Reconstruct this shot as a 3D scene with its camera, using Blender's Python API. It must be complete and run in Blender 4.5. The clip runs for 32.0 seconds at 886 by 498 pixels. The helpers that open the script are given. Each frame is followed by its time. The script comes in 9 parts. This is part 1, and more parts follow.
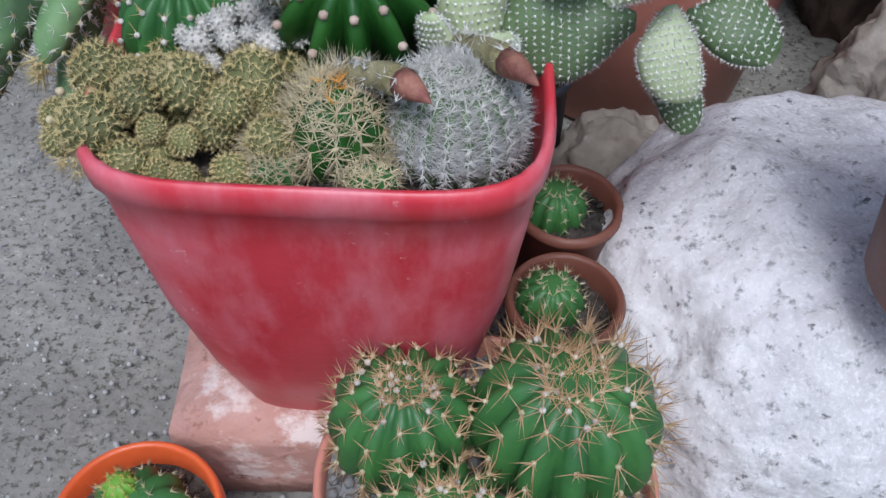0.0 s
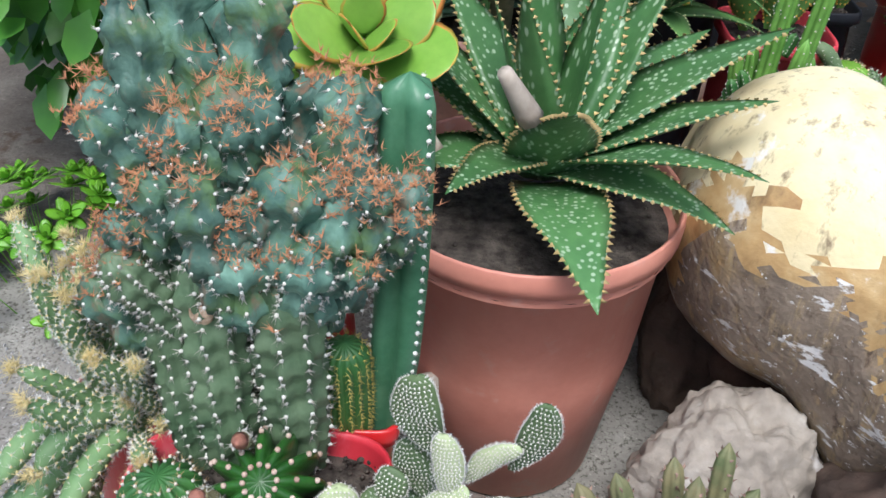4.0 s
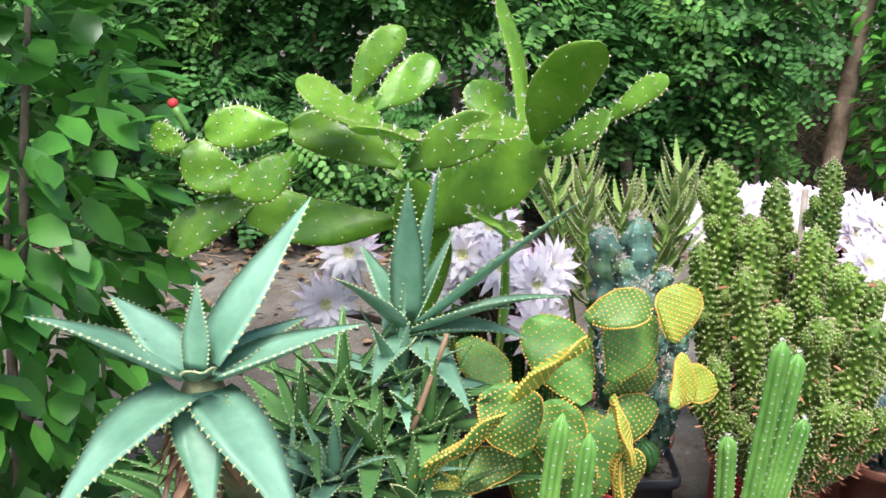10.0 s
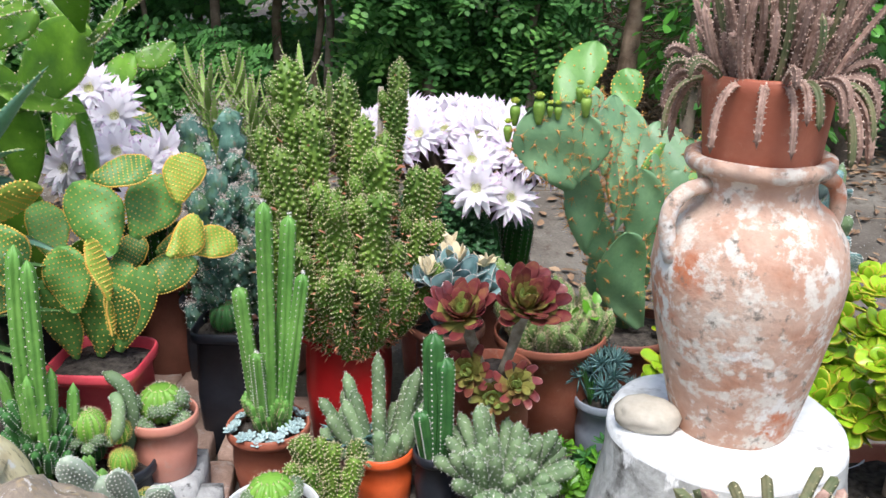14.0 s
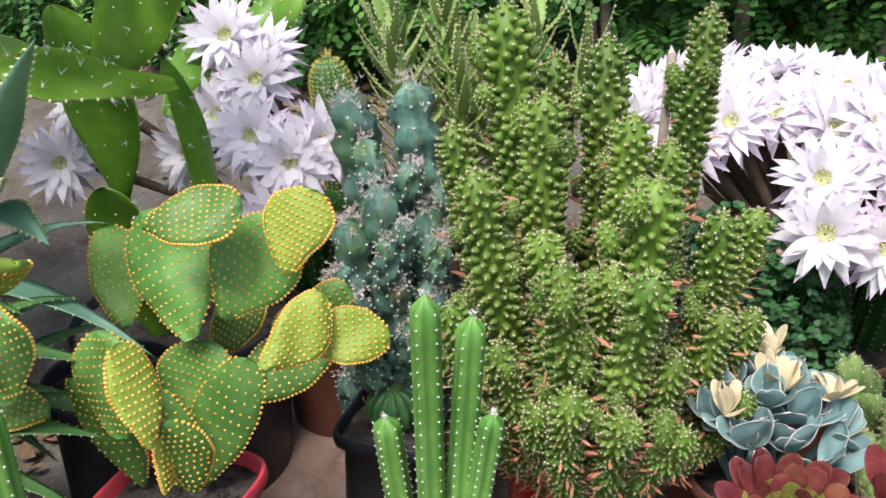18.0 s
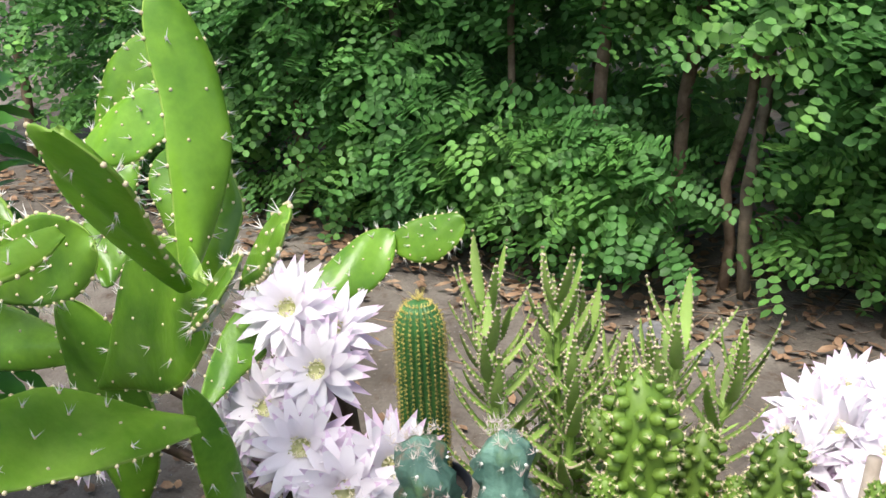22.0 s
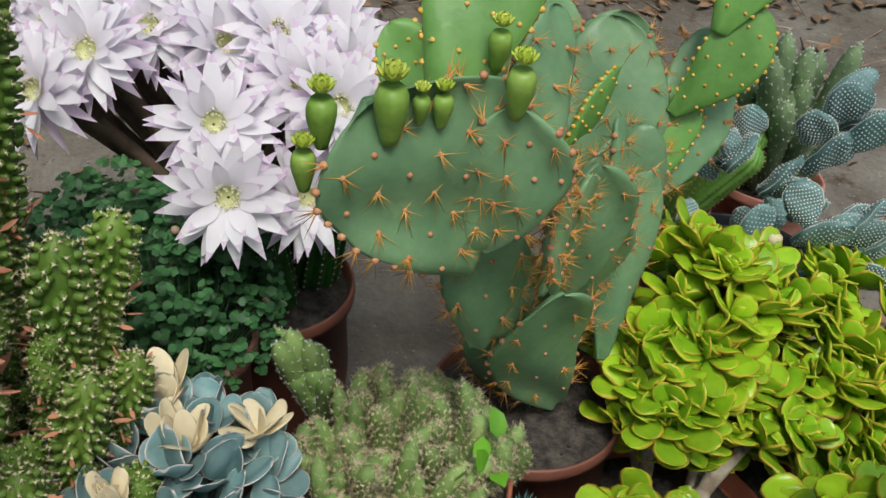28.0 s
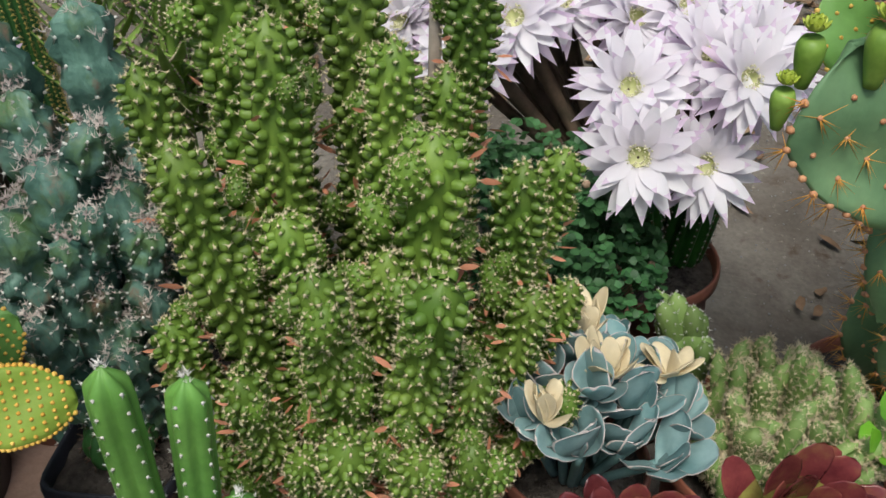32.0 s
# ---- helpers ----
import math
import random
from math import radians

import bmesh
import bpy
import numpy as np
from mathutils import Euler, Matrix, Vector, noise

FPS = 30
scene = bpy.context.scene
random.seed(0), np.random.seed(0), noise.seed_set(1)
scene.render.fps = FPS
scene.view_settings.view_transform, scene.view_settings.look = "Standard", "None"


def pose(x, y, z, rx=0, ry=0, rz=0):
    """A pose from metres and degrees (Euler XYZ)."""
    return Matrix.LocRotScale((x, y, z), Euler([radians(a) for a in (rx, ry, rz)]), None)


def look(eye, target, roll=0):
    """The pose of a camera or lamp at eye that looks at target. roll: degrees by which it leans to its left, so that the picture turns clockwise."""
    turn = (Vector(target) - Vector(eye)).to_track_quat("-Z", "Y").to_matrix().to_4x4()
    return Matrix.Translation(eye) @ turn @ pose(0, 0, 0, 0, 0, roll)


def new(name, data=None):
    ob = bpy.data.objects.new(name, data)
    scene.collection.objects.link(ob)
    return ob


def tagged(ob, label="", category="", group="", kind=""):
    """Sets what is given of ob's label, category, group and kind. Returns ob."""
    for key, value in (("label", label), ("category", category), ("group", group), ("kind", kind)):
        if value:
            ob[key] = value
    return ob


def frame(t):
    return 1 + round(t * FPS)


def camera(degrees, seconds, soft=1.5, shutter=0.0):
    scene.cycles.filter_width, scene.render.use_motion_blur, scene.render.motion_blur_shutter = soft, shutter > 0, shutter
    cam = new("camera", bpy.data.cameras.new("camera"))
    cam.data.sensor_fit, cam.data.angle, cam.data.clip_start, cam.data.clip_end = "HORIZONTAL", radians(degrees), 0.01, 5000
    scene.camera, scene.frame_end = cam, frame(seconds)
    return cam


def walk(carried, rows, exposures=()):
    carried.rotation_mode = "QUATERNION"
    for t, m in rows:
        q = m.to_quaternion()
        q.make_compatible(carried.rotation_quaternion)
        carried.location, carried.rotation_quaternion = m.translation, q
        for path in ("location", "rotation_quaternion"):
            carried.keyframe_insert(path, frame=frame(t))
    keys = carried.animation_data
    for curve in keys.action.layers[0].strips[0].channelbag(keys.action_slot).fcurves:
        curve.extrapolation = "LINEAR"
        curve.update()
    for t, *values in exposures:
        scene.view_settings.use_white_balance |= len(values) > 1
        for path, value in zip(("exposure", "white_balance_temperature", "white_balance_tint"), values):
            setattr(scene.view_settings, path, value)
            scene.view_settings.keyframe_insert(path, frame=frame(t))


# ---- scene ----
cam = camera(50.8, 32.0)
PATH = [
    (0, (-0.332, 0.267, 0.816), (-0.364, 1.565, -0.706), 1.3),
    (0.5, (-0.349, 0.29, 0.802), (-0.344, 1.673, -0.643), 2.7),
    (1, (-0.357, 0.309, 0.805), (-0.308, 1.745, -0.586), 3.9),
    (1.5, (-0.359, 0.315, 0.819), (-0.303, 1.79, -0.53), 3.8),
    (2, (-0.357, 0.31, 0.833), (-0.308, 1.822, -0.475), 3.3),
    (2.5, (-0.354, 0.301, 0.863), (-0.302, 1.841, -0.411), 3.5),
    (3, (-0.335, 0.269, 0.943), (-0.299, 1.837, -0.298), 3.5),
    (3.5, (-0.305, 0.225, 1.041), (-0.284, 1.826, -0.157), 3.3),
    (5.5, (-0.043, 0.016, 1.243), (-0.109, 1.752, 0.253), 0.8),
    (6, (0.044, -0.05, 1.229), (0.014, 1.748, 0.352), -0.4),
    (6.5, (0.126, -0.111, 1.24), (0.115, 1.705, 0.401), 0.1),
    (7, (0.157, -0.089, 1.244), (0.153, 1.732, 0.417), 0.6),
    (7.5, (0.138, 0.008, 1.28), (0.113, 1.842, 0.481), 0.8),
    (8, (0.108, 0.153, 1.351), (0.031, 2.004, 0.597), -0.5),
    (8.5, (0.057, 0.288, 1.376), (0.009, 2.164, 0.685), -0.5),
    (9, (0.043, 0.339, 1.385), (-0.008, 2.241, 0.77), -1.1),
    (9.5, (0.045, 0.354, 1.384), (-0.005, 2.264, 0.792), -0.8),
    (10, (0.07, 0.325, 1.391), (0.028, 2.236, 0.803), -0.7),
    (10.5, (0.117, 0.257, 1.41), (0.127, 2.169, 0.823), -0.4),
    (11, (0.215, 0.149, 1.408), (0.262, 2.064, 0.832), -0.1),
    (11.5, (0.369, 0.04, 1.366), (0.344, 1.964, 0.82), -0.8),
    (12, (0.492, -0.014, 1.334), (0.474, 1.898, 0.75), -0.8),
    (12.5, (0.585, -0.009, 1.327), (0.561, 1.887, 0.69), -1.4),
    (13, (0.715, 0.052, 1.36), (0.665, 1.929, 0.672), -2.4),
    (13.5, (0.811, 0.054, 1.315), (0.756, 1.946, 0.668), -1.0),
    (15.5, (1.018, 0.308, 1.346), (0.602, 2.074, 0.505), 2.7),
    (16, (1.007, 0.317, 1.353), (0.409, 2.022, 0.494), 3.6),
    (16.5, (0.972, 0.4, 1.356), (0.362, 2.082, 0.462), 4.1),
    (17, (0.952, 0.55, 1.344), (0.292, 2.198, 0.422), 2.7),
    (17.5, (0.892, 0.678, 1.336), (0.238, 2.327, 0.411), -2.4),
    (18, (0.798, 0.885, 1.274), (0.151, 2.56, 0.392), -2.3),
    (18.5, (0.728, 0.94, 1.257), (0.032, 2.636, 0.456), -3.4),
    (19, (0.612, 1.057, 1.276), (-0.254, 2.74, 0.629), -0.6),
    (19.5, (0.584, 1.075, 1.339), (-0.314, 2.756, 0.733), 0.5),
    (20, (0.586, 1.089, 1.397), (-0.319, 2.762, 0.779), 1.6),
    (20.5, (0.6, 1.143, 1.425), (-0.316, 2.806, 0.794), 1.8),
    (21, (0.619, 1.172, 1.436), (-0.299, 2.83, 0.797), 1.4),
    (21.5, (0.661, 1.203, 1.419), (-0.244, 2.859, 0.757), 0.8),
    (22, (0.673, 1.214, 1.405), (-0.212, 2.874, 0.726), 0.3),
    (22.5, (0.719, 1.263, 1.378), (-0.004, 3.003, 0.71), 0.1),
    (23, (0.83, 1.3, 1.375), (0.399, 3.11, 0.641), -1.3),
    (23.5, (0.814, 1.27, 1.367), (0.729, 3.139, 0.66), 2.3),
    (24, (0.877, 1.297, 1.392), (0.838, 3.138, 0.61), 0.9),
    (24.5, (0.898, 1.314, 1.357), (0.98, 3.114, 0.49), 2.2),
    (25, (0.911, 1.313, 1.338), (1.145, 3.08, 0.43), 4.1),
    (25.5, (0.919, 1.306, 1.316), (1.22, 3.038, 0.363), 4.7),
    (27.5, (0.919, 1.283, 1.275), (1.314, 2.875, 0.13), 6.1),
    (28, (0.902, 1.251, 1.267), (1.265, 2.822, 0.084), 5.1),
    (28.5, (0.896, 1.234, 1.231), (1.247, 2.744, -0.032), 3.5),
    (29, (0.887, 1.214, 1.205), (1.232, 2.711, -0.075), 2.7),
    (29.5, (0.883, 1.2, 1.198), (1.218, 2.681, -0.104), 1.9),
    (30, (0.871, 1.2, 1.186), (1.179, 2.681, -0.123), 1.2),
    (30.5, (0.838, 1.204, 1.192), (1.06, 2.697, -0.12), 0.8),
    (31, (0.804, 1.192, 1.198), (0.922, 2.726, -0.079), 1.2),
    (31.5, (0.768, 1.188, 1.22), (0.693, 2.774, 0.004), -0.7),
    (32, (0.76, 1.178, 1.234), (0.58, 2.804, 0.083), -0.8),
]
EXPOSURES = [(0.0, -0.3, 5500, 10), (1.0, -0.05, 5500, 10), (2.0, 0.15, 5500, 10), (3.0, 0.3, 5700, 10), (6.0, 0.28, 5900, 10), (7.0, 0.25, 5900, 10), (9.0, 0.7, 6100, 10), (11.0, 0.85, 6000, 10), (13.0, 0.55, 6000, 10), (16.0, 0.5, 5900, 10),
             (18.0, 0.48, 6200, 10), (20.0, 0.95, 6500, 10), (22.0, 0.75, 6400, 10), (23.0, 0.2, 6200, 10), (24.0, 0.2, 6100, 10), (25.5, -0.15, 6200, 10), (28.0, -0.25, 6300, 4), (29.5, 0.5, 6300, 4), (30.5, 0.5, 6200, 5), (31.0, 0.5, 6200, 5), (32.0, -0.15, 6300, 6)]
walk(cam, [(t, look(eye, target, roll)) for t, eye, target, roll in PATH], EXPOSURES)

# ---- daylight: open shade under a bright veiled sky ----
world = bpy.data.worlds.new("sky")
scene.world = world
world.use_nodes = True
wn, wl = world.node_tree.nodes, world.node_tree.links
wn.clear()
sky = wn.new("ShaderNodeTexSky")
sky.sky_type, sky.sun_disc = "NISHITA", False
sky.sun_elevation, sky.sun_rotation = radians(63), radians(180)
sky.air_density, sky.dust_density, sky.ozone_density = 1.0, 4.0, 1.0
wb, wo = wn.new("ShaderNodeBackground"), wn.new("ShaderNodeOutputWorld")
wb.inputs["Strength"].default_value = 0.15
wl.new(sky.outputs[0], wb.inputs[0])
wl.new(wb.outputs[0], wo.inputs[0])
sun_data = bpy.data.lights.new("sun", "SUN")
sun_data.energy, sun_data.angle, sun_data.color = 2.6, radians(22), (1.0, 0.96, 0.9)
sun = new("sun", sun_data)
sun.matrix_world = look((0.35, -1.05, 5.0), (0.35, 1.5, 0.0))


# ---- materials ----
def rgb(c):
    return (c[0], c[1], c[2], 1.0)


def shader(name, cols, scale=20.0, rough=0.6, bump=0.2, bscale=60.0, spec=0.35, transl=0.0, rand=0.12, fine=0.25, island=False, coords="Object"):
    """A surface of mottled colours (stops of place and colour), with fine grain, relief and a little change from piece to piece."""
    m = bpy.data.materials.new(name)
    m.use_nodes = True
    n, l = m.node_tree.nodes, m.node_tree.links
    n.clear()
    out = n.new("ShaderNodeOutputMaterial")
    p = n.new("ShaderNodeBsdfPrincipled")
    tc = n.new("ShaderNodeTexCoord")
    nz = n.new("ShaderNodeTexNoise")
    nz.inputs["Scale"].default_value, nz.inputs["Detail"].default_value, nz.inputs["Roughness"].default_value = scale, 5, 0.6
    l.new(tc.outputs[coords], nz.inputs["Vector"])
    ramp = n.new("ShaderNodeValToRGB")
    els = ramp.color_ramp.elements
    while len(els) < len(cols):
        els.new(0.5)
    for e, (at, c) in zip(els, cols):
        e.position, e.color = at, rgb(c)
    l.new(nz.outputs[0], ramp.inputs[0])
    grain = n.new("ShaderNodeTexNoise")
    grain.inputs["Scale"].default_value, grain.inputs["Detail"].default_value = bscale, 4
    l.new(tc.outputs[coords], grain.inputs["Vector"])
    info = n.new("ShaderNodeNewGeometry" if island else "ShaderNodeObjectInfo")
    rnd = info.outputs["Random Per Island" if island else "Random"]
    # value = 1 + rand * (random - 0.5) + fine * (grain - 0.5)
    a = n.new("ShaderNodeMath")
    a.operation = "MULTIPLY_ADD"
    l.new(rnd, a.inputs[0])
    a.inputs[1].default_value, a.inputs[2].default_value = 2 * rand, 1.0 - rand - fine / 2
    b = n.new("ShaderNodeMath")
    b.operation = "MULTIPLY_ADD"
    l.new(grain.outputs[0], b.inputs[0])
    b.inputs[1].default_value = fine
    l.new(a.outputs[0], b.inputs[2])
    hsv = n.new("ShaderNodeHueSaturation")
    l.new(ramp.outputs[0], hsv.inputs["Color"])
    l.new(b.outputs[0], hsv.inputs["Value"])
    l.new(hsv.outputs[0], p.inputs["Base Color"])
    p.inputs["Roughness"].default_value = rough
    p.inputs["Specular IOR Level"].default_value = spec
    if bump:
        bp = n.new("ShaderNodeBump")
        bp.inputs["Strength"].default_value, bp.inputs["Distance"].default_value = bump, 0.004
        l.new(grain.outputs[0], bp.inputs["Height"])
        l.new(bp.outputs[0], p.inputs["Normal"])
    last = p.outputs[0]
    if transl:
        t = n.new("ShaderNodeBsdfTranslucent")
        l.new(hsv.outputs[0], t.inputs["Color"])
        mix = n.new("ShaderNodeMixShader")
        mix.inputs[0].default_value = transl
        l.new(p.outputs[0], mix.inputs[1])
        l.new(t.outputs[0], mix.inputs[2])
        last = mix.outputs[0]
    l.new(last, out.inputs[0])
    return m


def blotch(m, colour, scale, low, high, stretch=(1, 1, 1), kind="noise", rough=None, detail=6.0):
    """Lays patches of another colour (old paint, specks, lichen) over a material of shader()."""
    n, l = m.node_tree.nodes, m.node_tree.links
    p = next(x for x in n if x.type == "BSDF_PRINCIPLED")
    src = p.inputs["Base Color"].links[0].from_socket
    tc = next(x for x in n if x.type == "TEX_COORD")
    mp = n.new("ShaderNodeMapping")
    mp.inputs["Scale"].default_value = stretch
    l.new(tc.outputs["Object"], mp.inputs[0])
    if kind == "noise":
        tx = n.new("ShaderNodeTexNoise")
        tx.inputs["Detail"].default_value, tx.inputs["Roughness"].default_value = detail, 0.65
        o = tx.outputs[0]
    else:
        tx = n.new("ShaderNodeTexVoronoi")
        o = tx.outputs["Distance"]
    tx.inputs["Scale"].default_value = scale
    l.new(mp.outputs[0], tx.inputs["Vector"])
    mr = n.new("ShaderNodeMapRange")
    mr.inputs["From Min"].default_value, mr.inputs["From Max"].default_value = low, high
    l.new(o, mr.inputs["Value"])
    mx = n.new("ShaderNodeMix")
    mx.data_type = "RGBA"
    l.new(mr.outputs[0], mx.inputs[0])
    l.new(src, mx.inputs[6])
    mx.inputs[7].default_value = rgb(colour)
    l.new(mx.outputs[2], p.inputs["Base Color"])
    for t in [x for x in n if x.type == "BSDF_TRANSLUCENT"]:
        l.new(mx.outputs[2], t.inputs["Color"])
    return m


def two(a, b, low=0.35, high=0.65):
    return [(low, a), (high, b)]


M_soil = shader("soil", two((0.035, 0.03, 0.026), (0.11, 0.095, 0.08)), 60, 0.95, 0.9, 220, 0.1)
M_grit = shader("gravel", two((0.2, 0.2, 0.2), (0.42, 0.41, 0.4)), 8, 0.9, 0.5, 300, 0.2, rand=0.4)
M_ground = shader("packed_earth", [(0.3, (0.17, 0.16, 0.145)), (0.5, (0.26, 0.25, 0.225)), (0.7, (0.34, 0.33, 0.3))], 3.5, 0.95, 0.8, 90, 0.1, rand=0, fine=0.5)
M_earth = shader("brown_earth", [(0.3, (0.085, 0.073, 0.06)), (0.5, (0.142, 0.124, 0.104)), (0.7, (0.22, 0.2, 0.17))], 4.5, 0.95, 0.9, 110, 0.1, rand=0, fine=0.6)
blotch(M_earth, (0.3, 0.27, 0.23), 60, 0.63, 0.72)
blotch(M_earth, (0.06, 0.035, 0.02), 16, 0.56, 0.74)
blotch(M_ground, (0.42, 0.4, 0.36), 55, 0.62, 0.7)
blotch(M_ground, (0.07, 0.065, 0.05), 24, 0.6, 0.75)
blotch(M_ground, (0.1, 0.095, 0.08), 190, 0.52, 0.62)
blotch(M_ground, (0.5, 0.48, 0.44), 150, 0.64, 0.68)
M_litter = shader("dry_leaf", [(0.3, (0.13, 0.08, 0.05)), (0.55, (0.26, 0.165, 0.1)), (0.75, (0.42, 0.31, 0.2))], 14, 0.85, 0.3, 80, 0.15, rand=0.3, island=True)
M_twig = shader("dry_twig", two((0.2, 0.14, 0.095), (0.42, 0.31, 0.22)), 20, 0.9, 0.3, 90, 0.1, rand=0.3, island=True)
M_bark = shader("bark", two((0.09, 0.075, 0.058), (0.27, 0.22, 0.16)), 14, 0.95, 0.8, 60, 0.1)
M_barkl = shader("pale_bark", two((0.22, 0.17, 0.12), (0.5, 0.45, 0.36)), 30, 0.85, 0.6, 80, 0.2)
M_barkm = shader("brown_bark", two((0.11, 0.075, 0.05), (0.27, 0.2, 0.14)), 18, 0.9, 0.8, 70, 0.15)
M_hedge = shader("hedge_leaf", [(0.3, (0.05, 0.15, 0.038)), (0.52, (0.1, 0.255, 0.058)), (0.72, (0.21, 0.42, 0.085))], 2.4, 0.55, 0.1, 60, 0.4, 0.35, 0.35, island=True)
# sunshine painted as a lighter, yellower leaf colour than the hedge's
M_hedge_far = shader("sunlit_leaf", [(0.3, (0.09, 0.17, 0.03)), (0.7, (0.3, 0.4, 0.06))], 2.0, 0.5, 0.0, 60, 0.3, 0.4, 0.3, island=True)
M_laurel = shader("laurel_leaf", [(0.35, (0.05, 0.17, 0.03)), (0.68, (0.14, 0.4, 0.05))], 4.0, 0.32, 0.1, 50, 0.5, 0.28, 0.3, island=True)
M_red = shader("red_plastic", two((0.5, 0.02, 0.035), (0.62, 0.05, 0.07)), 9, 0.38, 0.06, 150, 0.5, rand=0.03, fine=0.1)
blotch(M_red, (0.66, 0.2, 0.24), 16, 0.48, 0.72, (1, 1, 0.35))
blotch(M_red, (0.8, 0.42, 0.42), 90, 0.66, 0.76)
M_red2 = shader("glossy_red_plastic", two((0.5, 0.012, 0.015), (0.6, 0.025, 0.025)), 12, 0.3, 0.03, 150, 0.5, rand=0.05, fine=0.06)
M_pink = shader("faded_red_plastic", two((0.62, 0.05, 0.075), (0.7, 0.1, 0.12)), 12, 0.4, 0.05, 150, 0.4, rand=0.05)
M_terra = shader("terracotta_plastic", two((0.5, 0.2, 0.145), (0.6, 0.27, 0.2)), 7, 0.42, 0.1, 120, 0.35, rand=0.1, fine=0.12)
blotch(M_terra, (0.58, 0.32, 0.25), 25, 0.58, 0.72)
M_terrao = shader("orange_terracotta", two((0.35, 0.105, 0.06), (0.45, 0.17, 0.105)), 9, 0.5, 0.15, 120, 0.3, rand=0.12, fine=0.15)
blotch(M_terrao, (0.5, 0.3, 0.22), 22, 0.6, 0.75)
M_terrap = shader("pale_terracotta", two((0.5, 0.26, 0.19), (0.62, 0.36, 0.28)), 7, 0.6, 0.2, 100, 0.25, rand=0.08, fine=0.15)
blotch(M_terrap, (0.33, 0.2, 0.16), 12, 0.56, 0.75)
M_brownpot = shader("brown_plastic", two((0.16, 0.06, 0.04), (0.22, 0.09, 0.06)), 10, 0.45, 0.1, 120, 0.35)
M_black = shader("black_plastic", two((0.014, 0.016, 0.022), (0.03, 0.033, 0.042)), 12, 0.45, 0.08, 120, 0.4, rand=0.05)
M_orange = shader("orange_plastic", two((0.62, 0.09, 0.02), (0.7, 0.13, 0.035)), 10, 0.35, 0.05, 120, 0.45)
M_whitepot = shader("white_plastic", two((0.6, 0.62, 0.64), (0.75, 0.76, 0.77)), 12, 0.4, 0.08, 120, 0.4)
M_greypot = shader("grey_blue_plastic", two((0.26, 0.3, 0.36), (0.4, 0.44, 0.5)), 12, 0.45, 0.08, 120, 0.4)
M_brick = shader("worn_brick", [(0.3, (0.3, 0.2, 0.155)), (0.55, (0.42, 0.29, 0.23)), (0.75, (0.5, 0.4, 0.34))], 14, 0.92, 0.8, 130, 0.15, rand=0.18, fine=0.4)
blotch(M_brick, (0.55, 0.52, 0.48), 20, 0.55, 0.7)
M_brickr = shader("salmon_brick", [(0.3, (0.46, 0.24, 0.19)), (0.7, (0.6, 0.38, 0.32))], 16, 0.9, 0.7, 120, 0.15, rand=0.06, fine=0.3)
blotch(M_brickr, (0.72, 0.6, 0.55), 26, 0.52, 0.62)
blotch(M_brickr, (0.3, 0.14, 0.1), 60, 0.6, 0.7)
M_concrete = shader("old_concrete", [(0.3, (0.26, 0.26, 0.26)), (0.6, (0.48, 0.48, 0.47))], 12, 0.92, 0.8, 110, 0.15, rand=0.1, fine=0.4)
blotch(M_concrete, (0.1, 0.1, 0.1), 45, 0.58, 0.68)
M_rockw = shader("whitewashed_rock", [(0.3, (0.52, 0.5, 0.5)), (0.6, (0.7, 0.68, 0.68))], 7, 0.85, 0.8, 90, 0.2, rand=0.05, fine=0.3)
blotch(M_rockw, (0.3, 0.29, 0.29), 120, 0.56, 0.66)
blotch(M_rockw, (0.11, 0.105, 0.105), 75, 0.62, 0.68)
blotch(M_rockw, (0.44, 0.42, 0.41), 13, 0.54, 0.76)
blotch(M_rockw, (0.8, 0.79, 0.78), 380, 0.5, 0.75)
M_rockg = shader("grey_rock", [(0.3, (0.2, 0.17, 0.14)), (0.55, (0.36, 0.32, 0.27)), (0.75, (0.5, 0.47, 0.42))], 11, 0.9, 0.9, 80, 0.2, rand=0.12, fine=0.4)
blotch(M_rockg, (0.66, 0.66, 0.68), 6, 0.55, 0.66)
M_rockd = shader("dark_brown_rock", [(0.3, (0.04, 0.03, 0.026)), (0.7, (0.14, 0.095, 0.07))], 8, 0.7, 0.9, 60, 0.3, rand=0.2, fine=0.4)
M_statue = shader("painted_stone", [(0.3, (0.15, 0.12, 0.09)), (0.5, (0.27, 0.215, 0.16)), (0.7, (0.39, 0.325, 0.25))], 7, 0.62, 0.6, 110, 0.3, rand=0, fine=0.4)
blotch(M_statue, (0.07, 0.052, 0.04), 11, 0.5, 0.75)
blotch(M_statue, (0.42, 0.29, 0.12), 8, 0.54, 0.74)
blotch(M_statue, (0.4, 0.3, 0.16), 46, 0.52, 0.7, (1.6, 1.6, 0.3))
blotch(M_statue, (0.1, 0.07, 0.05), 60, 0.58, 0.7, (1, 1, 0.5))
blotch(M_statue, (0.7, 0.69, 0.66), 30, 0.585, 0.63, (0.6, 0.6, 1.5))
blotch(M_statue, (0.68, 0.67, 0.65), 90, 0.62, 0.66)
M_cream = shader("cream_painted_stone", [(0.3, (0.66, 0.53, 0.28)), (0.55, (0.77, 0.68, 0.43)), (0.75, (0.82, 0.77, 0.6))], 6, 0.6, 0.3, 70, 0.3, rand=0, fine=0.15)
blotch(M_cream, (0.45, 0.32, 0.15), 7, 0.52, 0.78)
blotch(M_cream, (0.16, 0.11, 0.065), 60, 0.57, 0.74, (1, 1, 0.3))
blotch(M_cream, (0.78, 0.75, 0.68), 20, 0.62, 0.68)
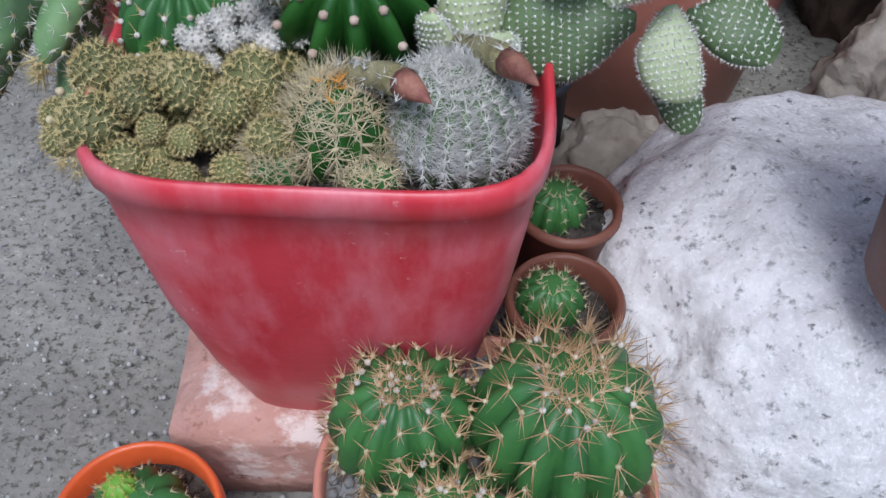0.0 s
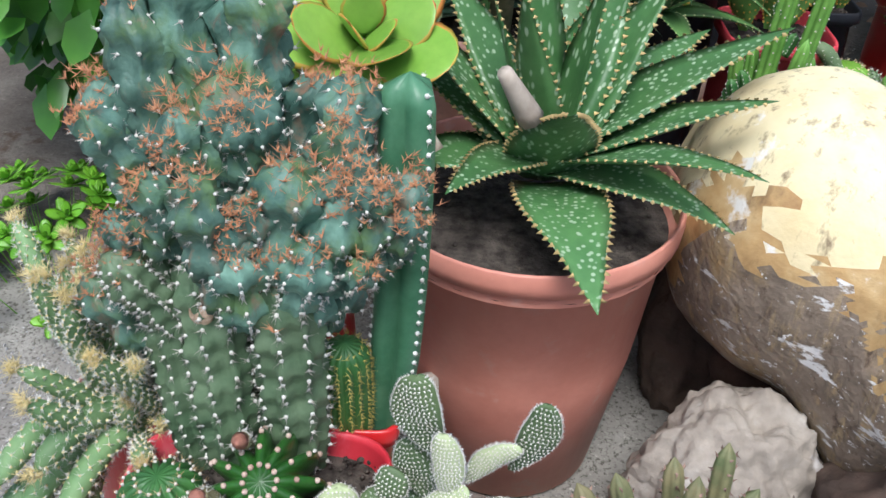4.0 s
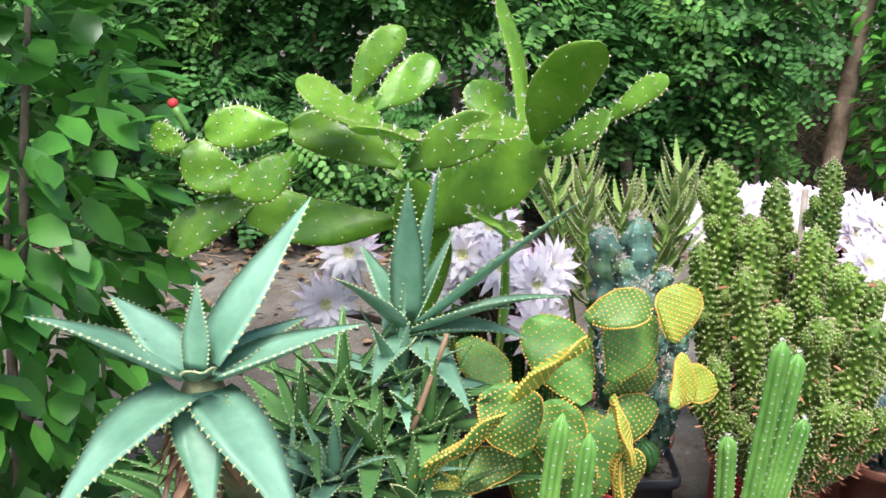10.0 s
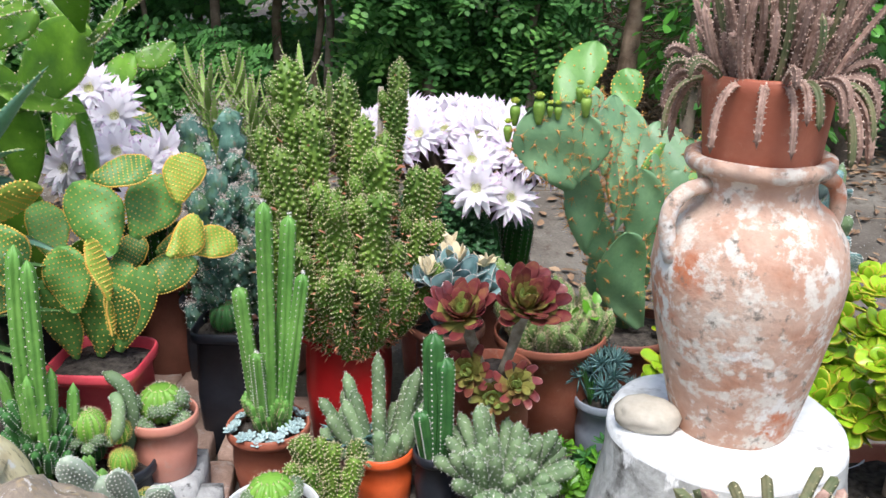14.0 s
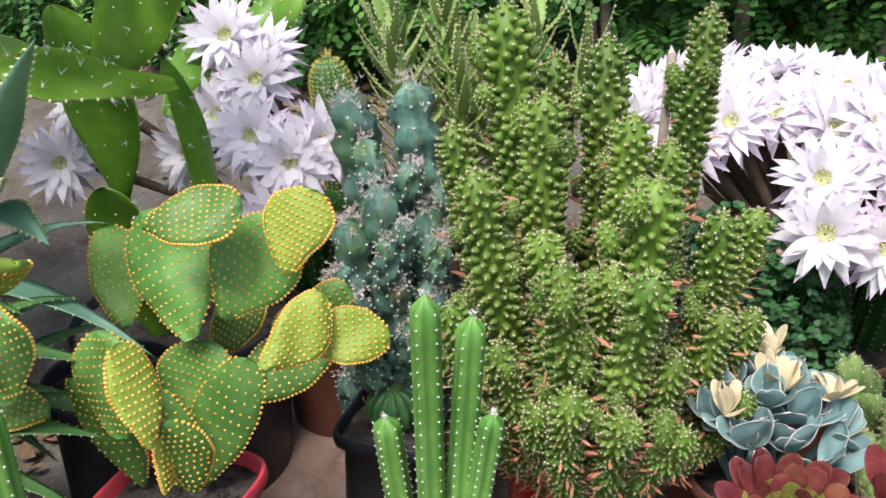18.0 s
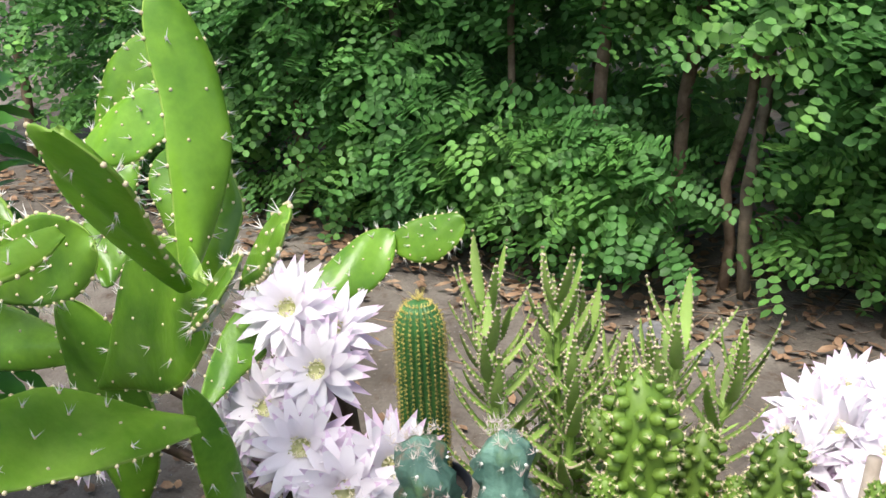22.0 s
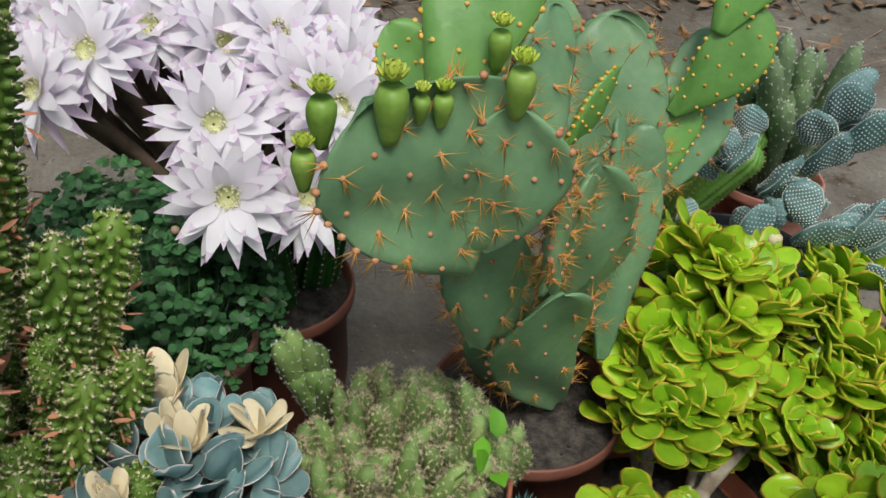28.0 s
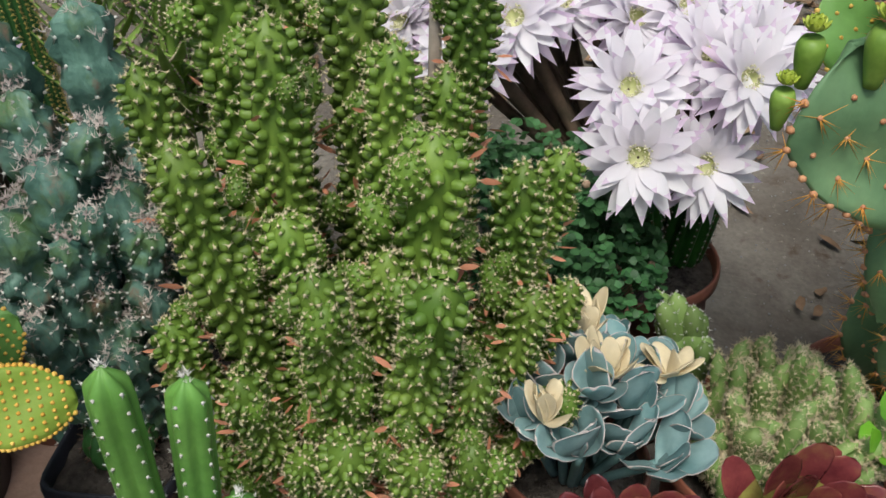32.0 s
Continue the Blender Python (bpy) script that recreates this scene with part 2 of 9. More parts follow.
M_ochre = shader("ochre_painted_stone", [(0.3, (0.3, 0.17, 0.07)), (0.5, (0.48, 0.32, 0.14)), (0.72, (0.64, 0.5, 0.28))], 12, 0.6, 0.4, 80, 0.3, rand=0, fine=0.3)
blotch(M_ochre, (0.13, 0.08, 0.045), 22, 0.52, 0.72, (1, 1, 0.4))
blotch(M_ochre, (0.7, 0.68, 0.62), 12, 0.58, 0.64)
M_jar = shader("aged_terracotta", [(0.3, (0.42, 0.2, 0.12)), (0.5, (0.52, 0.34, 0.25)), (0.7, (0.58, 0.45, 0.36))], 9, 0.8, 0.5, 90, 0.2, rand=0, fine=0.3)
blotch(M_jar, (0.5, 0.17, 0.08), 7, 0.55, 0.66)
blotch(M_jar, (0.66, 0.6, 0.52), 34, 0.5, 0.6)
blotch(M_jar, (0.72, 0.69, 0.64), 12, 0.58, 0.64)
blotch(M_jar, (0.2, 0.17, 0.14), 42, 0.58, 0.68)
M_lime = shader("limewash", [(0.3, (0.6, 0.6, 0.58)), (0.6, (0.78, 0.78, 0.76))], 10, 0.85, 0.6, 80, 0.2, rand=0, fine=0.2)
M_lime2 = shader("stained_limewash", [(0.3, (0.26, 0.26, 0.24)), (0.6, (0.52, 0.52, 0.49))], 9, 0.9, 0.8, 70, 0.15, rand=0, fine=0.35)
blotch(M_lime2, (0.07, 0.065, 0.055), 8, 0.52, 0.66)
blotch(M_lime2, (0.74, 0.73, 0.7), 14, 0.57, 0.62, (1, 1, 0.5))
blotch(M_lime, (0.36, 0.35, 0.32), 16, 0.56, 0.7)
M_pebble = shader("pebble", two((0.42, 0.37, 0.29), (0.58, 0.53, 0.44)), 12, 0.6, 0.2, 120, 0.3)
M_cork = shader("dry_scar", two((0.26, 0.18, 0.12), (0.5, 0.38, 0.28)), 160, 0.9, 0.6, 300, 0.1)


def flesh(name, a, b, scale=14, rough=0.42, transl=0.06, rand=0.12, **k):
    return shader(name, two(a, b), scale, rough, k.pop("bump", 0.15), k.pop("bscale", 120), k.pop("spec", 0.4), transl, rand, **k)


M_ech = flesh("dark_green_skin", (0.014, 0.062, 0.01), (0.034, 0.13, 0.02), 20, 0.3)
M_pinkfelt = shader("pinkish_felt", two((0.4, 0.27, 0.2), (0.62, 0.5, 0.42)), 60, 0.9, 0)
M_green = flesh("green_skin", (0.035, 0.12, 0.035), (0.07, 0.2, 0.05), 20)
M_bluegr = flesh("blue_green_flat_stem", (0.045, 0.15, 0.075), (0.1, 0.25, 0.14), 20, 0.4)
M_lime_green = flesh("bright_green_skin", (0.13, 0.3, 0.03), (0.22, 0.42, 0.06), 16)
M_cereus = flesh("cereus_green_skin", (0.1, 0.25, 0.045), (0.2, 0.41, 0.085), 16)
M_blue = flesh("blue_green_skin", (0.05, 0.115, 0.09), (0.14, 0.26, 0.2), 34, 0.5, 0.03, 0.25, bump=0.5)
blotch(M_blue, (0.1, 0.18, 0.07), 22, 0.5, 0.66)
blotch(M_blue, (0.24, 0.15, 0.1), 40, 0.58, 0.72, (1, 1, 0.5))
M_cergr = flesh("grey_green_stem_skin", (0.07, 0.125, 0.065), (0.14, 0.21, 0.12), 26, 0.5, 0.03, bump=0.4)
M_fing = flesh("tan_green_finger_skin", (0.14, 0.24, 0.06), (0.25, 0.36, 0.11), 18, 0.6, 0.05, 0.25)
M_trail = flesh("soft_green_stem_skin", (0.1, 0.2, 0.08), (0.2, 0.32, 0.14), 20, 0.6, 0.05, 0.2)
M_plant = shader("pinkish_plantlet", two((0.36, 0.3, 0.2), (0.5, 0.42, 0.3)), 40, 0.6, 0)
M_micro = flesh("dull_green_skin", (0.06, 0.105, 0.045), (0.125, 0.185, 0.08), 14, 0.55, 0.03)
M_microy = flesh("young_pad_skin", (0.36, 0.44, 0.22), (0.52, 0.58, 0.36), 24, 0.65, 0.1)
M_padb = flesh("big_pad_skin", (0.075, 0.19, 0.016), (0.17, 0.34, 0.03), 16, 0.3, 0.16, 0.28)
M_padrim = flesh("pale_pad_rim", (0.2, 0.36, 0.05), (0.32, 0.48, 0.09), 30, 0.4, 0.2, 0.1)
# light put into the colour: brighter skin for young pads and pads in light
M_padlit = flesh("young_pad_skin_painted_lit", (0.18, 0.37, 0.035), (0.31, 0.52, 0.075), 16, 0.3, 0.5, 0.15)
M_pady = flesh("yellow_green_pad_skin", (0.075, 0.19, 0.035), (0.145, 0.31, 0.066), 22, 0.5, 0.1, 0.25)
# paler copy of the yellow-green skin, with the light painted into its colour
M_pady_lit = flesh("lit_yellow_pad_skin", (0.22, 0.33, 0.04), (0.34, 0.45, 0.07), 14, 0.5, 0.14, 0.15)
M_pado = flesh("grey_green_pad_skin", (0.13, 0.25, 0.12), (0.21, 0.355, 0.175), 12, 0.42, 0.05, 0.2)
M_padol = flesh("fresh_green_pad_skin", (0.11, 0.26, 0.055), (0.19, 0.38, 0.09), 8, 0.4, 0.1, 0.1)
M_aloe = flesh("aloe_leaf", (0.12, 0.26, 0.16), (0.24, 0.42, 0.29), 9, 0.4, 0.08, 0.18)
M_aloed = flesh("green_aloe_leaf", (0.07, 0.17, 0.05), (0.13, 0.27, 0.08), 9, 0.4, 0.08, 0.2)
M_tooth = shader("leaf_tooth", two((0.5, 0.55, 0.25), (0.65, 0.66, 0.35)), 30, 0.5, 0)
M_spotaloe = flesh("spotted_aloe_leaf", (0.05, 0.14, 0.045), (0.1, 0.23, 0.075), 10, 0.38, 0.06, 0.15)
blotch(M_spotaloe, (0.33, 0.45, 0.29), 110, 0.36, 0.22, (1.3, 1.3, 0.42), "voronoi")
M_tooth2 = shader("brown_tooth", two((0.45, 0.33, 0.14), (0.6, 0.45, 0.2)), 30, 0.5, 0)
M_jade = flesh("jade_leaf", (0.2, 0.42, 0.015), (0.4, 0.6, 0.025), 8, 0.26, 0.15, 0.25, island=True)
M_jadee = shader("jade_leaf_margin", two((0.45, 0.52, 0.03), (0.56, 0.4, 0.04)), 20, 0.35, 0, transl=0.1)
M_paddle = flesh("paddle_leaf", (0.15, 0.33, 0.04), (0.28, 0.48, 0.08), 6, 0.35, 0.12, 0.15)
M_paddlee = shader("red_leaf_margin", two((0.36, 0.34, 0.05), (0.5, 0.16, 0.04)), 24, 0.4, 0)
M_sedum = flesh("fresh_green_leaf", (0.1, 0.3, 0.02), (0.2, 0.46, 0.03), 12, 0.35, 0.15, 0.2, island=True)
M_herb = flesh("herb_leaf", (0.07, 0.24, 0.05), (0.13, 0.36, 0.09), 12, 0.4, 0.15, 0.2, island=True)
M_clover = flesh("clover_leaf", (0.028, 0.095, 0.03), (0.065, 0.165, 0.055), 12, 0.5, 0.12, 0.35, island=True)
M_stone = shader("field_stone", [(0.3, (0.1, 0.1, 0.1)), (0.7, (0.24, 0.235, 0.23))], 14, 0.9, 0.9, 90, 0.2, fine=0.4)
M_ecev = flesh("powdery_blue_leaf", (0.3, 0.42, 0.42), (0.46, 0.58, 0.58), 20, 0.6, 0.03, 0.12, island=True)
M_kal = flesh("grey_green_leaf", (0.09, 0.19, 0.18), (0.2, 0.33, 0.32), 9, 0.5, 0.05, 0.25)
M_kalb = flesh("silvery_scalloped_leaf", (0.13, 0.25, 0.25), (0.29, 0.42, 0.41), 16, 0.5, 0.05, 0.3)
M_kale = shader("pale_leaf_margin", two((0.5, 0.44, 0.42), (0.6, 0.54, 0.5)), 30, 0.55, 0)
M_kalc = flesh("cream_leaf", (0.72, 0.6, 0.36), (0.8, 0.7, 0.5), 9, 0.5, 0.15, 0.08)
M_aeo = shader("maroon_leaf", [(0.32, (0.09, 0.016, 0.02)), (0.52, (0.18, 0.04, 0.04)), (0.68, (0.24, 0.1, 0.05)), (0.82, (0.3, 0.26, 0.08))], 26, 0.22, 0.1, 120, 0.6, 0.08, 0.35)
M_aeoi = flesh("green_maroon_leaf", (0.2, 0.27, 0.05), (0.26, 0.33, 0.09), 20, 0.3, 0.08, 0.2)
M_aeom = shader("maroon_green_leaf", [(0.3, (0.15, 0.05, 0.03)), (0.55, (0.25, 0.24, 0.06))], 30, 0.25, 0.1, 120, 0.55, 0.1, 0.25)
M_moth = flesh("grey_olive_leaf", (0.22, 0.36, 0.07), (0.36, 0.51, 0.13), 14, 0.45, 0.22, 0.2, island=True)
M_austro = flesh("tuberculate_green_skin", (0.085, 0.165, 0.02), (0.18, 0.275, 0.042), 14, 0.5, 0.06, 0.25)
M_cush = flesh("hairy_grey_green_skin", (0.12, 0.19, 0.09), (0.22, 0.31, 0.15), 18, 0.6, 0.05, 0.25)
M_clump = flesh("olive_grey_skin", (0.1, 0.12, 0.045), (0.22, 0.21, 0.085), 40, 0.7, 0.02, 0.35)
M_stap = flesh("mauve_brown_stem", (0.2, 0.12, 0.09), (0.42, 0.28, 0.22), 60, 0.75, 0.04, 0.35)
M_stapt = shader("dry_stem_tooth", two((0.4, 0.26, 0.2), (0.56, 0.42, 0.34)), 40, 0.8, 0)
M_stapg = flesh("olive_stem", (0.09, 0.12, 0.05), (0.2, 0.18, 0.09), 30, 0.65, 0.04, 0.2)
M_sw = shader("white_spine", two((0.68, 0.66, 0.6), (0.85, 0.84, 0.8)), 40, 0.6, 0, transl=0.2)
M_sc = shader("cream_spine", two((0.62, 0.52, 0.32), (0.75, 0.66, 0.45)), 40, 0.6, 0, transl=0.2)
M_sy = shader("yellow_spine", two((0.6, 0.5, 0.13), (0.72, 0.6, 0.2)), 40, 0.6, 0, transl=0.2)
M_so = shader("amber_spine", two((0.62, 0.26, 0.04), (0.74, 0.42, 0.1)), 40, 0.5, 0, transl=0.1)
M_sr = shader("rusty_spine", two((0.38, 0.16, 0.08), (0.55, 0.28, 0.14)), 40, 0.6, 0)
M_sp = shader("salmon_bract", two((0.55, 0.22, 0.12), (0.66, 0.3, 0.18)), 40, 0.6, 0, transl=0.2)
M_tan = shader("tan_spine", two((0.5, 0.3, 0.14), (0.68, 0.48, 0.28)), 40, 0.6, 0, transl=0.2)
M_sd = shader("dark_spine", two((0.1, 0.06, 0.04), (0.2, 0.12, 0.08)), 40, 0.6, 0)
M_sg = shader("glochid_orange", two((0.6, 0.32, 0.04), (0.76, 0.5, 0.12)), 40, 0.7, 0)
M_sgr = shader("straw_spine", two((0.6, 0.48, 0.2), (0.76, 0.66, 0.36)), 40, 0.7, 0, transl=0.2)
M_felt = shader("white_felt", two((0.45, 0.42, 0.37), (0.62, 0.59, 0.54)), 60, 0.9, 0)
M_wool = shader("pinkish_wool", two((0.5, 0.4, 0.36), (0.72, 0.66, 0.6)), 60, 0.9, 0, transl=0.2)
M_bud = shader("woolly_bud", two((0.16, 0.14, 0.06), (0.3, 0.27, 0.15)), 60, 0.85, 0.5, 200)
M_budtip = shader("bud_petal", two((0.18, 0.06, 0.045), (0.36, 0.17, 0.12)), 90, 0.6, 0.4, 250)
M_budy = shader("green_yellow_bud", two((0.34, 0.45, 0.04), (0.52, 0.58, 0.1)), 50, 0.5, 0.2, 150)
M_petal = shader("white_petal", two((0.84, 0.79, 0.84), (0.88, 0.86, 0.88)), 10, 0.5, 0, transl=0.35, rand=0.05, fine=0.08)
M_petal2 = shader("lilac_petal", two((0.7, 0.54, 0.7), (0.8, 0.68, 0.8)), 10, 0.5, 0, transl=0.35, rand=0.06, fine=0.08)
M_throat = shader("flower_throat", two((0.42, 0.46, 0.16), (0.62, 0.62, 0.34)), 30, 0.6, 0)
M_stamen = shader("stamen", two((0.72, 0.68, 0.42), (0.8, 0.77, 0.6)), 30, 0.6, 0, transl=0.2)
M_tube = shader("flower_tube", two((0.07, 0.055, 0.035), (0.16, 0.11, 0.075)), 40, 0.85, 0.3)
M_berry = shader("red_bud", two((0.5, 0.03, 0.04), (0.6, 0.06, 0.06)), 40, 0.45, 0)
M_dryleaf = shader("shrivelled_leaf", two((0.2, 0.1, 0.06), (0.38, 0.22, 0.14)), 30, 0.85, 0.4)
M_wood = shader("grey_wood", two((0.3, 0.25, 0.2), (0.48, 0.42, 0.35)), 20, 0.85, 0.4)
M_felted = flesh("felted_pale_pad", (0.3, 0.38, 0.27), (0.45, 0.52, 0.4), 30, 0.7, 0.03, 0.1)


# ---- geometry ----
rng = np.random.default_rng(7)


class Buf:
    """Collects points and faces, with a material slot for each face."""

    def __init__(self):
        self.v, self.f, self.m, self.n = [], [], [], 0

    def add(self, verts, faces, slot=0):
        verts = np.asarray(verts, float).reshape(-1, 3)
        self.v.append(verts)
        n = self.n
        if isinstance(faces, np.ndarray):
            self.f.extend((faces + n).tolist())
        else:
            self.f.extend([tuple(i + n for i in f) for f in faces])
        self.m.extend(slot if isinstance(slot, list) else [slot] * len(faces))
        self.n += len(verts)
        return self

    def mesh(self, name, mats, smooth=True):
        me = bpy.data.meshes.new(name)
        me.from_pydata(np.concatenate(self.v).tolist(), [], self.f)
        for m in mats:
            me.materials.append(m)
        me.polygons.foreach_set("material_index", self.m)
        me.polygons.foreach_set("use_smooth", [smooth] * len(self.f))
        me.update()
        return me


FINE = {"spines", "areoles", "tufts", "wool", "plantlets", "stamens", "gravel", "crown_spines", "seed_heads", "bud_scales", "small_fruit", "leaves", "stalks", "stems", "withered_leaves", "grass_blades", "pale_leaves", "branches"}


def part(name, buf, mats, parent, label="", smooth=True, kind=""):
    """One mesh object under a thing or a part."""
    mats = mats if isinstance(mats, (list, tuple)) else [mats]
    me = buf if isinstance(buf, bpy.types.Mesh) else buf.mesh(name, mats, smooth)
    ob = new(name, me)
    ob.parent = parent
    return tagged(ob, label, kind=kind or ("stuff" if name in FINE else ""))


def thing(name, at, label, category, group="", turn=0.0):
    ob = new(name)
    ob.empty_display_size = 0.05
    ob.location = at
    ob.rotation_euler = (0, 0, radians(turn))
    return tagged(ob, label, category, group)


def solid(name, buf, mats, at, label, category, group="", turn=0.0, smooth=True, kind=""):
    mats = mats if isinstance(mats, (list, tuple)) else [mats]
    ob = new(name, buf.mesh(name, mats, smooth))
    ob.location = at
    ob.rotation_euler = (0, 0, radians(turn))
    return tagged(ob, label, category, group, kind)


def unit(v):
    v = np.asarray(v, float)
    return v / (np.linalg.norm(v, axis=-1, keepdims=True) + 1e-12)


def frame_of(d, hint=(0, 0, 1)):
    """Side, front and along, for a direction."""
    d = unit(d)
    s = np.cross(hint, d)
    if np.linalg.norm(s) < 1e-3:
        s = np.cross((1, 0, 0.01), d)
    s = unit(s)
    return s, np.cross(d, s), d


def bezier(a, b, c, n):
    t = np.linspace(0, 1, n)[:, None]
    a, b, c = (np.asarray(p, float) for p in (a, b, c))
    return a * (1 - t) ** 2 + 2 * b * t * (1 - t) + c * t * t


def sweep(buf, pts, section, slot=0, hint=None, slots=None):
    """Skin over a line: section(i, n) gives the ring's points (k, 2) in side and front metres. Returns the rings."""
    pts = np.asarray(pts, float)
    n = len(pts)
    d = unit(np.gradient(pts, axis=0))
    s, _, _ = frame_of(d[0], hint if hint is not None else (0.13, -1, 0.07))
    rings = []
    for i in range(n):
        s = unit(s - d[i] * (s @ d[i]))
        q = np.cross(d[i], s)
        sec = section(i, n)
        rings.append(pts[i] + sec[:, :1] * s + sec[:, 1:] * q)
    k = len(rings[0])
    v = np.concatenate(rings + [pts[:1], pts[-1:]])
    i, j = np.meshgrid(np.arange(n - 1), np.arange(k), indexing="ij")
    j2 = (j + 1) % k
    quads = np.stack([i * k + j, i * k + j2, (i + 1) * k + j2, (i + 1) * k + j], -1).reshape(-1, 4).tolist()
    caps = [(n * k, (a + 1) % k, a) for a in range(k)] + [(n * k + 1, (n - 1) * k + a, (n - 1) * k + (a + 1) % k) for a in range(k)]
    sl = (list(slots) if slots is not None else [slot] * len(quads)) + [slot] * (2 * k)
    buf.add(v, [tuple(f) for f in quads] + caps, sl)
    return np.array(rings)


def circle(k):
    a = np.linspace(0, 2 * np.pi, k, endpoint=False)
    return np.stack([np.cos(a), np.sin(a)], -1)


def tube(buf, pts, radii, k=8, slot=0):
    c = circle(k)
    radii = np.broadcast_to(np.asarray(radii, float), (len(pts),))
    return sweep(buf, pts, lambda i, n: c * radii[i], slot)


def dome_radii(n, r, waist=0.8, dome=0.25, power=0.5):
    """Radii along a column: narrow foot, full belly, rounded top."""
    s = np.linspace(0, 1, n)
    top = np.clip((s - (1 - dome)) / dome, 0, 1)
    return r * (waist + (1 - waist) * np.clip(s / 0.3, 0, 1) ** 0.7) * np.sqrt(np.clip(1 - top**2, 0.002, 1)) ** (2 * power)


def column(buf, pts, radii, ribs, depth, slot=0, sharp=1.0, crest_slot=None):
    """A ribbed stem. Returns the crests: points and normals (rings, ribs, 3)."""
    k = ribs * 6
    a = np.linspace(0, 2 * np.pi, k, endpoint=False)
    wave = np.abs(np.cos(a * ribs / 2)) ** sharp
    c = np.stack([np.cos(a), np.sin(a)], -1) * (1 - depth + depth * wave)[:, None]
    slots = None
    if crest_slot is not None:
        slots = [crest_slot if (j % 6) in (5, 0) else slot for _ in range(len(pts) - 1) for j in range(k)]
    rings = sweep(buf, pts, lambda i, n: c * radii[i], slot, slots=slots)
    crest = rings[:, ::6]
    mid = rings.mean(1, keepdims=True)
    d = np.gradient(np.asarray(pts, float), axis=0)[:, None]
    outward = unit(crest - mid)
    slope = -np.gradient(np.asarray(radii))[:, None, None] / (np.linalg.norm(d, axis=-1, keepdims=True) + 1e-9)
    return crest, unit(outward + unit(d) * np.clip(slope, -0.5, 3))


def spines(buf, at, way, length, width=0.0006, slot=0):
    """Thin three-sided needles."""
    at, way = np.asarray(at, float).reshape(-1, 3), unit(np.asarray(way, float).reshape(-1, 3))
    n = len(at)
    if not n:
        return
    length = np.broadcast_to(np.asarray(length, float), (n,))[:, None]
    s = unit(np.cross(way, rng.normal(size=(n, 3))))
    q = np.cross(way, s)
    w = np.broadcast_to(np.asarray(width, float), (n,))[:, None]
    ring = [at + w * (np.cos(a) * s + np.sin(a) * q) for a in (0, 2.094, 4.189)]
    v = np.stack(ring + [at + way * length], 1).reshape(-1, 3)
    b = np.arange(n)[:, None] * 4
    f = np.concatenate([b + [0, 1, 3], b + [1, 2, 3], b + [2, 0, 3]], 0)
    buf.add(v, f, slot)


def tufts(buf, at, normal, count, length, spread=0.9, width=0.0006, slot=0):
    """Clusters of needles that fan out round a normal."""
    at, normal = np.asarray(at, float).reshape(-1, 3), unit(np.asarray(normal, float).reshape(-1, 3))
    a, m = np.repeat(at, count, 0), np.repeat(normal, count, 0)
    spines(buf, a, m + spread * unit(rng.normal(size=a.shape)), length * rng.uniform(0.6, 1.15, len(a)), width, slot)


def icosphere(level):
    bm = bmesh.new()
    bmesh.ops.create_icosphere(bm, subdivisions=level, radius=1)
    v = np.array([x.co for x in bm.verts])
    f = np.array([[x.index for x in y.verts] for y in bm.faces])
    bm.free()
    return v, f


ICO = {i: icosphere(i) for i in (1, 2, 3, 4, 5, 6)}


def blobs(buf, at, size, level=1, slot=0):
    """Small rounded bodies; size is one radius, one for each, or three for each."""
    at = np.asarray(at, float).reshape(-1, 3)
    v, f = ICO[level]
    size = np.asarray(size, float)
    size = np.broadcast_to(size.reshape(-1, 1) if size.ndim < 2 else size, (len(at), 3)) if size.ndim else np.full((len(at), 3), float(size))
    allv = (v[None] * size[:, None] + at[:, None]).reshape(-1, 3)
    allf = (f[None] + (np.arange(len(at)) * len(v))[:, None, None]).reshape(-1, 3)
    buf.add(allv, allf, slot)


